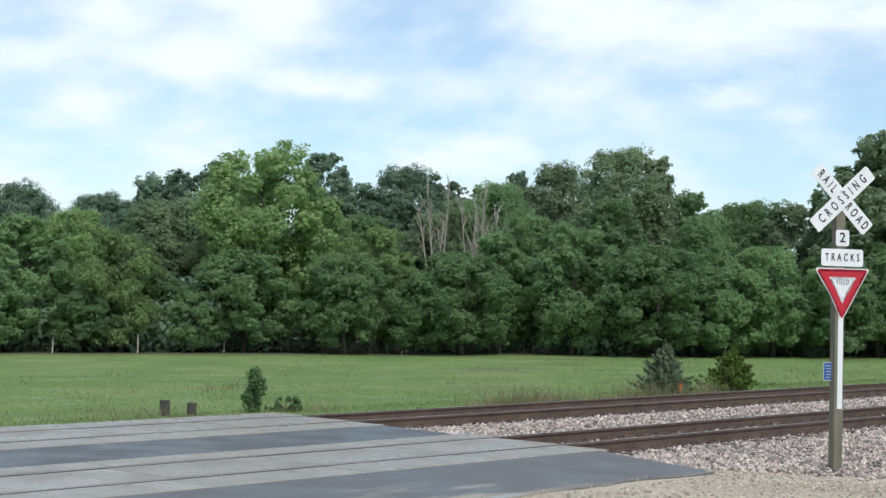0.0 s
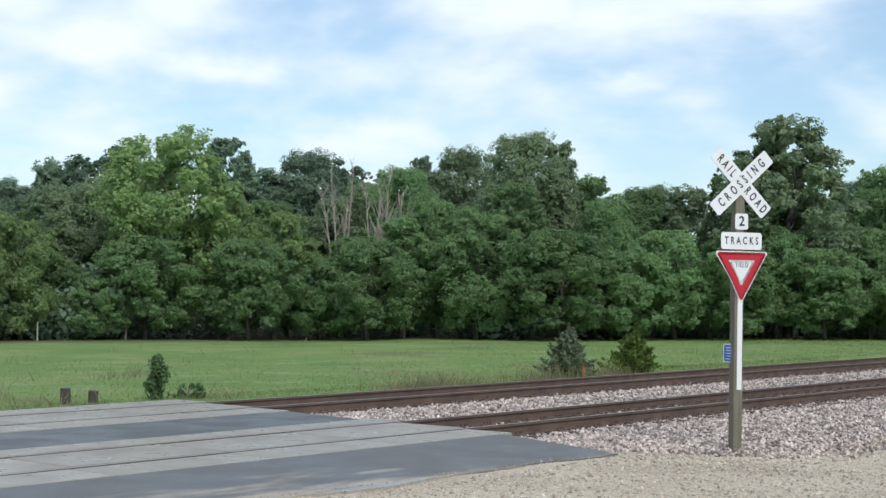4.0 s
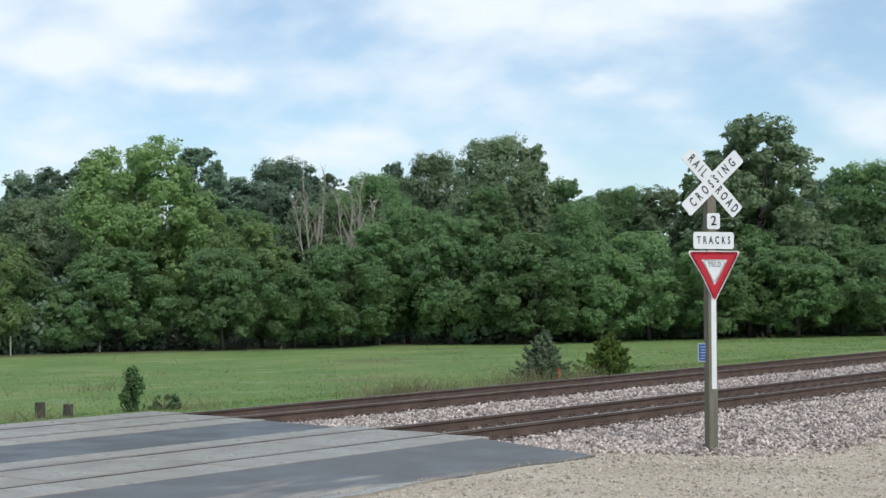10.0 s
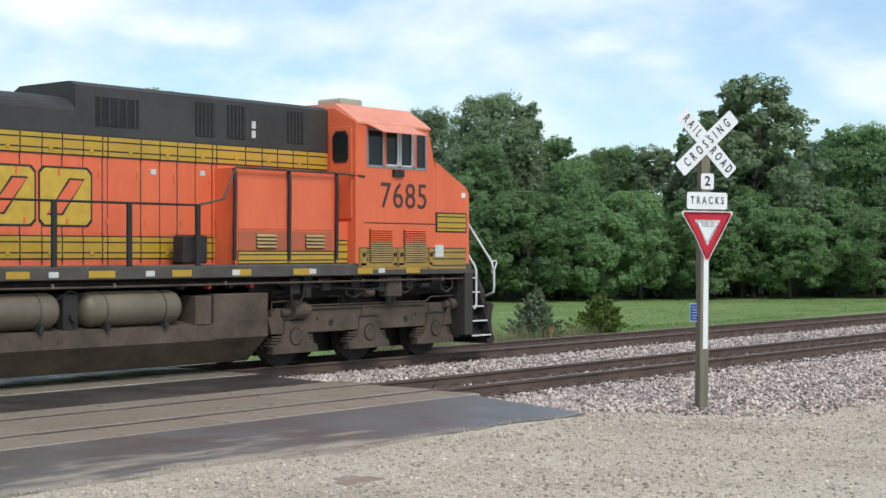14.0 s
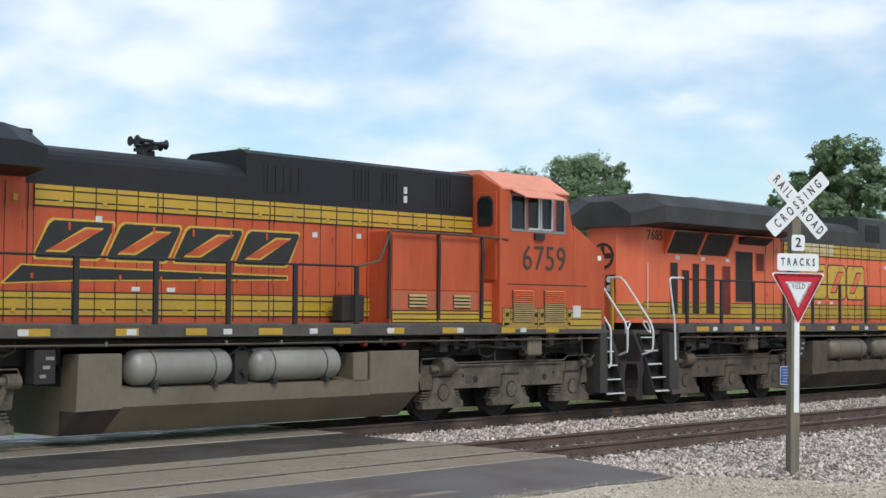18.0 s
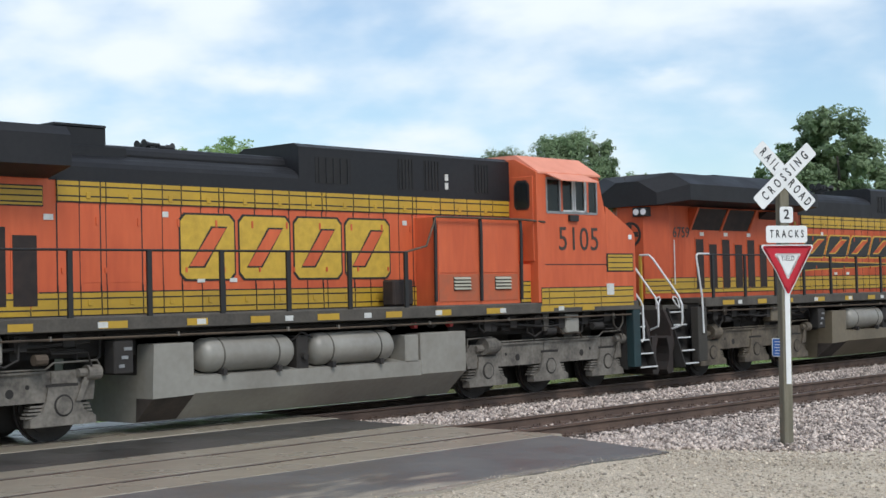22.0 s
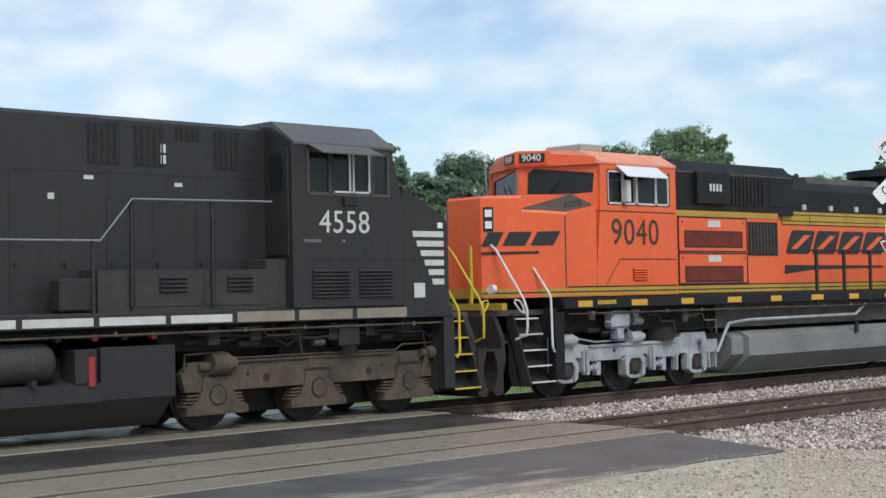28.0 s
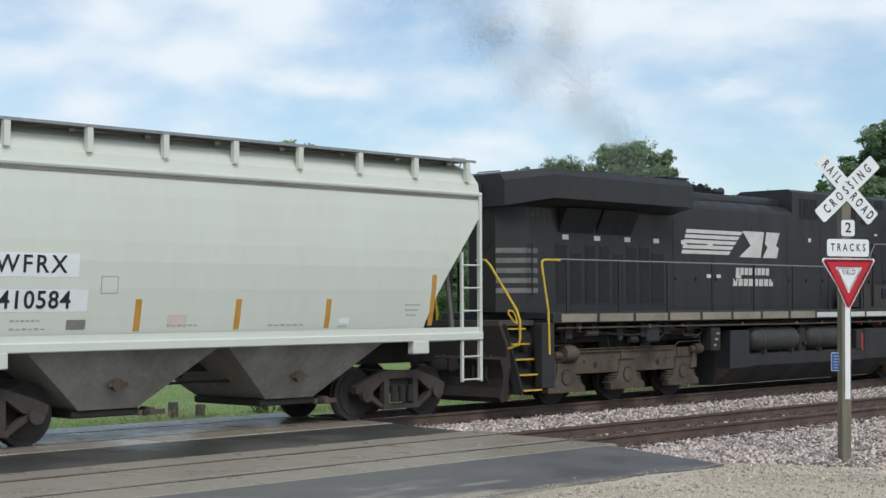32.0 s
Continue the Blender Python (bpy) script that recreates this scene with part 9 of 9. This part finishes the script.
        part("rust_stain", on_side(s, -1.20, -0.84, 1.70, 1.90, -0.003, 0.002), RUST_WASH, t, "faint pink rust wash")
        # end posts, ladders, sill steps
        for d in (-1, 1):
            part("corner_post", Geo().box(min(d * (E - 0.07), d * E), max(d * (E - 0.07), d * E), min(s * 1.46, s * 1.53), max(s * 1.46, s * 1.53), 0.62, 4.06), HOPPER_WHITE, t)
            part("ladder_rail", Geo().box(min(d * (E - 0.55), d * (E - 0.50)), max(d * (E - 0.55), d * (E - 0.50)), min(s * 1.47, s * 1.52), max(s * 1.47, s * 1.52), 0.62, 3.0), HOPPER_WHITE, t)
            for k in range(8):
                z = 0.66 + 0.42 * k
                if z > 3.1:
                    break
                part("ladder_rung", Geo().tube([(d * (E - 0.53), s * 1.53, z), (d * (E - 0.03), s * 1.53, z)], 0.016, 5), HOPPER_WHITE, t)
            part("end_brace", Geo().tube([(d * (E - 0.15), s * 0.9, 1.5), (d * (E - 0.4), s * 0.9, 3.3)], 0.05, 6), HOPPER_GREY, t)
            part("jacking_pad", Geo().box(min(d * 4.0, d * 4.4), max(d * 4.0, d * 4.4), min(s * 1.40, s * 1.57), max(s * 1.40, s * 1.57), 1.16, 1.40, 0.02), HOPPER_WHITE, t)
    part("end_platform", Geo().box(-E, -E + 1.4, -1.4, 1.4, 1.36, 1.46), HOPPER_GREY, t)
    part("end_platform", Geo().box(E - 1.4, E, -1.4, 1.4, 1.36, 1.46), HOPPER_GREY, t)
    part("centre_sill", Geo().box(-E - 0.1, E + 0.1, -0.2, 0.2, 0.95, 1.4), UNDER, t)
    part("roof_grab", Geo().tube([(E - 0.5, -1.2, 4.62), (E - 0.45, -1.2, 4.76), (E + 0.0, -1.1, 4.78), (E + 0.1, -0.7, 4.5)], 0.015, 5), STICKER, t)
    # two bays with sloping sheets and outlet gates
    for c in (-1.95, 1.65):
        b = Geo()
        top = [(c - 1.75, -1.48, 1.42), (c + 1.75, -1.48, 1.42), (c + 1.75, 1.48, 1.42), (c - 1.75, 1.48, 1.42)]
        low = [(c - 0.52, -0.95, 0.48), (c + 0.52, -0.95, 0.48), (c + 0.52, 0.95, 0.48), (c - 0.52, 0.95, 0.48)]
        b.add(top + low, [(0, 1, 2, 3), (4, 5, 6, 7)] + [(i, (i + 1) % 4, 4 + (i + 1) % 4, 4 + i) for i in range(4)])
        bay = part("hopper_bay", b, HOPPER_GREY, t)
        part("outlet_gate", Geo().box(c - 0.6, c + 0.6, -0.9, 0.9, 0.36, 0.48, 0.02).cyl("y", c + 0.62, 0, 0.40, 0.05, 2.1, 8), UNDER, bay)
        for s in (-1, 1):
            part("inspection_plate", Geo().cyl("y", c - 0.02, s * 1.20, 0.86, 0.10, 0.10, 10).box(c - 0.18, c + 0.16, s * 1.22 - 0.02, s * 1.22 + 0.02, 0.83, 0.89), GRIME, bay)
            part("gate_shaft", Geo().cyl("y", c + 0.75, s * 0.9, 0.42, 0.06, 0.3, 8).box(c + 0.5, c + 1.0, s * 1.0 - 0.02, s * 1.0 + 0.02, 0.36, 0.44), GRIME, bay)
    part("brake_gear", Geo().cyl("x", 0.1, 0.5, 0.95, 0.14, 0.7, 10).tube([(-3.2, -0.4, 0.75), (0, -0.5, 0.8), (3.0, -0.4, 0.75)], 0.025, 6), UNDER, t)
    for d in (-1, 1):
        c = d * 4.17
        tr = part("freight_truck", Geo().box(c - 0.25, c + 0.25, -1.0, 1.0, 0.55, 0.85), UNDER, t)
        for s in (-1, 1):
            fr = Geo().prism([(c - 1.12, 0.60), (c - 0.95, 0.68), (c - 0.42, 0.86), (c + 0.42, 0.86), (c + 0.95, 0.68), (c + 1.12, 0.60), (c + 1.10, 0.48), (c + 0.70, 0.50), (c + 0.40, 0.72), (c - 0.40, 0.72), (c - 0.70, 0.50), (c - 1.10, 0.48)], "y", s * 0.94, s * 1.08)
            for d2 in (-1, 1):
                fr.prism([(c + d2 * 0.98, 0.50), (c + d2 * 0.78, 0.50), (c + d2 * 0.34, 0.20), (c + d2 * 0.44, 0.18)], "y", s * 0.95, s * 1.07)
                fr.prism([(c + d2 * 0.30, 0.74), (c + d2 * 0.42, 0.74), (c + d2 * 0.42, 0.24), (c + d2 * 0.30, 0.24)], "y", s * 0.945, s * 1.075)
            fr.box(c - 0.46, c + 0.46, min(s * 0.93, s * 1.10), max(s * 0.93, s * 1.10), 0.18, 0.27)
            part("side_frame", fr, FREIGHT, tr)
            for k in (-0.2, 0.0, 0.2):
                part("spring", Geo().cyl("z", c + k, s * 1.09, 0.45, 0.07, 0.30, 10), UNDER, tr)
            for k in (-0.89, 0.89):
                part("bearing_cap", Geo().cyl("y", c + k, s * 1.10, 0.46, 0.13, 0.10, 12), FREIGHT, tr)
        wheelset(t, c - 0.89, 0.46)
        wheelset(t, c + 0.89, 0.46)
        part("coupler", Geo().box(min(d * (E + 0.05), d * (E + 0.55)), max(d * (E + 0.05), d * (E + 0.55)), -0.12, 0.12, 0.76, 0.98, 0.03), UNDER, t)
    return t


LOCO_A = ge_loco("locomotive", "orange lead locomotive with dark roof, yellow stripes and brown grime", "7685", "ferro")
LOCO_B = ge_loco("locomotive", "orange locomotive with black roof, yellow stripes and slanted black mark", "6759", "swoosh")
LOCO_C = ge_loco("locomotive", "weathered orange locomotive with large yellow name mark and grey trucks", "5105", "old")
LOCO_D = sd_loco()
LOCO_E = ge_loco("locomotive", "sooty black locomotive with white stripes and yellow end handrails", "4558", "black")
HOPPER = hopper_car()

# ======================= exhaust smoke =======================
SOOT = material("grey exhaust soot", (0.10, 0.10, 0.105), (0.16, 0.16, 0.165), rough=1.0, scale=2, island=0.3)
PUFFS = []


def smoke_puffs():
    """Clouds of fine soot specks, thin towards the rim."""
    rg = np.random.default_rng(77)
    meshes = []
    for k in range(4):
        n = 6000
        p = rg.normal(0, 0.30, (n, 3)) + np.sin(np.arange(n) * 0.7)[:, None] * 0.04
        far = np.linalg.norm(p, axis=1, keepdims=True)
        p = p * np.minimum(1.0, 0.72 / (far + 1e-6))
        meshes.append(quads_mesh("smoke_puff", leaf_quads(p, rg.normal(0, 1, (n, 3)), 0.0034 + 0.0026 * rg.random(n), rg), SOOT))
    for k in range(44):
        ob = new("smoke_puff", meshes[k % 4])
        tagged(ob, "thin grey exhaust smoke above the black locomotive", "smoke", group="exhaust smoke", kind="stuff")
        start = 29.2 + 2.75 * (k / 43) ** 0.8
        PUFFS.append((ob, start, rg.normal(0, 0.42), rg.normal(0, 0.55), rg.uniform(2.2, 3.4), k * 47.0))


smoke_puffs()

# ======================= motion of the train =======================
# the train's run along the far track: seconds, metres
RUN = [(0.0, -83.1), (12.0, -12.66), (12.5, -9.53), (13.0, -6.57), (13.5, -3.60), (15.5, 8.48), (16.0, 11.50), (16.5, 14.47), (17.5, 20.40), (18.5, 26.32), (19.0, 29.30), (19.5, 32.32), (20.5, 38.33), (21.5, 44.25), (22.5, 50.13), (23.0, 53.07), (24.5, 61.95),
       (26.5, 73.89), (27.0, 76.85), (27.5, 79.80), (28.0, 82.72), (28.5, 85.62), (29.0, 88.56), (29.5, 91.52), (30.0, 94.52), (30.5, 97.53), (31.0, 100.55), (31.5, 103.56), (32.0, 106.57)]
CARS = ((LOCO_A, 15.60), (LOCO_B, -6.70), (LOCO_C, -29.00), (LOCO_D, -51.465), (LOCO_E, -73.73), (HOPPER, -91.31))


def run_at(t):
    return float(np.interp(t, [a for a, b in RUN], [b for a, b in RUN]))


def motions():
    for car, offset in CARS:
        walk(car, [(t, pose(x + offset, YF, 0.0)) for t, x in RUN])
    # smoke rides in the stack until it is let out, then rises and stays behind
    for ob, start, dx, dy, rise, turn in PUFFS:
        rows = [(t, pose(x - 73.73 - 4.05, YF, 3.25, 0, 0, turn)) for t, x in RUN if t < start - 0.2]
        x0 = run_at(start) - 73.73 - 4.05
        rows.append((start - 0.1, pose(run_at(start - 0.1) - 77.78, YF, 3.25, 0, 0, turn)))
        rows.append((start, pose(x0, YF, 3.30, 0, 0, turn)))
        end = 32.0
        steps = max(1, int((end - start) / 0.2))
        for k in range(1, steps + 1):
            a = (end - start) * k / steps
            way = 3.2 * (1 - math.exp(-a / 0.55)) + 0.35 * a
            up = 3.2 * (1 - math.exp(-a / 0.45)) * rise / 2.8 + rise * 0.55 * a
            rows.append((start + a, pose(x0 + way * 0.40 + dx * a * 1.2, YF + dy * min(a, 1.5), 3.30 + up, 12 * a * dx, 10 * a, turn + 18 * a)))
        walk(ob, rows)
    # wheels turn with the way run, under a quarter turn from row to row
    times = [32.0 * k / 304 for k in range(305)]
    ways = [run_at(t) for t in times]
    for wheel, u, r in WHEELS:
        walk(wheel, [(t, pose(u, 0, r, 0, math.degrees((w - ways[0]) / r) % 360.0, 0)) for t, w in zip(times, ways)])


motions()
